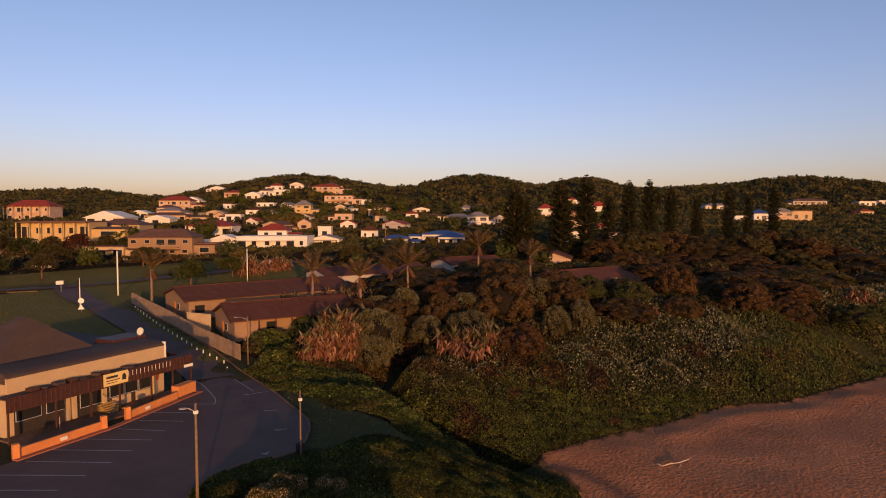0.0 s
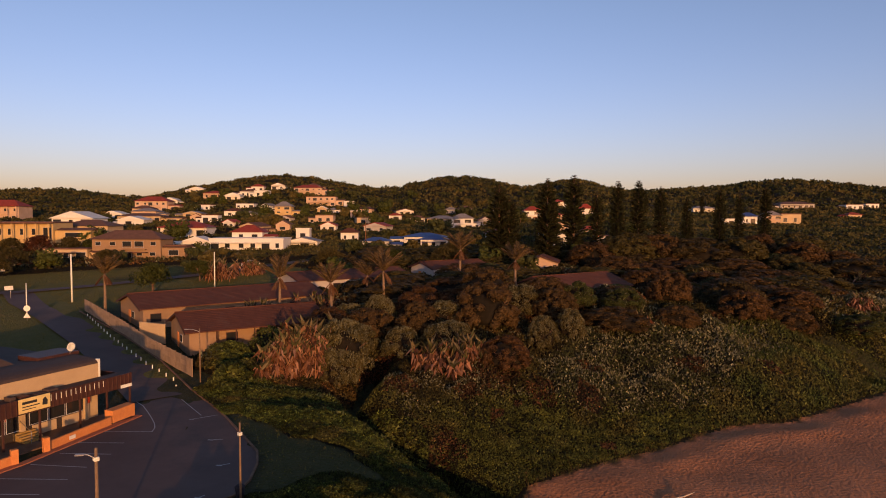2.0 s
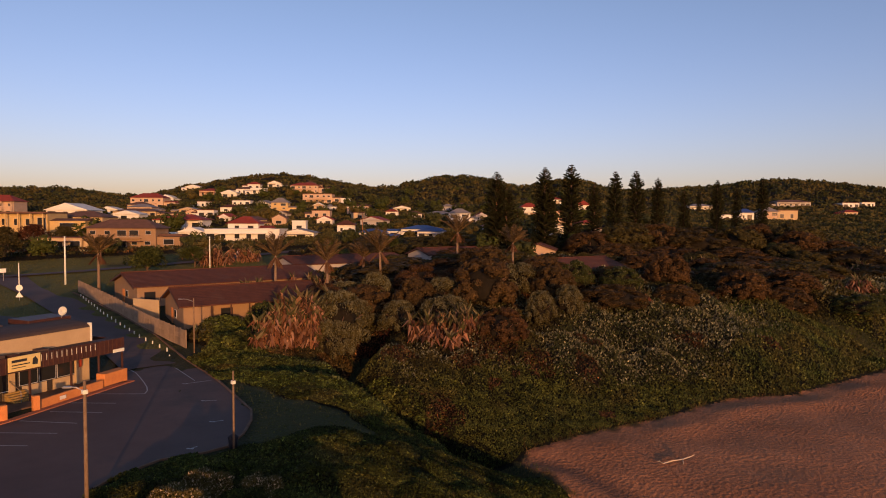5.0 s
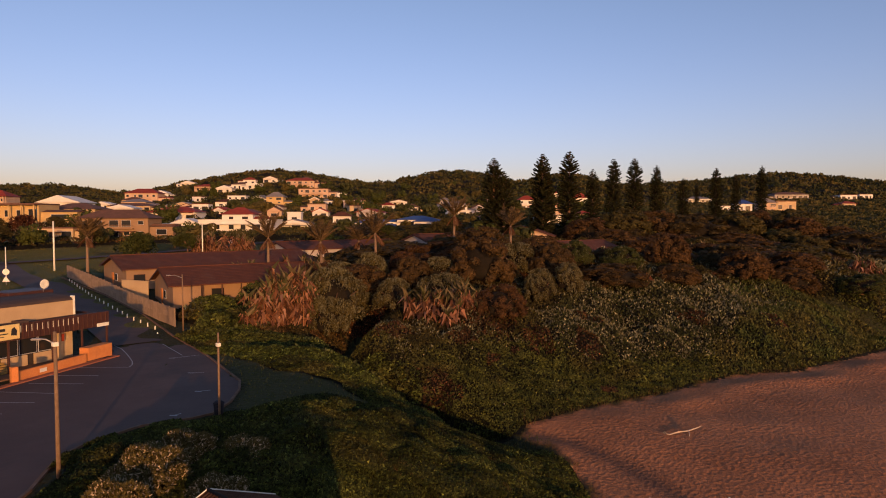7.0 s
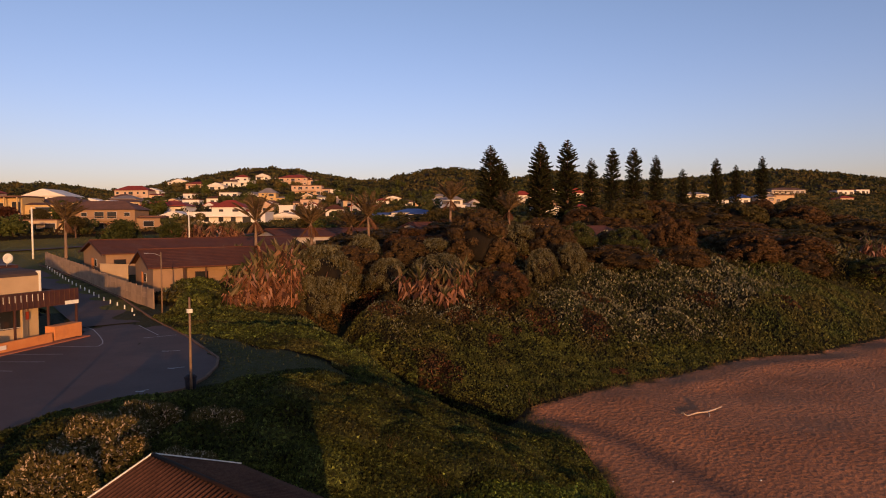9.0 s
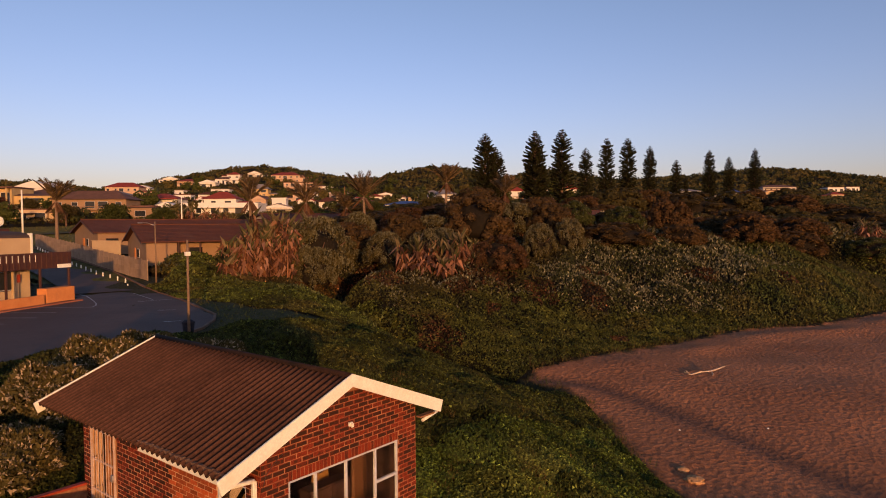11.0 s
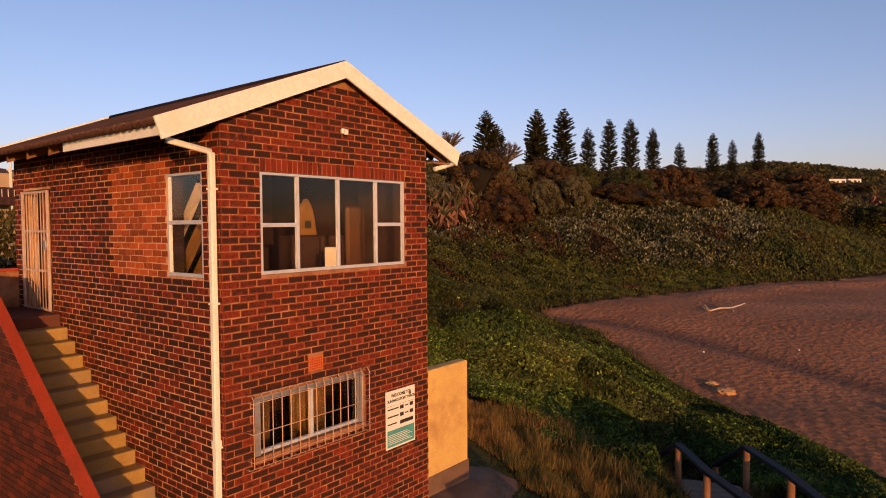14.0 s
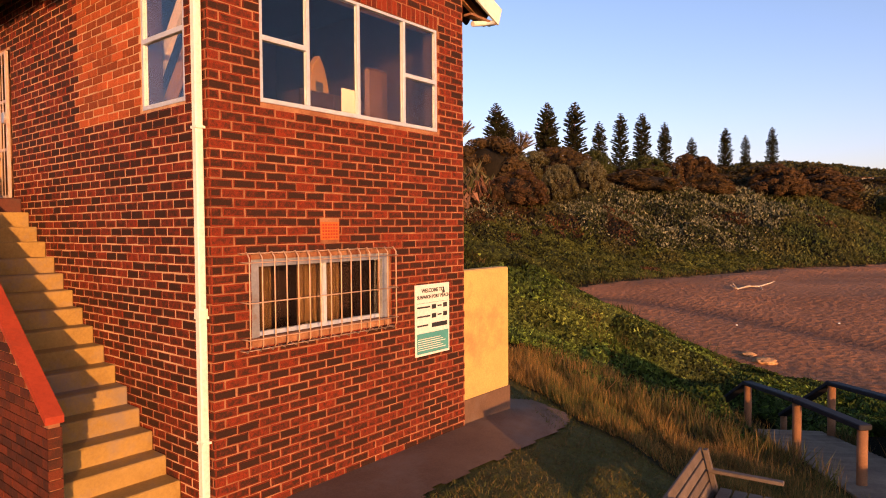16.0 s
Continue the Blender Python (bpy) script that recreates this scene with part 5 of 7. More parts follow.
p = pole("street_lamp", 2.1, 19.4, 6.6, 0.105, M_POLE, "wooden street lamp pole beside a parking area")
lamp_arm(p, 6.3, -0.75, 0.65, 0.75)
part("bracket", boxed(-0.12, -0.12, 5.95, 0.12, 0.12, 6.15, 0.02), M_WHITE, p, "white fixing box")
p = pole("street_lamp", 24.3, 49.6, 5.7, 0.08, M_POLE, "slim wooden street lamp at a fence end")
lamp_arm(p, 5.6, -0.6, 0.8, 1.4)
p = pole("utility_pole", 11.5, 21.9, 5.0, 0.075, M_POLE, "bare wooden pole at a kerb")
part("fixing", boxed(-0.11, -0.11, 4.2, 0.11, 0.11, 4.4, 0.01), M_WHITE, p, "pale fixing bracket")
pole("utility_pole", 32.4, 106, 8.2, 0.16, M_WHITE, "pale concrete pole on a grassy verge")
pole("utility_pole", 56, 100.8, 6.9, 0.12, M_WHITE, "pale concrete pole beside a street")
pole("utility_pole", 23.3, 98.5, 5.2, 0.09, M_WHITE, "thin white pole at a road corner")
pole("utility_pole", 121, 128, 8, 0.13, M_POST, "tall pole above tree crowns")
p = pole("road_sign", 22.4, 95.5, 1.4, 0.04, M_STEEL, "round red-rimmed road sign at a junction")
bm = bmesh.new()
bmesh.ops.create_circle(bm, cap_ends=True, segments=20, radius=0.45)
bmesh.ops.transform(bm, matrix=pose(0, 0, 1.9, 90, 0, -35), verts=bm.verts)
part("disc", bm, M_SIGN, p)
bm = prism(bmesh.new(), [(-0.5, 0.5), (0.5, 0.5), (0, 1.3)], "y", -0.06, -0.03)
bmesh.ops.transform(bm, matrix=pose(0, 0, 0, 0, 0, -35), verts=bm.verts)
part("warning_triangle", bm, M_SIGN, p)
p = pole("street_sign", 26.5, 117, 2.2, 0.05, M_STEEL, "white street sign on a post")
part("plate", boxed(-0.9, -0.05, 1.6, 0.4, 0.0, 2.3), M_SIGN, p)
p = pole("street_sign", 30.5, 141, 2.8, 0.06, M_STEEL, "long white road board on posts")
bm = boxed(-2.0, -0.05, 2.0, 2.0, 0.0, 2.7)
bmesh.ops.transform(bm, matrix=pose(0, 0, 0, 0, 0, -35), verts=bm.verts)
part("plate", bm, M_SIGN, p)
binm = thing("litter_bin", pose(11.7, 22.3, float(height(11.7, 22.3))), "dark blue plastic litter bin near a kerb", "bin")
part("tub", tube(bmesh.new(), [(0, 0, 0), (0, 0, 0.75)], [0.24, 0.3], 14), M_RAIL, binm)
part("lid", tube(bmesh.new(), [(0, 0, 0.75), (0, 0, 0.8), (0, 0, 0.92)], [0.33, 0.33, 0.18], 14), M_RAIL, binm)
bag = thing("blue_barrel", pose(-0.6, 10.5, float(height(-0.6, 10.5)) + 0.1), "blue plastic sack lying in scrub", "sack")
bm = bmesh.new()
bmesh.ops.create_icosphere(bm, subdivisions=2, radius=0.35)
for v in bm.verts:
    v.co.x *= 1.2 + 0.3 * math.sin(9 * v.co.y)
    v.co.z *= 0.8 + 0.15 * math.sin(11 * v.co.x)
part("sack", bm, M_BLUE, bag)

# retaining blocks left of the stair
ret = thing("block_steps", pose(0, 0, 0), "stepped retaining wall of rough sandstone-coloured blocks", "retaining wall")
rb = random.Random(4)
for r in range(4):
    for k in range(7):
        y = 7.6 + k * 0.42 + (r % 2) * 0.2
        bm = boxed(-2.6 + rb.uniform(-0.04, 0.04) + r * 0.32, y, 0.9 + r * 0.22, -2.05 + r * 0.32, y + 0.4, 1.115 + r * 0.22, 0.03)
        part("block", bm, M_STEP, ret)

# boardwalk with handrails down to the beach
walkway = thing("boardwalk", pose(0, 0, 0), "weathered grey timber boardwalk going down to the sand", "boardwalk")
for (ax, ay, az), (bx, by, bz) in zip(WALK, WALK[1:]):
    l = math.hypot(bx - ax, by - ay)
    n = int(l / 0.125)
    ang = math.degrees(math.atan2(by - ay, bx - ax))
    for k in range(n):
        t = (k + 0.5) / n
        bm = boxed(-0.056, -0.6, -0.03, 0.056, 0.6, 0.0, 0.004)
        bmesh.ops.transform(bm, matrix=pose(ax + (bx - ax) * t, ay + (by - ay) * t, az + (bz - az) * t + random.uniform(-0.003, 0.003), 0, 0, ang + random.uniform(-0.5, 0.5)), verts=bm.verts)
        part("plank", bm, M_WOOD, walkway)
rails = thing("handrail", pose(0, 0, 0), "dark rail on round wooden posts beside a boardwalk", "railing")
def rail_side(posts):
    tops = []
    for x, y, z0, z1 in posts:
        part("post", tube(bmesh.new(), [(x, y, z0 - 0.6), (x, y, z1)], 0.062, 10), M_POST, rails)
        tops.append((x, y, z1))
    for a, b in zip(tops, tops[1:]):
        d = Vector(b) - Vector(a)
        bm = boxed(-0.06, -0.085, -0.02, d.length + 0.06, 0.085, 0.05, 0.012)
        bmesh.ops.transform(bm, matrix=Matrix.Translation(Vector(a) + Vector((0, 0, 0.02))) @ d.to_track_quat("X", "Z").to_matrix().to_4x4(), verts=bm.verts)
        part("rail", bm, M_RAIL, rails)
rail_side([(6.25, -4.12, -0.85, -0.08), (7.16, -3.24, -0.95, -0.09), (9.05, -2.13, -1.15, -0.38), (10.9, -1.03, -1.9, -1.42)])
rail_side([(5.6, -5.75, -0.9, 0.06), (7.58, -4.45, -0.95, -0.02), (9.3, -3.37, -1.2, -0.25), (11.1, -2.3, -2.0, -1.38)])

# bench beside the path
bench = thing("garden_bench", pose(2.66, -3.34, -0.5, 0, 0, 6), "grey slatted wooden bench on the lawn", "bench")
for k in range(5):
    bm = boxed(-0.72, 0, 0, 0.72, 0.028, 0.092, 0.006)
    bmesh.ops.transform(bm, matrix=pose(0, 0.03 + 0.03 * k, 0.28 + k * 0.1, -14, 0, 0), verts=bm.verts)
    part("back_slat", bm, M_BENCH, bench)
for k in range(4):
    part("seat_slat", boxed(-0.72, -0.5 + k * 0.13, 0.38, 0.72, -0.39 + k * 0.13, 0.41, 0.006), M_BENCH, bench)
for x in (-0.70, 0.64):
    part("leg", boxed(x, -0.48, -0.1, x + 0.06, -0.42, 0.38), M_BENCH, bench)
    part("leg", boxed(x, -0.02, -0.1, x + 0.06, 0.04, 0.38), M_BENCH, bench)
    bm = boxed(x, -0.045, 0.0, x + 0.06, -0.004, 0.5)
    bmesh.ops.transform(bm, matrix=pose(0, 0.03, 0.28, -14, 0, 0), verts=bm.verts)
    part("back_post", bm, M_BENCH, bench)
    part("arm_rest", boxed(x - 0.005, -0.55, 0.56, x + 0.065, 0.1, 0.595, 0.006), M_BENCH, bench)

# on the sand
drift = thing("driftwood", pose(39.9, 5.15, float(height(39.9, 5.15)) + 0.06, 0, 0, -31) @ Matrix.Diagonal((0.86, 0.86, 0.86, 1)), "bleached forked driftwood branch lying on sand", "driftwood")
part("branch", tube(bmesh.new(), [(-2.0, 0, 0.3), (-1.3, 0.05, 0.02), (-0.4, 0, 0.14), (0.8, 0.1, 0.12), (1.6, 0, 0.3), (2.1, 0, 0.42)], [0.03, 0.06, 0.075, 0.07, 0.05, 0.03], 9), M_DRIFT, drift)
part("twig", tube(bmesh.new(), [(-1.3, 0.05, 0.06), (-1.75, -0.2, 0.2), (-2.1, -0.3, 0.5)], [0.05, 0.04, 0.015], 7), M_DRIFT, drift)
part("twig", tube(bmesh.new(), [(0.8, 0.1, 0.1), (0.6, -0.3, -0.05), (0.2, -0.7, -0.05)], [0.055, 0.045, 0.025], 7), M_DRIFT, drift)


def boulder(x, y, size, flat, label):
    b = thing("rock", pose(x, y, float(height(x, y)), 0, 0, 40 * x), label, "rock", "rocks on the beach")
    bm = bmesh.new()
    bmesh.ops.create_icosphere(bm, subdivisions=4, radius=size)
    for v in bm.verts:
        n = noise.fractal(v.co * (2.2 / size) + Vector((x, y, 0)), 0.9, 2.1, 5)
        v.co *= 1 + 0.28 * n
        v.co.z *= flat
    part("stone", bm, M_ROCK, b, smooth=True)


boulder(24.1, 0.9, 0.42, 0.35, "flat tan sandstone slab on trodden sand")
boulder(24.9, 1.7, 0.28, 0.45, "small tan stone on sand")
boulder(24.7, -5.6, 0.55, 0.3, "low brown rock half sunk in sand")
boulder(23.2, -5.2, 0.34, 0.28, "low brown rock half sunk in sand")
boulder(30.6, 9.5, 0.2, 0.5, "small pale stone at the dune foot")
for x, y in ((12.8, 3.1), (36.5, 19.0), (32, -0.5), (29, 3.2)):
    z = float(height(x, y))
    l = thing("litter", pose(x, y, z + 0.25 * (y > 2.5), 10, 5, 40 * x), "scrap of crumpled white litter", "litter", "litter on the dune")
    bm = bmesh.new()
    bmesh.ops.create_icosphere(bm, subdivisions=2, radius=0.06)
    for v in bm.verts:
        v.co *= 1 + 0.35 * math.sin(17 * v.co.x + 9 * v.co.y)
        v.co.z *= 0.6
    part("scrap", bm, M_SIGN, l)

# ---- the town on the hill ----
HOUSES = []


def house(x, y, w, h, storeys=1, wall="white", roof="hip", cover="red", turn=0, deep=None, windows=None, veranda=False, lift=0.0):
    z = float(height(x, y)) - 0.3 + lift
    deep = deep or min(w * 0.75, 10)
    HOUSES.append((x, y, w))
    g = thing("house", pose(x, y, z, 0, 0, -49.2 + turn), "%s %s house with a %s %s roof on a hillside" % (wall, {1: "single-storey", 2: "two-storey", 3: "three-storey"}[storeys], cover, roof), "house", "houses of the town")
    rise = {"hip": 0.24, "gable": 0.3, "flat": 0.06}[roof] * h + (0.25 if roof != "flat" else 0.1)
    eave = h - rise + 0.3
    hw = w / 2
    part("wall", boxed(-hw, 0, -1.2 - lift, hw, deep, eave), WALLS[wall], g)
    o = 0.75
    bm = bmesh.new()
    if roof == "flat":
        box(bm, -hw - 0.15, -0.15, eave, hw + 0.15, deep + 0.15, eave + rise)
    elif roof == "hip":
        inset = min(hw * 0.75, deep * 0.5)
        vs = [bm.verts.new(p) for p in ((-hw - o, -o, eave), (hw + o, -o, eave), (hw + o, deep + o, eave), (-hw - o, deep + o, eave), (-hw + inset, deep / 2, eave + rise * 1.2), (hw - inset, deep / 2, eave + rise * 1.2))]
        for f in ((0, 1, 5, 4), (1, 2, 5), (2, 3, 4, 5), (3, 0, 4), (3, 2, 1, 0)):
            bm.faces.new([vs[k] for k in f])
    else:
        prism(bm, [(-hw - o, eave - 0.1), (hw + o, eave - 0.1), (0, eave + rise)], "y", -o, deep + o)
    part("roof", bm, ROOFS[cover], g)
    if roof == "gable":
        bm = prism(bmesh.new(), [(-hw, eave - 0.1), (hw, eave - 0.1), (0, eave + rise - 0.25)], "y", -o - 0.03, -o - 0.01)
        part("gable_panel", bm, WALLS[wall], g)
    fl = (eave) / storeys
    n = windows if windows is not None else max(1, int(w / 3.2))
    kind = random.Random(int(x * 7 + y * 3))
    for s in range(storeys):
        for k in range(n):
            cx = -hw + (k + 0.5) * w / n + kind.uniform(-0.1, 0.1) * w / n
            wide = kind.choice((0.3, 0.4, 0.66))
            zz = 0.3 + s * fl + fl * (0.08 if wide > 0.6 else 0.28)
            ww, hh = min(wide * w / n, 2.6) / 2, fl * (0.62 if wide > 0.6 else 0.36)
            wd = part("window", boxed(cx - ww, -0.06, zz, cx + ww, -0.004, zz + hh), M_FRAME, g)
            part("pane", boxed(cx - ww + 0.05, -0.08, zz + 0.05, cx + ww - 0.05, -0.064, zz + hh - 0.05), M_PANE, wd)
    if storeys > 1 and w > 7:
        part("balcony_slab", boxed(-hw * 0.6, -1.3, fl - 0.05, hw * 0.6, -0.1, fl + 0.12), WALLS[wall], g)
        part("balcony_rail", boxed(-hw * 0.6, -1.3, fl + 0.85, hw * 0.6, -1.22, fl + 0.95), WALLS[wall], g)
    if not veranda and w > 8 and kind.random() < 0.6:
        part("porch_roof", boxed(-hw * 0.9, -1.9, eave * 0.72 / storeys, hw * kind.uniform(0.1, 0.9), -0.1, eave * 0.72 / storeys + 0.15), ROOFS[cover], g)
    if w > 6.5 and kind.random() < 0.55:
        side_, ww, wh = kind.choice((-1, 1)), w * kind.uniform(0.3, 0.5), eave * kind.uniform(0.55, 0.8)
        x0, x1 = sorted((side_ * (hw + 0.02), side_ * (hw + ww)))
        part("side_wing", boxed(x0, deep * 0.1, -1.2, x1, deep * 0.7, wh), WALLS[wall], g)
        part("wing_roof", prism(bmesh.new(), [(deep * 0.1 - 0.4, wh), (deep * 0.7 + 0.4, wh), (deep * 0.4, wh + 0.7)], "x", x0 - 0.3 * (side_ < 0), x1 + 0.3 * (side_ > 0)), ROOFS[cover], g)
        wd = part("window", boxed((x0 + x1) / 2 - ww * 0.22, deep * 0.1 - 0.05, wh * 0.35, (x0 + x1) / 2 + ww * 0.22, deep * 0.1 - 0.004, wh * 0.8), M_FRAME, g)
        part("pane", boxed((x0 + x1) / 2 - ww * 0.22 + 0.06, deep * 0.1 - 0.07, wh * 0.35 + 0.06, (x0 + x1) / 2 + ww * 0.22 - 0.06, deep * 0.1 - 0.054, wh * 0.8 - 0.06), M_PANE, wd)
    if veranda:
        part("veranda_roof", boxed(-hw - 0.2, -2.4, eave - 0.12, hw + 0.2, -0.1, eave + 0.1), ROOFS[cover], g)
        for k in range(n + 1):
            x0 = -hw + k * w / n
            part("column", boxed(x0 - 0.15, -2.3, -2.0, x0 + 0.15, -2.0, eave - 0.12), WALLS[wall], g)
    return g


house(84, 336, 21, 9.6, 2, "peach", "hip", "red", veranda=True, windows=5)
house(51, 196.4, 20.5, 5.2, 1, "yellow", "flat", "brown", veranda=True, windows=6, lift=3.2)
house(71.4, 212.7, 13, 6.6, 2, "white", "gable", "white", windows=3, lift=3.3)
house(69.6, 198.7, 14.5, 5.8, 1, "cream", "hip", "brown", windows=4, lift=1.8)
house(62.7, 154, 17.3, 6.8, 2, "taupe", "hip", "brown", windows=5, deep=8, lift=0.4)
house(52, 164, 11, 3.2, 1, "cream", "flat", "brown")
house(71.6, 146.2, 5.4, 3.7, 1, "cream", "flat", "brown", windows=0)
house(99.6, 194.8, 15.5, 5.6, 1, "white", "hip", "red", windows=3, veranda=True)
house(86.2, 162.4, 7.6, 3.9, 1, "white", "gable", "white", windows=1)
house(93.1, 147.4, 21, 3.8, 1, "white", "flat", "white", windows=6)
house(99, 156, 9, 6.4, 2, "white", "hip", "red", windows=2)
house(109.8, 143.9, 9.3, 3.2, 1, "white", "gable", "grey", windows=1)
house(121, 158, 4.4, 4.4, 1, "white", "flat", "white", windows=1)
house(160.8, 346, 18, 8.5, 2, "peach", "hip", "red")
house(126.8, 315, 9.5, 4, 1, "white", "gable", "white")
house(124.6, 282, 19.4, 4.0, 1, "cream", "hip", "brown")
house(112, 262, 11, 4.4, 1, "white", "gable", "white", windows=1)
house(138, 306, 12, 5, 1, "peach", "hip", "grey")
house(148, 330, 10, 5, 1, "cream", "hip", "brown")
house(227, 416, 10, 4.2, 1, "white", "gable", "white")
house(209, 363.5, 12.4, 5, 1, "peach", "hip", "red")
house(209, 341, 9.3, 5, 1, "white", "gable", "white")
house(221, 342, 11.3, 4.8, 1, "white", "hip", "brown")
house(224, 333, 8.9, 4.2, 1, "white", "flat", "white")
house(195, 306, 10, 3.2, 1, "white", "flat", "grey")
house(185, 257, 8.3, 8.0, 3, "yellow", "hip", "grey", windows=2)
house(137.5, 191.5, 5.4, 4.6, 1, "peach", "gable", "brown", windows=1)
house(249, 319, 17.6, 6.4, 2, "peach", "hip", "red")
house(231, 284, 17, 5.6, 2, "peach", "flat", "brown", windows=5)
house(213, 261, 5, 4, 1, "cream", "gable", "white")
house(216, 254.6, 6.5, 3.2, 1, "white", "hip", "grey")
house(176, 214, 8, 4, 1, "peach", "flat", "brown")
house(240, 270, 5.4, 4, 1, "white", "flat", "white")
house(206.5, 224.7, 8.4, 4.2, 1, "peach", "flat", "white")
house(212, 205, 6, 3.4, 1, "white", "hip", "red")
house(202.6, 181.8, 6.5, 3.6, 1, "white", "hip", "brown")
house(207, 171, 13.6, 3.8, 1, "cream", "hip", "grey")
house(141, 122.4, 13, 3.4, 1, "white", "hip", "blue", windows=4)
house(136.5, 114.5, 8.3, 3.4, 1, "white", "hip", "blue", windows=3)
house(124, 127, 8, 3.0, 1, "grey", "hip", "blue", windows=2)
house(193.6, 149, 8.7, 6, 2, "white", "hip", "grey")
house(257, 156, 8, 6.5, 2, "white", "hip", "red")
house(262, 148, 10, 4, 1, "peach", "hip", "red")
house(281, 140, 6.5, 7.4, 2, "white", "hip", "red")
house(270, 160, 7, 5, 1, "white", "gable", "brown")
house(358, 107.5, 13.8, 3.8, 1, "white", "hip", "grey")
house(291, 75, 5.6, 3, 1, "white", "flat", "grey")
house(296.6, 68, 6.5, 5.3, 1, "white", "hip", "blue")
house(303, 60, 7.2, 6, 2, "peach", "hip", "grey")
house(308, 54, 9, 5.2, 1, "cream", "flat", "brown", windows=2)
house(406, 71.5, 19.7, 4.2, 1, "grey", "hip", "brown")
house(428, 46.4, 9.8, 3.6, 1, "white", "flat", "brown", windows=3)
house(446, 40, 8, 3.4, 1, "white", "flat", "brown", windows=3)
house(375, 39, 6.9, 3.2, 1, "peach", "hip", "red")
house(234, 352, 8, 5, 1, "white", "hip", "red")
house(245, 345, 9, 5, 1, "white", "gable", "brown")
house(262, 330, 8, 5, 1, "cream", "hip", "brown")
house(185, 372, 9, 5, 1, "white", "gable", "white")
house(320, 180, 9, 5, 1, "white", "hip", "red")

# cottages scattered between them
spots = random.Random(17)
tries = 0
while len(HOUSES) < 86 and tries < 4000:
    tries += 1
    u, v = spots.uniform(170, 345), spots.uniform(-130, 60)
    x, y = 0.757 * u + 0.653 * v, 0.653 * u - 0.757 * v
    w = spots.uniform(5, 9.5)
    clash = any(abs(uv(hx, hy)[1] - v) < (w + hw) / 2 + 1.5 and abs(uv(hx, hy)[0] - u) < 26 for hx, hy, hw in HOUSES)
    street = float(along([(105, 235), (208, 407)], np.array(x), np.array(y))[0]) < 10
    if clash or street or abs(v) > 0.5 * (u + 22):
        continue
    house(x, y, w, spots.uniform(3.2, 4.6), 1, spots.choice(("white", "white", "cream", "peach", "grey")), spots.choice(("hip", "gable", "flat")), spots.choice(("brown", "brown", "red", "grey", "tile")), turn=spots.uniform(-25, 25), windows=2)

# the pale car parked up the street
car = thing("parked_car", pose(76.5, 119.8, float(height(76.5, 119.8)) + 0.05, 0, 0, 5), "small white pickup parked on a street", "car")
bm = prism(bmesh.new(), [(-2.2, 0.35), (2.2, 0.35), (2.2, 0.85), (1.0, 0.95), (0.5, 1.5), (-0.6, 1.5), (-0.8, 0.95), (-2.2, 0.95)], "y", -0.8, 0.8)
part("body", bm, WALLS["white"], car)
for x in (-1.4, 1.4):
    for y in (-0.78, 0.62):
        part("wheel", tube(bmesh.new(), [(x, y, 0.32), (x, y + 0.16, 0.32)], 0.32, 14), M_BLACK, car)
part("windscreen", boxed(-0.5, -0.81, 1.0, 0.45, -0.802, 1.4), M_PANE, car)

# ---- plants ----
GREEN, OLIVE, RUST, DEEP = np.array((0.050, 0.062, 0.0125)), np.array((0.058, 0.049, 0.0145)), np.array((0.084, 0.030, 0.0135)), np.array((0.025, 0.029, 0.009))
SILVER, PALE = np.array((0.138, 0.138, 0.082)), np.array((0.076, 0.090, 0.018))
BAND = [(23.6, 46), (27.2, 38.4), (30.2, 33.5), (31.6, 27)]
BAND2 = [(21.4, 39), (24, 33.5), (27, 28), (28.6, 20)]

BARE = [
    LOT,
    [(-3.2, 36), (16, 43.5), (17, 49.5), (16, 72), (-20, 66), (-20, 34)],
    [(16, 47), (27, 48.5), (25.3, 60), (27.9, 76), (30.4, 97), (33, 125), (24, 125), (23, 97), (20, 76), (17, 58)],
    [(-40, 132.5), (20, 125), (29, 120), (49, 115.5), (62, 114), (112, 114), (112, 122), (78, 123.5), (50, 124.5), (30, 129.5), (-40, 141)],
    [(-2.2, -0.2), (4.9, -0.2), (4.9, 2.0), (3.9, 2.0), (3.9, 6.6), (-1.6, 6.6)],
    [(24.9, 52.5), (27, 58), (45.5, 53), (48, 60), (60, 72), (62, 90), (31, 99)],
    DRYBANK,
]


SILVER_SCRUB = [(49, 22), (54, 25), (60, 25.5), (69, 24), (83, 18), (91, 12.5), (86, 8), (76, 8.5), (65, 10.5), (54, 15.5), (48.5, 19)]
GRASS_SLOPE = [(84, 17), (92, 13), (97, 6), (101, -3), (90, -5), (78, -1), (66, 4), (60, 8.5), (66, 11), (77, 9)]
GREEN_BANK = [(24.6, 47), (28, 43), (32, 45), (37, 50), (40, 54), (36, 59), (30, 58), (26.4, 52)]
RUSTY = ((31.4, 27.6, 2.2), (33.6, 23.6, 1.6), (45.8, 27.4, 2.6), (47.8, 22.6, 1.9), (51, 18.6, 1.5), (41, 27, 1.5), (57, 21.5, 1.5), (36.5, 32.5, 1.8), (69, 14, 1.6), (75, 6.5, 1.2))


def soft(poly, x, y, w=1.5):
    """1 within a stretch of the plan, 0 outside, with a frayed border."""
    px, py = x + 1.1 * wobble(x, y, 6.7), y + 1.1 * wobble(y, x, 5.3)
    d, _ = along(poly + poly[:1], px, py)
    return sm(-w, w, np.where(inside(poly, px, py), d, -d))


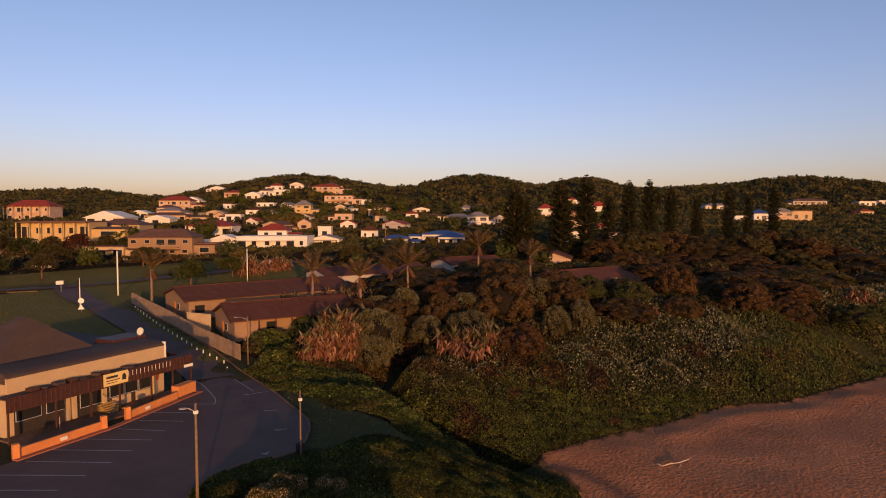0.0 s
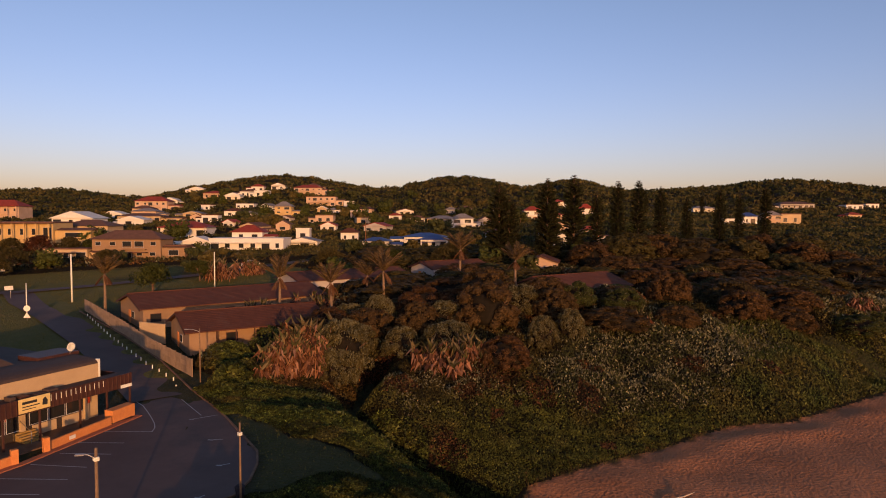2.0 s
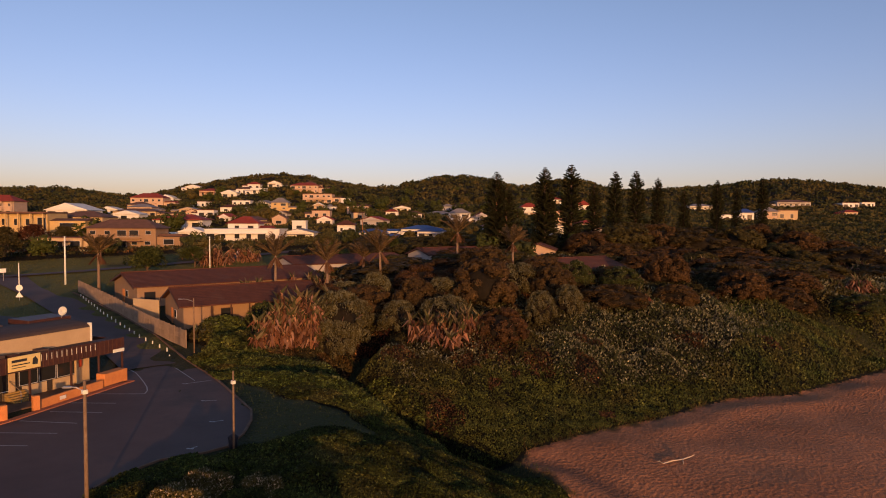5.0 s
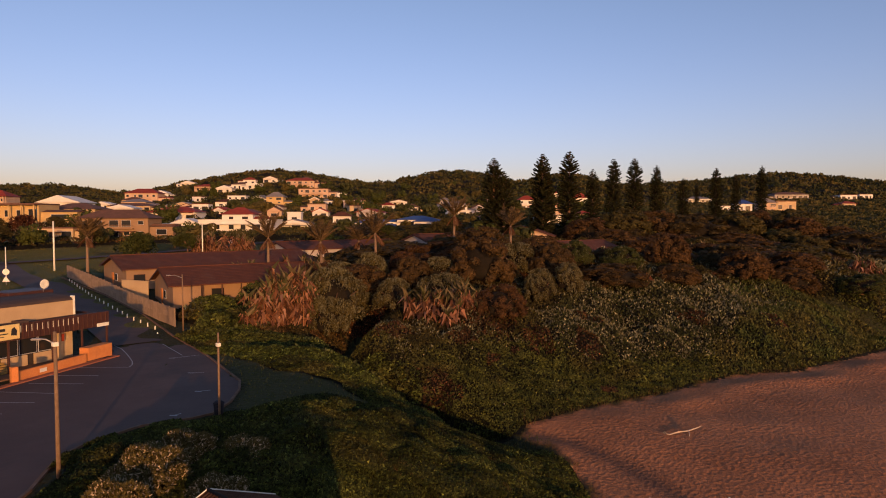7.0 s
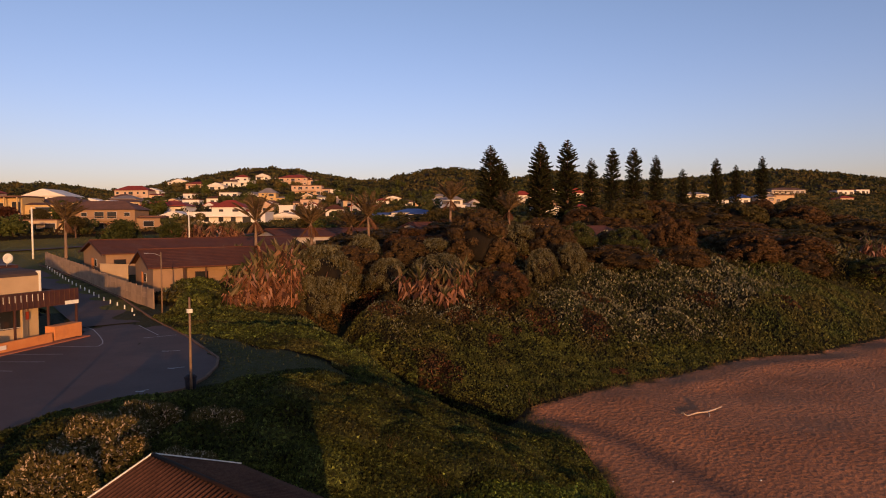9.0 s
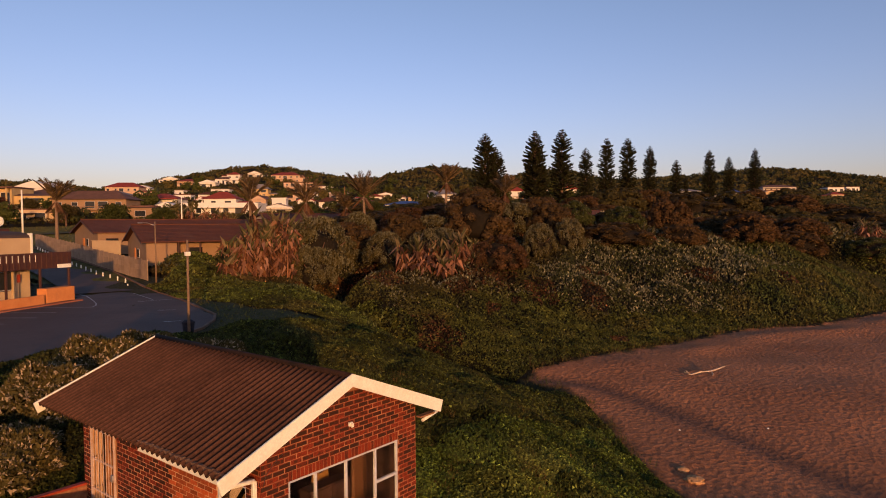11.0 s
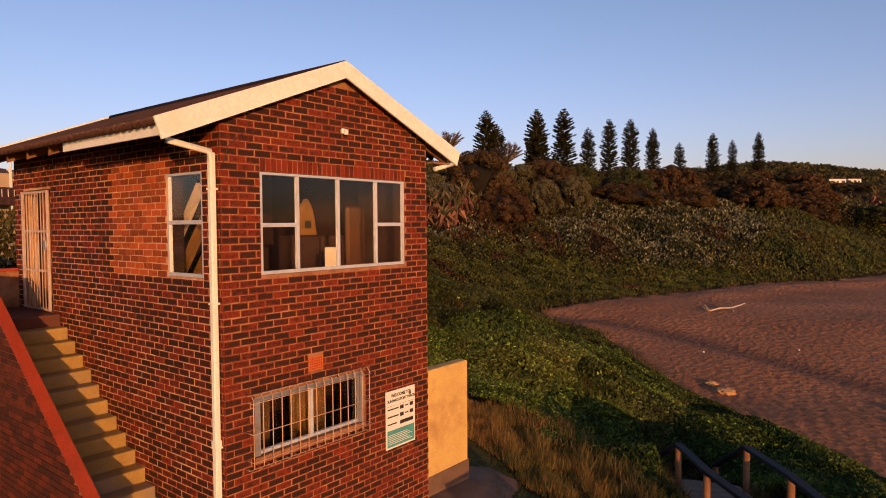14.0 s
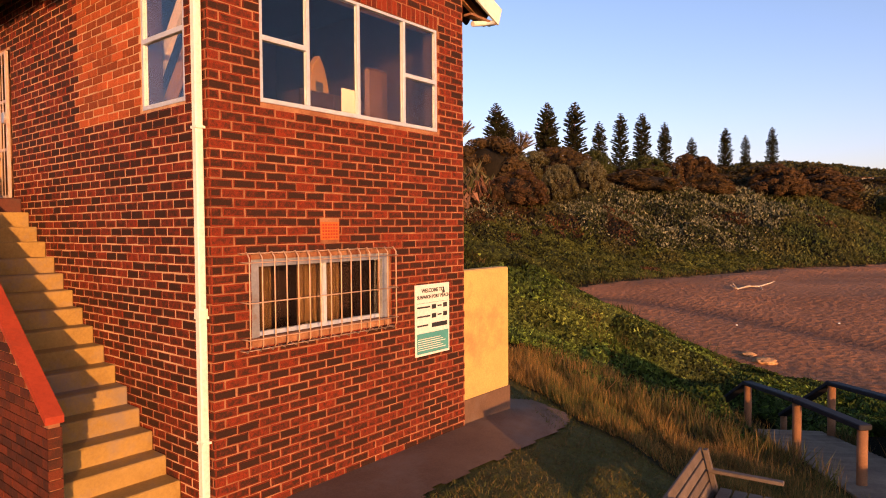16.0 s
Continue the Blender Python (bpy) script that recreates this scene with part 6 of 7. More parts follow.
def rusty_at(x, y):
    r = np.zeros(np.shape(x))
    for cx, cy, size in RUSTY:
        r = np.maximum(r, sm(1.25, 0.75, np.hypot(x - cx, y - cy) / size + 0.35 * wobble(x, y, 2.3)))
    return r


def zones(x, y):
    """How tall the plants stand at a place and how far they are trees."""
    s = inland(x, y)
    u, v = uv(x, y)
    bare = np.zeros(np.shape(x), bool)
    for poly in BARE:
        bare |= inside(poly, x, y)
    bare |= along([p[:2] for p in WALK], x, y)[0] < 0.95
    bare |= along(FLINE, x, y)[0] < 1.1
    lawn = inside(LAWN, x, y) | inside(VERGE, x, y) | inside(FIELD, x, y) | inside(FIELD_WEST, x, y) | inside(FIELD_EAST, x, y) | inside(FIELD_NORTH, x, y)
    dune = sm(24, 32, x + 0.15 * y)
    tall = 0.40 + 0.3 * dune * (0.6 + wobble(x, y, 8.3)) * sm(1, 5, s) + 0.28 * (1 - dune) * (0.8 + wobble(x, y, 3.9)) + dune * (0.5 * sm(7, 12, s) + 0.9 * sm(14, 20, s) * (0.8 + 0.4 * wobble(x, y, 13)) + 0.7 * sm(24, 32, s))
    tall = tall * (1 - 0.72 * sm(2, -4, v) * sm(64, 58, u) * dune)
    silver, slope = soft(SILVER_SCRUB, x, y), soft(GRASS_SLOPE, x, y)
    tall = tall * (1 - silver) + silver * (1.55 + 0.5 * wobble(x, y, 7.6))
    tall = tall * (1 - slope) + slope * (0.55 + 0.2 * wobble(x, y, 6))
    tall = tall + 0.4 * rusty_at(x, y) * (u < 62)
    tall = tall + 0.5 * bell(along(BAND, x, y)[0], 0, 1.2) + 0.45 * bell(along(BAND2, x, y)[0], 0, 1.2)
    tall = tall + 1.2 * soft(GREEN_BANK, x, y) * sm(0.5, 3, along(FLINE, x, y)[0])
    tall = np.where(u < 62, tall * (0.25 + 0.75 * sm(0.1, 2.2, along(VERGE + VERGE[:1], x, y)[0])), tall)
    tall = np.where(x < 17, tall * (0.2 + 0.8 * sm(0.1, 3.0, along(DRYBANK + DRYBANK[:1], x, y)[0])), tall)
    edge, _ = along(LOT, x, y)
    tall = tall + 0.6 * sm(12, 15, y) * sm(24, 18, y) * sm(2, 8, x) * sm(24, 18, x) * sm(1.5, 4, edge)
    tall = np.where(u < 55, tall * (0.25 + 0.75 * sm(0.4, 2.6, edge)), tall)
    town = sm(118, 150, u) * sm(40, 0, v) + sm(200, 230, u)
    tall = np.where(town > 0, tall * (1 - np.minimum(town, 1)) + 2.0 * np.minimum(town, 1), tall)
    tall = tall + 4.5 * sm(330, 420, u)
    left = sm(-16, -26, v) * sm(72, 78, u)
    tall = tall * (1 - left) + left * np.where(u > 120, 1.6, 0.3)
    tall = tall + left * 2.2 * sm(0.1, 0.5, wobble(x, y, 26)) * (u > 118)
    g, _ = along(GULLY, x, y)
    tall = tall * (1 - 0.8 * bell(g, 0, 1.7) * (u < 62))
    tall = np.where(bare, 0, np.where(lawn, 0.06, tall))
    for hx, hy, w in HOUSES:
        hu, hv = uv(hx, hy)
        front = hu - u
        side = np.abs(v - hv + 0.02 * front)
        cap = np.where((side < w / 2 + 2) & (front > -9) & (front < 32), np.maximum(1.2, 0.09 * front), 99)
        tall = np.minimum(tall, cap)
    tall = np.where(s < 0.1, 0, tall * sm(0, 1.2, s))
    return tall, s, u, v


class Domes:
    """Rounded crowns on a loose grid, each of its own size and kind."""

    def __init__(self, cell, seed, fat):
        self.cell, self.n, self.fat = cell, 4096, fat
        g = np.random.default_rng(seed)
        self.t = g.random((6, self.n))

    def at(self, i, j):
        k = (i * 73856093 ^ j * 19349663) % self.n
        c = self.cell
        return (i + 0.15 + 0.7 * self.t[0, k]) * c, (j + 0.15 + 0.7 * self.t[1, k]) * c, self.t[2, k], self.t[3, k], self.t[4, k]

    def over(self, x, y):
        """Crown height 0 to 1, the crown's kind, and its slope."""
        i0, j0 = np.floor(x / self.cell).astype(np.int64), np.floor(y / self.cell).astype(np.int64)
        best, kind, dx, dy = np.full(x.shape, 0.08), np.full(x.shape, 0.5), np.zeros(x.shape), np.zeros(x.shape)
        for a in (-1, 0, 1):
            for b in (-1, 0, 1):
                cx, cy, size, tone, tallness = self.at(i0 + a, j0 + b)
                r = self.cell * self.fat * (0.55 + 0.5 * size)
                d2 = ((x - cx) ** 2 + (y - cy) ** 2) / r ** 2
                h = np.sqrt(np.maximum(0, 1 - d2)) * (0.55 + 0.45 * tallness)
                up = h > best
                best = np.where(up, h, best)
                kind = np.where(up, tone, kind)
                dx, dy = np.where(up, (x - cx) / r, dx), np.where(up, (y - cy) / r, dy)
        return best, kind, dx, dy


SMALL, BIG, FAR = Domes(2.4, 11, 0.80), Domes(5.6, 12, 0.72), Domes(9.0, 13, 0.80)


def canopy(x, y):
    tall, s, u, v = zones(x, y)
    a, ka, ax, ay = SMALL.over(x, y)
    b, kb, bx, by = BIG.over(x, y)
    c, kc, cx, cy = FAR.over(x, y)
    f = sm(140, 240, u)
    t = sm(1.6, 3.0, tall) * (1 - f)
    w1 = (1 - t) * (1 - f)
    lump = np.where(x < 33, 0.7, 0.5 + 0.28 * sm(0.7, 1.1, tall))
    low = 1 - lump + lump * (0.6 * a + 0.4 * b)
    h = low * w1 + (0.8 * b + 0.2 * a) * t + (0.7 * c + 0.3 * b) * f
    kind = np.where(f > 0.5, kc, np.where(t > 0.5, 0.7 * kb + 0.3 * ka, 0.4 * ka + 0.6 * kb))
    nx, ny = ax * w1 + bx * t + cx * f, ay * w1 + by * t + cy * f
    return tall * h, kind, nx, ny, tall, s, u, v


def species(kind, tall, s, u, v, n, g):
    """Leaf colours by zone and crown: creeper low down, silver-tipped scrub above it, rusty and olive growth between the trees."""
    def blend(a, b, k):
        return a + (b - a) * np.clip(k, 0, 1)[:, None]
    x, y = 0.757 * u + 0.653 * v, 0.653 * u - 0.757 * v
    near = (u < 120) & (x < 130)
    silver, slope, rust = (np.where(near, q, 0) for q in (soft(SILVER_SCRUB, x, y), soft(GRASS_SLOPE, x, y), rusty_at(x, y)))
    creep = blend(GREEN * 0.78, PALE * 0.9, 0.45 + 0.6 * wobble(u, v, 9.3))
    creep = blend(creep, np.array((0.085, 0.066, 0.022)), sm(0.2, 0.7, 0.6 * wobble(u + 3, v, 15) + 0.5 * wobble(u, v + 7, 5.2)) * 0.4)
    mid = blend(OLIVE * 0.95, GREEN * 0.9, 0.3 + 0.6 * (kind - 0.5) + 0.4 * wobble(u, v, 21))
    wood = blend(blend(DEEP * 1.2, OLIVE * 0.9, 1.6 * kind), RUST * 0.75, 2.4 * (kind - 0.48))
    up = sm(9, 14, s) * sm(24, 30, x) * (1 - soft(GREEN_BANK, x, y))
    high = sm(18, 25, s) * sm(40, 50, u) * (1 - soft(GREEN_BANK, x, y))
    col = blend(blend(creep, mid, up), wood, high)
    col = blend(col, np.array((0.036, 0.043, 0.013)), silver)
    col = blend(col, blend(np.array((0.068, 0.066, 0.018)), np.array((0.050, 0.068, 0.016)), 0.5 + 0.6 * wobble(u, v, 8)), slope)
    col = blend(col, DEEP * 1.1, sm(88, 112, u) * sm(10, 30, v) * 0.25)
    far = sm(130, 160, u)
    col = blend(col, blend(DEEP * 1.6, OLIVE * 1.2, 1.5 * (kind - 0.2)), far)
    patch = wobble(u, v, 11) + 0.6 * wobble(u + 5, v, 4.3)
    rusty = (((patch > 1.0) & (u < 130) & (x > 34) & (silver + slope < 0.5)) | (0.85 * rust > g.random(n))) & (g.random(n) < 0.85)
    col[rusty] = np.array((0.062, 0.031, 0.0125))
    col *= ((0.86 + 0.42 * kind) * (1 + 0.9 * up * (1 - far) * (1 - silver) * (kind - 0.52)))[:, None]
    share = 0.28 * sm(0.3, 0.58, kind + 0.25 * wobble(u, v, 17)) * up * (1 - 0.75 * high) * (1 - far) * sm(0.7, 1.1, tall) * (1 - slope)
    share = np.maximum(share, silver * np.clip(0.26 + 0.2 * wobble(u, v, 4.6) + 0.5 * (kind - 0.5), 0.04, 0.5))
    tips = (g.random(n) < share) & ~rusty
    col[tips] = SILVER
    blade = (g.random(n) < 0.6 * slope) & ~tips & ~rusty
    ridge = (np.minimum(along(BAND, x, y)[0], along(BAND2, x, y)[0]) < 2.2) & (u < 62)
    col[ridge] = col[ridge] * 0.25 + PALE * np.array((0.44, 0.54, 0.5))
    bank = (x < 33) & (u < 62) & ~ridge
    col[bank] = col[bank] * np.array((0.62, 0.66, 0.62)) * (0.62 + 0.8 * kind[bank])[:, None]
    south = bank & (y < 6.5)
    col[south] = col[south] * np.array((1.42, 1.72, 1.5))
    return col, tips | blade


def scatter(name, count, r0, r1, a0, a1, seed, label, size_k=0.0034, size_min=0.065, test=None):
    g = np.random.default_rng(seed)
    r = np.exp(g.uniform(math.log(r0), math.log(r1), count))
    a = HEAD + np.radians(g.uniform(a0, a1, count))
    x, y = -8 + r * np.cos(a), -9 + r * np.sin(a)
    h, kind, nx, ny, tall, s, u, v = canopy(x, y)
    ok = (tall > 0.16) & ((h > 0.2 * tall) | (g.random(count) < 0.15))
    if test is not None:
        ok &= test(x, y, tall, s, u, v)
    x, y, h, kind, nx, ny, tall, s, u, v, r = (q[ok] for q in (x, y, h, kind, nx, ny, tall, s, u, v, r))
    n = len(x)
    deep = g.random(n) ** 2
    z = height(x, y) + h * (1 - 0.16 * deep) + 0.02
    normal = np.stack([nx, ny, np.full(n, 0.3)], 1) + g.normal(0, 0.42, (n, 3))
    normal /= np.linalg.norm(normal, axis=1, keepdims=True)
    rand = g.normal(0, 1, (n, 3))
    along_ = np.cross(normal, rand)
    along_ /= np.linalg.norm(along_, axis=1, keepdims=True) + 1e-9
    across = np.cross(normal, along_)
    col, tips = species(kind, tall, s, u, v, n, g)
    size = np.maximum(size_min, size_k * r) * np.where((x < 33) & (u < 62), 1.65, 1.0) * g.uniform(0.6, 1.3, n) * np.where(tips, 1.05, 1.0)
    up = np.stack([g.normal(0, 0.6, n), g.normal(0, 0.6, n), np.ones(n)], 1)
    up /= np.linalg.norm(up, axis=1, keepdims=True)
    along_ = np.where(tips[:, None], up, along_)
    wide = np.where(tips, 0.34, 0.42)
    side = np.cross(along_, g.normal(0, 1, (n, 3)))
    side /= np.linalg.norm(side, axis=1, keepdims=True) + 1e-9
    across = np.where(tips[:, None], side, across)
    pos = np.stack([x, y, z], 1)
    pos[:, 2] += np.where(tips, size * 0.5, 0)
    ob = cards(name, pos, along_ * (size * 0.62)[:, None], across * (size * wide)[:, None], col * np.exp(g.normal(-0.06, 0.38, (n, 1)) * np.where(u > 140, 0.5, np.where(x < 33, 1.5, 1.0))[:, None]), M_LEAF, three=True)
    return tagged(ob, label, "bushes", kind="stuff")


# dark sheet under the leaves: the shade of the gaps is in its colour
def underlayer(name, r0, r1, nr, a0, a1, na, label):
    x, y = fan(r0, r1, nr, a0, a1, na)
    h, kind, nx, ny, tall, s, u, v = canopy(x, y)
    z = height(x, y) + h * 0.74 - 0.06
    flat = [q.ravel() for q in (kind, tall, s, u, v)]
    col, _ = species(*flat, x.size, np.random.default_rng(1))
    # leaf colours cut to a quarter, as if shaded from above
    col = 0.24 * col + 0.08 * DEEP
    rr, aa = np.hypot(x + 8, y + 9), np.degrees(np.arctan2(y + 9, x + 8)) - math.degrees(HEAD)
    ob = sheet(name, x, y, z, M_GAPSHADE, col.reshape(*x.shape, 3), keep=(tall > 0.16) & (rr > 9.3) & (np.abs(aa) < 43.5))
    return tagged(ob, label, "undergrowth", kind="stuff")


underlayer("dune_gap_shade", 20, 190, 300, -44, 42, 420, "dark sheet under dune scrub leaves with gap shade in its colour")
underlayer("hill_gap_shade", 185, 640, 150, -44, 46, 320, "dark sheet under hillside leaves with gap shade in its colour")
scatter("dune_scrub", 1300000, 9, 150, -44, 44, 21, "dense dune scrub, green and rust with silvery tips", test=lambda x, y, tall, s, u, v: u < 140)
scatter("hill_woods", 220000, 130, 640, -42, 44, 22, "dark low woods over a hillside town", size_k=0.0040)


def blades(name, poly_test, count, box_, long_, wide, tones, seed, label, category="grass", lean=0.35):
    g = np.random.default_rng(seed)
    x, y = g.uniform(box_[0], box_[1], count), g.uniform(box_[2], box_[3], count)
    ok = poly_test(x, y)
    x, y = x[ok], y[ok]
    n = len(x)
    z = height(x, y)
    clump = 0.6 + 0.6 * (wobble(x, y, 1.1) > 0) + 0.3 * wobble(x, y, 3.3)
    l = long_ * g.uniform(0.5, 1.3, n) * clump
    d = np.stack([g.normal(0, lean, n), g.normal(0, lean, n), np.ones(n)], 1)
    d /= np.linalg.norm(d, axis=1, keepdims=True)
    side = np.cross(d, g.normal(0, 1, (n, 3)))
    side /= np.linalg.norm(side, axis=1, keepdims=True)
    pos = np.stack([x, y, z], 1) + d * (l * 0.48)[:, None]
    pick = np.clip(0.5 + 0.4 * wobble(x, y, 4.1) + g.normal(0, 0.25, n), 0, 0.999)
    col = np.array(tones)[(pick * len(tones)).astype(int)]
    ob = cards(name, pos, d * (l * 0.5)[:, None], side * wide, col, M_LEAF, three=True)
    return tagged(ob, label, category, kind="stuff")


def off(x, y, *polys):
    r = np.ones(np.shape(x), bool)
    for p in polys:
        r &= ~inside(p, x, y)
    return r


STONE = [(-1.7, -1.1), (3.8, -0.95), (4.6, -0.66), (4.95, -0.2), (4.9, 0.3), (-1.7, 0.3)]
blades("lawn_grass", lambda x, y: inside(LAWN, x, y) & off(x, y, STONE, BARE[4]), 75000, (-5, 7, -8, 2.5), 0.06, 0.006, [(0.10, 0.085, 0.024), (0.13, 0.095, 0.032), (0.07, 0.08, 0.018)], 31, "short worn lawn grass", lean=0.6)
ORANGE_GRASS = [(0.38, 0.215, 0.066), (0.27, 0.155, 0.047), (0.165, 0.12, 0.035), (0.10, 0.105, 0.027)]
blades("bank_grass", lambda x, y: inside(DRYBANK, x, y) & (along([p[:2] for p in WALK], x, y)[0] > 0.62), 120000, (3.5, 9, -5.7, 3.5), 0.21, 0.0055, ORANGE_GRASS, 35, "dense dry orange grass along the edge of a lawn", lean=0.3)
bank = [(5.4, -4.6), (6.4, -2.4), (7.6, 0.1), (8.7, 2.4), (8, 8), (12, 12), (24, 12), (27, 9), (17, 0), (13, -4), (9, -6.6)]
def sandward(x, y):
    """Grass on the sandward edge and in tufts among the creeper."""
    s = inland(x, y)
    return (s > -0.2) & (along([p[:2] for p in WALK], x, y)[0] > 0.7) & ((s < 1.8 + 1.2 * wobble(x, y, 5)) | (wobble(x, y, 6.0) + 0.7 * wobble(x, y, 2.2) > np.where(x < 15, -0.3, 0.25)))
blades("dune_grass", lambda x, y: inside(bank, x, y) & sandward(x, y), 330000, (5, 28, -7, 13), 0.34, 0.008, [(0.20, 0.135, 0.045), (0.12, 0.10, 0.03), (0.085, 0.09, 0.022), (0.26, 0.15, 0.05)], 32, "tall olive and straw dune grass above the sand")
blades("edge_grass", lambda x, y: (inland(x, y) > -0.1) & (inland(x, y) < 2.2) & (wobble(x, y, 5) > -0.2), 40000, (24, 75, 2, 20), 0.4, 0.02, [(0.12, 0.08, 0.03), (0.055, 0.06, 0.018), (0.08, 0.066, 0.022)], 33, "sparse grass fringe at the foot of dunes")
blades("verge_grass", lambda x, y: (inside(VERGE, x, y) | inside(FIELD, x, y) | inside(FIELD_WEST, x, y) | inside(FIELD_EAST, x, y) | inside(FIELD_NORTH, x, y)) & off(x, y, *BARE[:4]), 90000, (-20, 84, 20, 160), 0.2, 0.05, [(0.10, 0.112, 0.026), (0.125, 0.12, 0.03), (0.14, 0.115, 0.036)], 34, "mown green grass verges", lean=0.5)


# trees
def leafy(name, parent, pos, dirs, size, cols, wide=0.4, label="", face=None):
    """Leaves as one mesh; face: the way that their upper sides turn."""
    g = np.random.default_rng(len(pos))
    if face is None:
        face = g.normal(0, 1, dirs.shape)
    else:
        face = face + g.normal(0, 0.32, dirs.shape)
    side = np.cross(dirs, face)
    side /= np.linalg.norm(side, axis=1, keepdims=True) + 1e-9
    ob = cards(name, pos, dirs * (size * 0.6)[:, None], side * (size * 0.6 * wide)[:, None], cols, M_LEAF, parent, three=True)
    if label:
        ob["label"] = label
    return ob


def norfolk_pine(seed, twin=False):
    """A tall tiered pine, 20 m high."""
    t = thing("norfolk_pine", pose(0, 0, 0), "tall dark Norfolk pine with tiered branches on a dune crest", "tree", "pines on the crest")
    g = np.random.default_rng(seed)
    P, D, S, C = [], [], [], []
    stems = [(0, 0, 20.0)] + ([(1.6, -1.2, 17.0)] if twin else [])
    tb, bb = bmesh.new(), bmesh.new()
    for sx, sy, top in stems:
        tube(tb, [(sx, sy, -1), (sx, sy, top * 0.5), (sx, sy, top)], [0.36, 0.22, 0.03], 8)
        z = 2.2
        while z < top - 0.15:
            k = (top - z) / top
            reach = (0.12 + (2.7 if twin else 2.1) * (1 - math.exp(-(top - z) / (4.6 if twin else 3.8)))) * (0.8 + 0.35 * g.random())
            n = 6 if z < top * 0.8 else 5
            a0 = g.uniform(0, 6.28)
            for b in range(n):
                if g.random() < 0.03:
                    continue
                a = a0 + b * 2 * math.pi / n + g.normal(0, 0.12)
                l = reach * g.uniform(0.85, 1.08)
                rise = 0.22 + 0.35 * (1 - k)
                d = np.array((math.cos(a), math.sin(a), rise))
                end = np.array((sx, sy, z)) + d * l
                tube(bb, [(sx, sy, z), tuple(end)], [0.045, 0.015], 4, caps=False)
                m = max(4, int(10 * l / 1.5))
                f = np.linspace(0.18, 1.02, m)
                base = np.array((sx, sy, z)) + f[:, None] * d * l
                for q in base:
                    for side in (-1, 1):
                        lean = d * 0.6 + side * np.array((-d[1], d[0], 0)) * g.uniform(0.4, 1.0) + np.array((0, 0, g.uniform(0.0, 0.5)))
                        lean /= np.linalg.norm(lean)
                        tuft = min(1.0, 0.4 + 4 * k)
                        P.append(q + lean * 0.22 * tuft)
                        D.append(lean)
                        S.append(g.uniform(0.42, 0.72) * tuft)
                        C.append(DEEP * g.uniform(0.6, 1.1))
            z += 0.4 + 0.22 * g.random()
    part("trunk", tb, M_TREEBARK, t)
    part("branchwork", bb, M_TREEBARK, t)["kind"] = "stuff"
    leafy("crown", t, np.array(P), np.array(D), np.array(S), np.array(C), 0.62)
    return t


def stand(tree, x, y, top, turn, wide=1.0, own=20.0):
    z = float(height(x, y)) - 0.3
    k = (top - z) / own
    m = pose(x, y, z, 0, 0, turn)
    c = copy_thing(tree, m)
    c.scale = (k * wide, k * wide, k)
    return c


pines = [norfolk_pine(3), norfolk_pine(4), norfolk_pine(5)]
twin = norfolk_pine(6, True)
for x, y, top, kind, turn, wide in (
        (126.2, 69.1, 30.4, 3, 60, 1.05), (135.8, 67.2, 31.7, 0, 20, 1.15), (140.6, 63.2, 27.3, 1, 50, 1.0),
        (151.8, 62.8, 30.8, 2, 10, 0.95), (157.5, 59.5, 31.1, 0, 90, 1.0), (167.0, 57.2, 29.6, 1, 130, 0.95), (176.8, 53.3, 26.4, 2, 200, 1.0),
        (188.9, 47.9, 29.8, 2, 220, 0.95), (197.0, 44.7, 28.3, 0, 160, 0.8), (204.4, 39.3, 30.9, 1, 300, 0.85)):
    stand((pines + [twin])[kind], x, y, top, turn, wide)
for t, (x, y, top, turn) in zip(pines + [twin], ((66, 330, 38, 0), (330, 130, 34, 30), (345, 105, 33, 60), (111.5, 73.0, 28.6, -20))):
    z = float(height(x, y)) - 0.3
    k = (top - z) / 20
    t.matrix_basis = pose(x, y, z, 0, 0, turn) @ Matrix.Diagonal((k * 1.1, k * 1.1, k, 1))


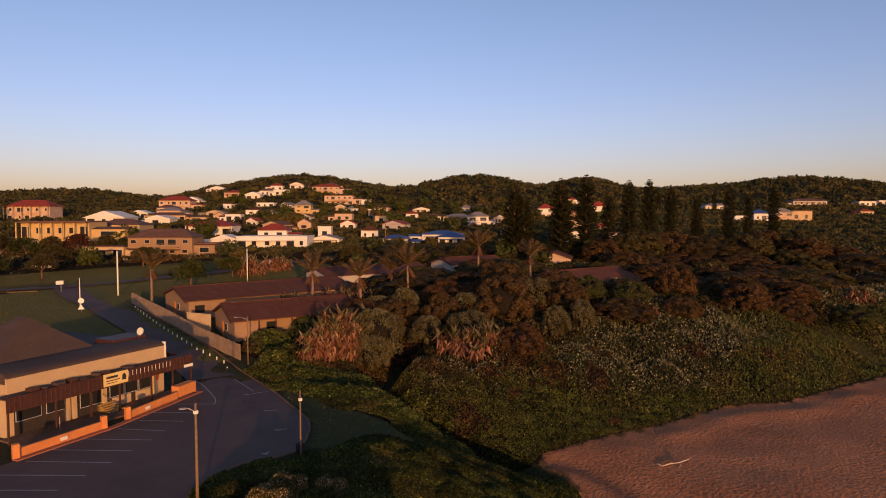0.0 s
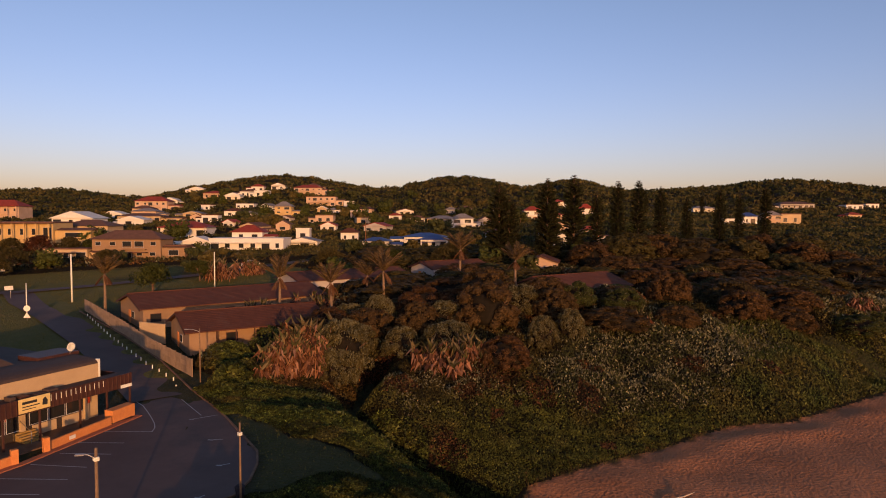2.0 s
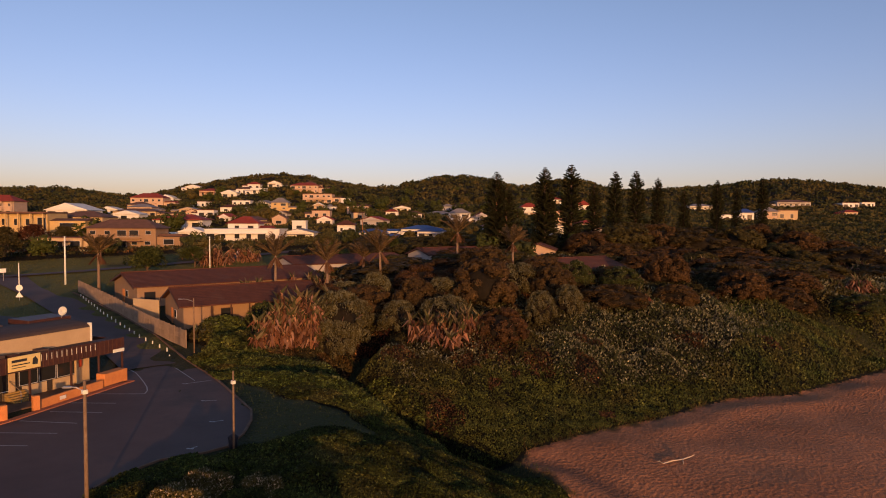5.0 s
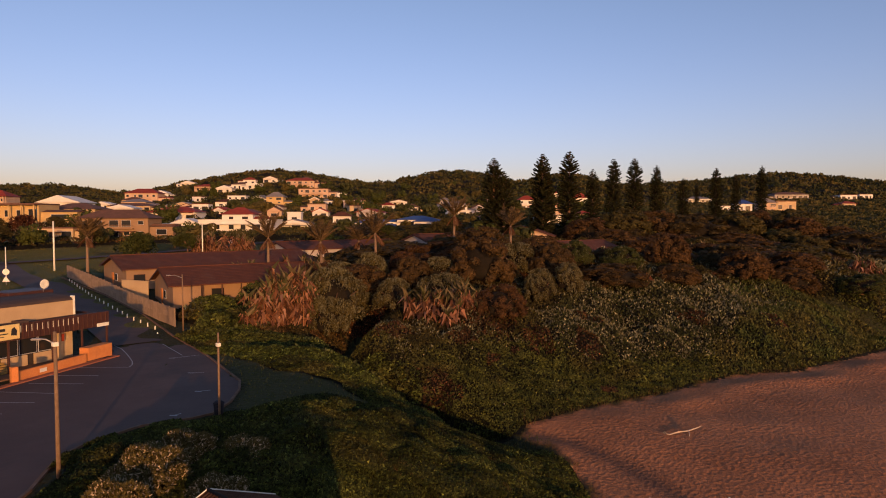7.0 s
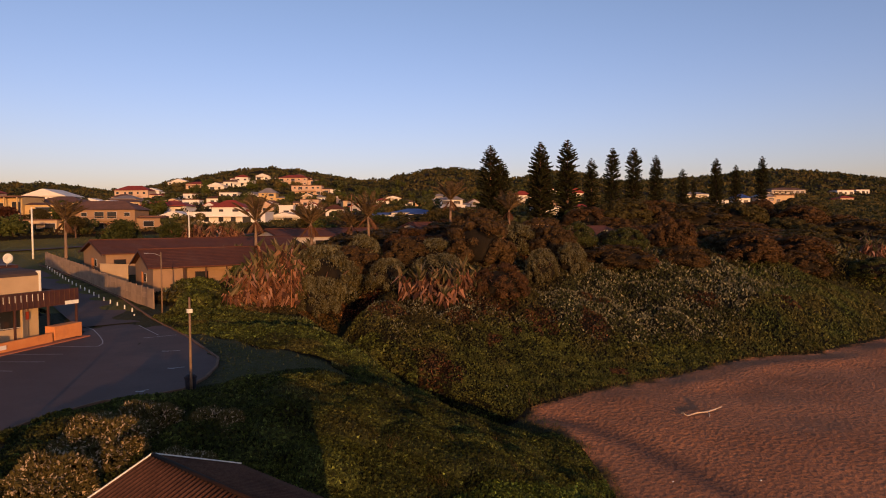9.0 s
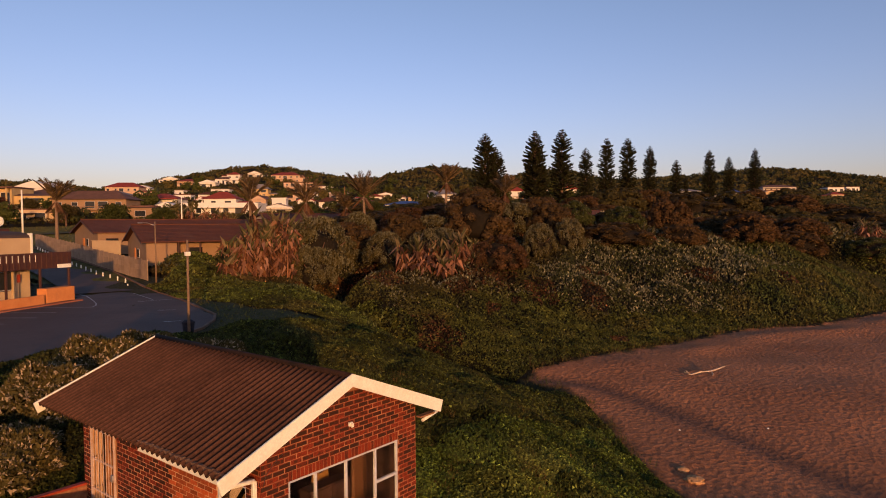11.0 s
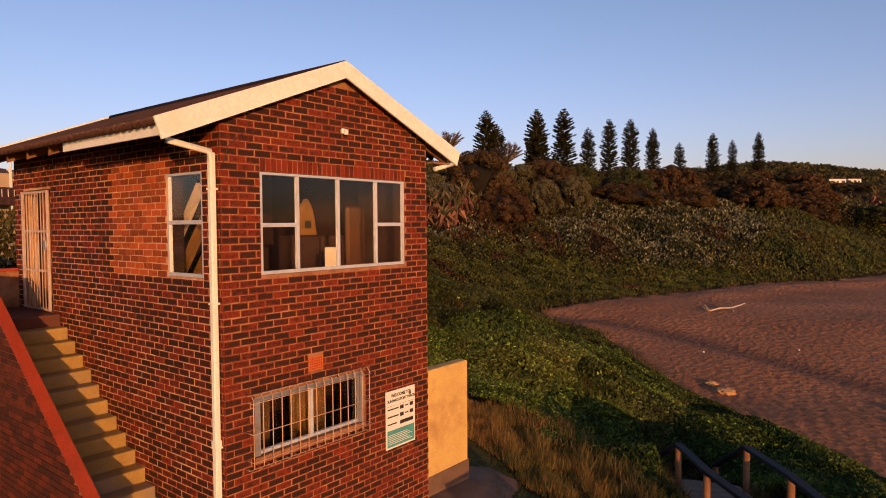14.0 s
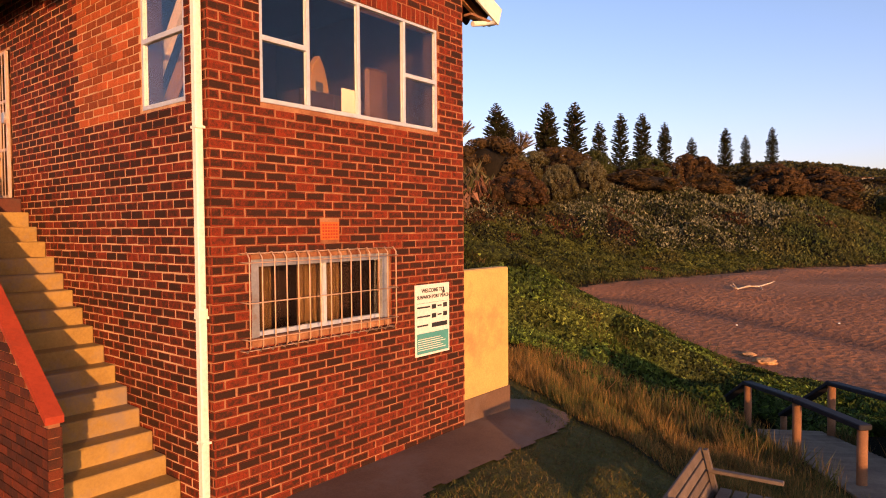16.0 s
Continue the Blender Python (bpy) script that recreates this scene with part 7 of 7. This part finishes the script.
def palm(seed, high, fronds, long_):
    t = thing("palm_tree", pose(0, 0, 0), "palm with a ringed grey trunk and arching dry-tipped fronds", "palm", "palms behind the dunes")
    g = np.random.default_rng(seed)
    bend = g.normal(0, 0.25, 2)
    part("trunk", tube(bmesh.new(), [(0, 0, -0.5), (bend[0] * 0.4, bend[1] * 0.4, high * 0.5), (bend[0], bend[1], high)], [0.28, 0.2, 0.17], 9), M_PALMBARK, t)
    head = np.array((bend[0], bend[1], high))
    for k in range(fronds):
        a = 2.4 * k + g.normal(0, 0.2)
        up = 1.42 - 0.95 * k / fronds - (1.2 if k > fronds - 4 else 0) + g.normal(0, 0.1)
        l = long_ * g.uniform(0.85, 1.1)
        d = np.array((math.cos(a), math.sin(a), 0.0))
        if k > fronds - 4:
            l *= 0.4
        rib, pos, dirs, size, cols = [], [], [], [], []
        for j in range(13):
            f = j / 12
            p = head + d * l * f * math.cos(up * 0.85) + np.array((0, 0, l * (f * math.sin(up) - 0.24 * f * f)))
            rib.append(tuple(p))
        bm = tube(bmesh.new(), rib, [0.035 * (1 - 0.8 * j / 12) for j in range(13)], 4, caps=False)
        fr = part("frond", bm, M_PALMBARK, t)
        old = up < 0.05
        for j in range(1, 13):
            for s in (-1, 1):
                for e in (0, 0.33, 0.67):
                    p = np.array(rib[j]) * (1 - e) + np.array(rib[j - 1]) * e
                    run = np.array(rib[j]) - np.array(rib[j - 1])
                    w = run / np.linalg.norm(run) * 0.9 + s * np.array((-d[1], d[0], 0)) * 0.62 + np.array((0, 0, -0.28))
                    w /= np.linalg.norm(w)
                    ll = 0.78 * math.sin(math.pi * (0.12 + 0.8 * j / 12)) + 0.15
                    pos.append(p + w * ll * 0.5)
                    dirs.append(w)
                    size.append(ll)
                    cols.append(np.array((0.13, 0.065, 0.032)) * g.uniform(0.7, 1.3) if old else np.array((0.105, 0.072, 0.032)) * g.uniform(0.5, 1.5))
        leafy("leaflet", fr, np.array(pos), np.array(dirs), np.array(size), np.array(cols), 0.11)["kind"] = "stuff"
    return t


palms = [palm(1, 6.0, 17, 3.7), palm(2, 6.0, 15, 3.9)]
PALMS = ((30.5, 88.0, 12.3), (45.0, 64.6, 12.2), (48.4, 57.0, 11.7), (58.2, 56.6, 12.7), (75.0, 55.4, 15.4), (81, 48, 13.6), (61.5, 64, 11.4))
for i, (x, y, top) in enumerate(PALMS):
    z = float(height(x, y)) - 0.2
    s = (top - z) / 6.0
    if i < 2:
        palms[i].matrix_basis = pose(x, y, z, 0, 0, 70 * i)
        palms[i].scale = (1, 1, s)
    else:
        c = copy_thing(palms[i % 2], pose(x, y, z, 0, 0, 50 * i))
        c.scale = (1, 1, s)


def strelitzia(seed, n, spread, high):
    """A clump of wild banana: leaning stems with hanging brown leaves and split green ones."""
    t = thing("wild_banana_clump", pose(0, 0, 0), "clump of wild bananas with dry orange-brown hanging leaves", "shrub", "wild bananas on the dune")
    g = np.random.default_rng(seed)
    pos, dirs, size, cols = [], [], [], []
    for k in range(n):
        x, y = g.normal(0, spread, 2) * (1, 0.7)
        h = high * g.uniform(0.4, 1.0) * (1 - 0.12 * min(2.5, abs(x) / spread))
        lean = g.normal(0, 0.16, 2)
        top = np.array((x + lean[0] * h, y + lean[1] * h, h))
        part("stem", tube(bmesh.new(), [(x, y, -0.4), tuple(top)], [0.08, 0.045], 6, caps=False), M_POST, t)
        for j in range(48):
            a = g.uniform(0, 6.28)
            f = g.uniform(0.12, 1.0) ** 0.7
            q = np.array((x, y, 0)) + (top - np.array((x, y, 0))) * f
            dry = j < 38
            out = g.uniform(0.15, 1.3)
            way = np.array((math.cos(a), math.sin(a), 0))
            d = way * out + (0, 0, -1.0) if dry else way * g.uniform(0.3, 1.1) + (0, 0, 0.9)
            q = q + way * g.uniform(0, 0.5) if dry else top - (0, 0, g.uniform(0, 0.35) * h)
            d /= np.linalg.norm(d)
            l = g.uniform(0.5, 1.35) if dry else g.uniform(0.7, 1.4)
            pos.append(q + d * l * 0.5)
            dirs.append(d)
            size.append(l)
            tone = np.array(((0.17, 0.074, 0.04), (0.065, 0.03, 0.018), (0.33, 0.185, 0.12), (0.22, 0.11, 0.068))[j % 4])
            cols.append((tone if dry else np.array((0.17, 0.135, 0.07) if j % 2 else (0.06, 0.06, 0.022))) * g.uniform(0.55, 1.25))
    leafy("hanging_leaf", t, np.array(pos), np.array(dirs), np.array(size), np.array(cols), 0.27)["kind"] = "stuff"
    return t


STREL = ((29.6, 43.6, 16, 0.8, 4.8), (31.2, 43.2, 30, 1.0, 6.2), (33.4, 42.4, 30, 0.9, 6.7), (43.0, 32.4, 24, 1.3, 4.0), (45.8, 30.6, 18, 1.1, 3.8), (62, 108, 22, 2.2, 4.2), (70, 109, 18, 2.0, 3.8), (73.4, 22.6, 10, 0.9, 2.2), (130, 32, 12, 1.4, 4.6), (112, 3, 14, 1.9, 3.0), (150, 7, 12, 2.0, 4.0), (44, 68, 16, 1.6, 3.4), (52, 64, 18, 1.8, 4.2))
for i, (x, y, n, spread, high) in enumerate(STREL):
    c = strelitzia(40 + i, n, spread, high)
    c.matrix_basis = pose(x, y, float(height(x, y)), 0, 0, 33 * i)


def round_tree(seed, radius, high, tone, trunk_h):
    """A spreading tree: trunk, limbs, and a crown of leaves in clumps."""
    t = thing("spreading_tree", pose(0, 0, 0), "rounded evergreen tree with a dense green crown", "tree", "trees round the huts")
    g = np.random.default_rng(seed)
    bm = bmesh.new()
    tube(bm, [(0, 0, -0.4), (0.1, 0, trunk_h)], [0.22, 0.16], 8)
    part("trunk", bm, M_TREEBARK, t)
    pos, dirs, size, cols = [], [], [], []
    for k in range(26):
        a, e = g.uniform(0, 6.28), g.uniform(0.0, 1.45)
        c = np.array((math.cos(a) * math.cos(e) * radius * 0.75, math.sin(a) * math.cos(e) * radius * 0.75, trunk_h + (high - trunk_h) * (0.25 + 0.6 * math.sin(e))))
        if k < 9:
            part("limb", tube(bmesh.new(), [(0.1, 0, trunk_h * 0.9), tuple(c * (0.5, 0.5, 0.75)), tuple(c)], [0.12, 0.07, 0.03], 5, caps=False), M_TREEBARK, t)
        r = radius * g.uniform(0.26, 0.42)
        m = 130
        d = g.normal(0, 1, (m, 3))
        d /= np.linalg.norm(d, axis=1, keepdims=True)
        pos.append(c + d * (r * g.uniform(0.7, 1.05, m))[:, None] * (1, 1, 0.75))
        w = d + g.normal(0, 0.5, (m, 3))
        dirs.append(w / np.linalg.norm(w, axis=1, keepdims=True))
        size.append(g.uniform(0.22, 0.4, m))
        cols.append(np.tile(tone * g.uniform(0.75, 1.25), (m, 1)))
    leafy("crown", t, np.concatenate(pos), np.concatenate(dirs), np.concatenate(size), np.concatenate(cols), 0.6)
    return t


kinds = [round_tree(61, 3.4, 4.4, GREEN * 0.9, 1.4), round_tree(62, 3.0, 5.0, OLIVE, 1.8), round_tree(63, 3.2, 4.6, RUST * 0.8, 1.6)]
TREES = ((38, 178, 0, 1.2), (43.5, 175, 1, 1.1), (49, 173, 0, 1.25), (55, 170, 1, 1.05), (60, 168, 0, 1.0), (33, 181, 1, 1.3), (45, 103, 0, 1.2), (30, 139, 1, 1.0), (22, 146, 0, 1.2), (58, 110, 0, 0.9), (98, 44, 0, 0.8), (106, 48, 1, 0.8), (118, 42, 0, 1.0), (36, 150, 1, 1.1), (14, 140, 0, 1.2), (52, 140, 1, 0.9), (5, 135, 0, 1.3), (100, 80, 1, 1.1), (95, 90, 0, 1.0), (110, 85, 1, 1.1), (84, 100, 1, 1.0))
for i, (x, y, k, s) in enumerate(TREES):
    m = pose(x, y, float(height(x, y)), 0, 0, 77 * i)
    if i < 3:
        kk = kinds[i]
        kk.matrix_basis = m @ Matrix.Diagonal((s, s, s, 1))
    else:
        c = copy_thing(kinds[k], m)
        c.scale = (s, s, s)


def garden_tree(seed, tone):
    """A small far tree of few, large leaf tufts."""
    t = thing("garden_tree", pose(0, 0, 0), "leafy olive-green tree between houses", "tree", "trees of the town")
    g = np.random.default_rng(seed)
    part("trunk", tube(bmesh.new(), [(0, 0, -0.5), (0.1, 0.1, 2.4)], [0.2, 0.12], 6), M_TREEBARK, t)
    pos, face = [], []
    for k in range(14):
        c = g.normal(0, 1, 3) * (1.3, 1.3, 0.9) + (0, 0, 3.0)
        d = g.normal(0, 1, (70, 3))
        d /= np.linalg.norm(d, axis=1, keepdims=True)
        pos.append(c + d * g.uniform(0.8, 1.3))
        face.append(d)
    face = np.concatenate(face)
    w = np.cross(face, g.normal(0, 1, face.shape))
    w /= np.linalg.norm(w, axis=1, keepdims=True)
    leafy("crown", t, np.concatenate(pos), w, g.uniform(0.5, 0.9, len(w)), tone * g.uniform(0.8, 1.2, (len(w), 1)), 0.7, face=face)
    return t


def plant_gardens():
    g = random.Random(9)
    first = [garden_tree(71, OLIVE * 1.6), garden_tree(72, GREEN * 1.1), garden_tree(73, DEEP * 2.0)]
    n = 0
    for _ in range(900):
        u, v = g.uniform(112, 400), g.uniform(-150, 90)
        if abs(v) > 0.62 * (u + 22):
            continue
        x, y = 0.757 * u + 0.653 * v, 0.653 * u - 0.757 * v
        # not on the street, nor close before or within a house
        if inside(FIELD_NORTH, x, y) or inside(FIELD_EAST, x, y) or abs(along([(105, 235), (208, 407)], np.array(x), np.array(y))[0]) < 9 or any(abs(uv(x, y)[1] - uv(hx, hy)[1]) < w / 2 + 1.5 and -12 < uv(hx, hy)[0] - u < 9 for hx, hy, w in HOUSES):
            continue
        m = pose(x, y, float(height(x, y)), 0, 0, g.uniform(0, 360))
        k = g.uniform(0.6, 1.25) * (0.8 if u < 170 else 1.0)
        c = first[n] if n < 3 else copy_thing(first[g.randrange(3)], m)
        c.matrix_basis = m
        c.scale = (k * 1.15, k * 1.15, k)
        n += 1
        if n > 150:
            break


plant_gardens()


def dome_tree(seed, tone, tips, clumps, leaves=11000):
    """A wind-shaped dune tree: short trunk, limbs, and a dense lumpy dome of leaves, 3 m in radius and 5 m high."""
    t = thing("dune_tree", pose(0, 0, 0), "dense wind-clipped dune tree with a %s domed crown" % ("silver-tipped" if tips > 0.1 else "rust and olive"), "tree", "dune trees")
    g = np.random.default_rng(seed)
    part("trunk", tube(bmesh.new(), [(0, 0, -0.5), (0.1, 0.1, 1.2), (0.0, 0.3, 2.6)], [0.25, 0.2, 0.12], 8), M_TREEBARK, t)
    for k in range(6):
        a = k * 1.05
        part("limb", tube(bmesh.new(), [(0.1, 0.1, 1.2), (math.cos(a) * 1.2, math.sin(a) * 1.2, 2.3), (math.cos(a) * 2.2, math.sin(a) * 2.2, 3.0)], [0.12, 0.08, 0.03], 5, caps=False), M_TREEBARK, t)
    # solid dark core so that gaps in the crown look shaded
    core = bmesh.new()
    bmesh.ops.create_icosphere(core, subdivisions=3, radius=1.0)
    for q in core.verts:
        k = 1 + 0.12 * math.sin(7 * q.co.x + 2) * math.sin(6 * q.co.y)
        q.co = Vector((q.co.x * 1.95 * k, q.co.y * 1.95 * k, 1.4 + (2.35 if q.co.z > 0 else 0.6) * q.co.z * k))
    part("shade_core", core, M_CORESHADE, t, smooth=True)
    pos, dirs, size, cols, face = [], [], [], [], []
    for k in range(clumps):
        a, e = g.uniform(0, 6.28), math.asin(g.uniform(-0.12, 1))
        c = np.array((math.cos(a) * math.cos(e) * 2.35, math.sin(a) * math.cos(e) * 2.35, 1.4 + 2.9 * math.sin(e)))
        r = g.uniform(0.65, 1.05) * (34 / clumps) ** 0.5
        m = leaves // clumps
        d = g.normal(0, 1, (m, 3)) + c * (0.25, 0.25, 0.25)
        d /= np.linalg.norm(d, axis=1, keepdims=True)
        pos.append(c + d * (r * g.uniform(0.75, 1.0, m))[:, None])
        tip = g.random(m) < tips * g.uniform(0.4, 1.6)
        w = np.where(tip[:, None], d * 0.4 + (0, 0, 0.9), np.cross(d, g.normal(0, 1, (m, 3))) + 0.25 * d)
        dirs.append(w / np.linalg.norm(w, axis=1, keepdims=True))
        face.append(d)
        size.append(np.where(tip, 0.24, 0.315) * g.uniform(0.6, 1.4, m) * (4100 / leaves) ** 0.5)
        cols.append(np.where(tip[:, None], SILVER, tone * g.uniform(0.85, 1.15) * np.exp(g.normal(0, 0.17, (m, 1)))))
    leafy("crown", t, np.concatenate(pos), np.concatenate(dirs), np.concatenate(size), np.concatenate(cols), 0.6, face=np.concatenate(face))
    return t


dunes = [dome_tree(91, OLIVE * 1.1, 0.5, 80), dome_tree(92, RUST * 0.55 + OLIVE * 0.4, 0.01, 90), dome_tree(93, OLIVE * 0.6 + RUST * 0.3, 0.02, 90), dome_tree(94, GREEN * 0.75, 0.08, 80), dome_tree(95, RUST * 0.42 + OLIVE * 0.7, 0.01, 90),
         dome_tree(96, np.array((0.058, 0.050, 0.0135)), 0.0, 75, 6500), dome_tree(97, RUST * 0.5 + OLIVE * 0.55, 0.0, 75, 6500), dome_tree(98, DEEP * 1.0 + RUST * 0.3, 0.0, 75, 6500), dome_tree(99, RUST * 0.42 + OLIVE * 0.6, 0.02, 75, 6500)]
PLACED = (
    (36.4, 41.0, 0, 1.25, 1.42), (34.6, 39.4, 0, 0.75, 0.9), (57.7, 48.2, 1, 1.5, 1.05), (56.8, 36.6, 4, 1.65, 1.4), (50.4, 49.6, 0, 0.9, 1.15), (44.0, 39.2, 0, 0.85, 0.85), (48.6, 27.8, 1, 1.05, 0.85),
    (57.4, 28.2, 0, 0.7, 0.9), (61.2, 26.6, 0, 0.72, 0.85), (139, 54, 5, 2.6, 1.75), (75, 26, 3, 1.1, 0.8), (91, 25.5, 6, 1.3, 1.2), (92, 14.5, 6, 1.4, 1.0), (96, 9.5, 8, 1.5, 0.85),
    (165, 31, 6, 1.8, 1.55), (172, 24, 5, 2.7, 1.6), (102, 1, 3, 1.3, 0.7), (157, 9, 7, 2.9, 1.15), (150, 41, 7, 3.2, 1.5), (128, 58, 6, 2.2, 1.4), (146, 49, 8, 2.4, 1.6), (156, 33, 5, 2.4, 1.55), (162, 21, 6, 2.2, 1.45), (120, 48, 8, 2.0, 1.3), (112, 38, 6, 2.0, 1.2), (66, 31.5, 2, 1.2, 1.0), (70, 35.5, 4, 1.5, 1.1), (64.5, 42, 2, 1.6, 1.2),
    (80, 29, 2, 1.3, 0.6), (88.1, 32.6, 3, 1.15, 0.5), (50.5, 42.5, 2, 1.1, 1.0), (99, 18, 7, 1.8, 1.0), (104, 10.5, 6, 1.6, 0.8))


HUT_SPOTS = ((84, 43, 6), (90, 41, 6), (97, 39.5, 5), (86, 36, 3), (92, 34, 3), (96, 32, 3), (79, 38, 2), (114, 63, 6), (105, 57, 4), (99, 53, 2), (61, 84.5, 13), (88, 76, 8), (30, 64, 11), (46, 62, 6))


def grove():
    """The trees of the upper dune, none nearer another than its crown allows."""
    g = random.Random(5)
    done = list(PLACED)
    for _ in range(5000):
        u, v = g.uniform(60, 150), g.uniform(-12, 100)
        far = u > 76
        x, y = 0.757 * u + 0.653 * v, 0.653 * u - 0.757 * v
        s = float(inland(x, y))
        w = g.uniform(1.6, 3.2) if far else g.uniform(0.9, 1.75)
        if s < (26 if far else 19) or any((x - a[0]) ** 2 + (y - a[1]) ** 2 < (1.7 * (w + a[3])) ** 2 for a in done):
            continue
        if float(zones(np.array([x]), np.array([y]))[0][0]) < 1.2 or any(math.hypot(x - hx, y - hy) < w * 2.6 + r for hx, hy, r in HUT_SPOTS):
            continue
        h = (0.92 if far else 0.52 + 0.34 * w) * g.uniform(0.8, 1.15) * (0.75 if s < 23 else 1.0)
        pick = (5, 5, 5, 6, 7, 8) if far else (1, 2, 2, 4, 4, 3, 0) if s > 24 else (0, 3, 2, 4)
        done.append((x, y, g.choice(pick), w, h))
        if len(done) > 92:
            break
    return done


used = set()
for i, (x, y, k, w, h) in enumerate(grove()):
    m = pose(x, y, float(height(x, y)) - 0.1, 0, 0, 71 * i)
    if k in used:
        c = copy_thing(dunes[k], m)
    else:
        c = dunes[k]
        c.matrix_basis = m
        used.add(k)
    c.scale = (w, w, h)
# flowering shrubs beside the parking area
def shrub(x, y, radius, high, seed, label="white-flowered evergreen shrub at the edge of a parking area"):
    t = thing("flowering_shrub", pose(x, y, float(height(x, y))), label, "shrub", "flowering shrubs")
    g = np.random.default_rng(seed)
    for k in range(7):
        a = k * 0.9
        part("stem", tube(bmesh.new(), [(0, 0, -0.2), (math.cos(a) * radius * 0.5, math.sin(a) * radius * 0.5, high * 0.6)], [0.05, 0.02], 5, caps=False), M_TREEBARK, t)
    n = int(5200 * radius)
    d = g.normal(0, 1, (n, 3))
    d[:, 2] = np.abs(d[:, 2])
    d /= np.linalg.norm(d, axis=1, keepdims=True)
    lump = 0.82 + 0.18 * np.sin(5 * d[:, 0] + 3) * np.sin(6 * d[:, 1] + 1) + 0.1 * g.random(n)
    pos = d * lump[:, None] * (radius, radius, high)
    flower = g.random(n) < 0.26
    w = d + g.normal(0, 0.6, (n, 3))
    w /= np.linalg.norm(w, axis=1, keepdims=True)
    col = np.where(flower[:, None], np.array((0.44, 0.36, 0.24)), OLIVE * 1.5)
    leafy("foliage", t, pos, w, np.where(flower, 0.12, 0.16) * g.uniform(0.7, 1.3, n), col, 0.55, face=d + (0, 0, 0.4))


for k, (x, y, r, h) in enumerate(((2.0, 13.6, 1.7, 1.7), (4.3, 15.4, 2.0, 1.9), (6.6, 16.8, 1.8, 1.6), (0.2, 11.2, 1.5, 1.3), (-1.6, 12.6, 1.5, 1.5), (-2.8, 9.9, 1.2, 1.0), (8.6, 15.0, 1.6, 1.2), (5.6, 12.6, 1.7, 1.1))):
    shrub(x, y, r, h, 70 + k)

# bricks of the tower, last
lay(front_wall, TW, TZ0 + 0.03, 6.05, FRONT_HOLES, Matrix(), (0.0, 3.62, 2.2, 3.5), gable=True, soldier=[(0.535, 3.11, 4.84, 5.009), (1.22, 1.47, 2.31, 2.5)])
lay(side_wall, TD, TZ0 + 0.03, TOP, side_flip, SIDE_TURN, (1.5, 6.2, 1.0, 3.4), infill=[(TD - 2.6, TD - 1.18, 3.53, 4.97)])
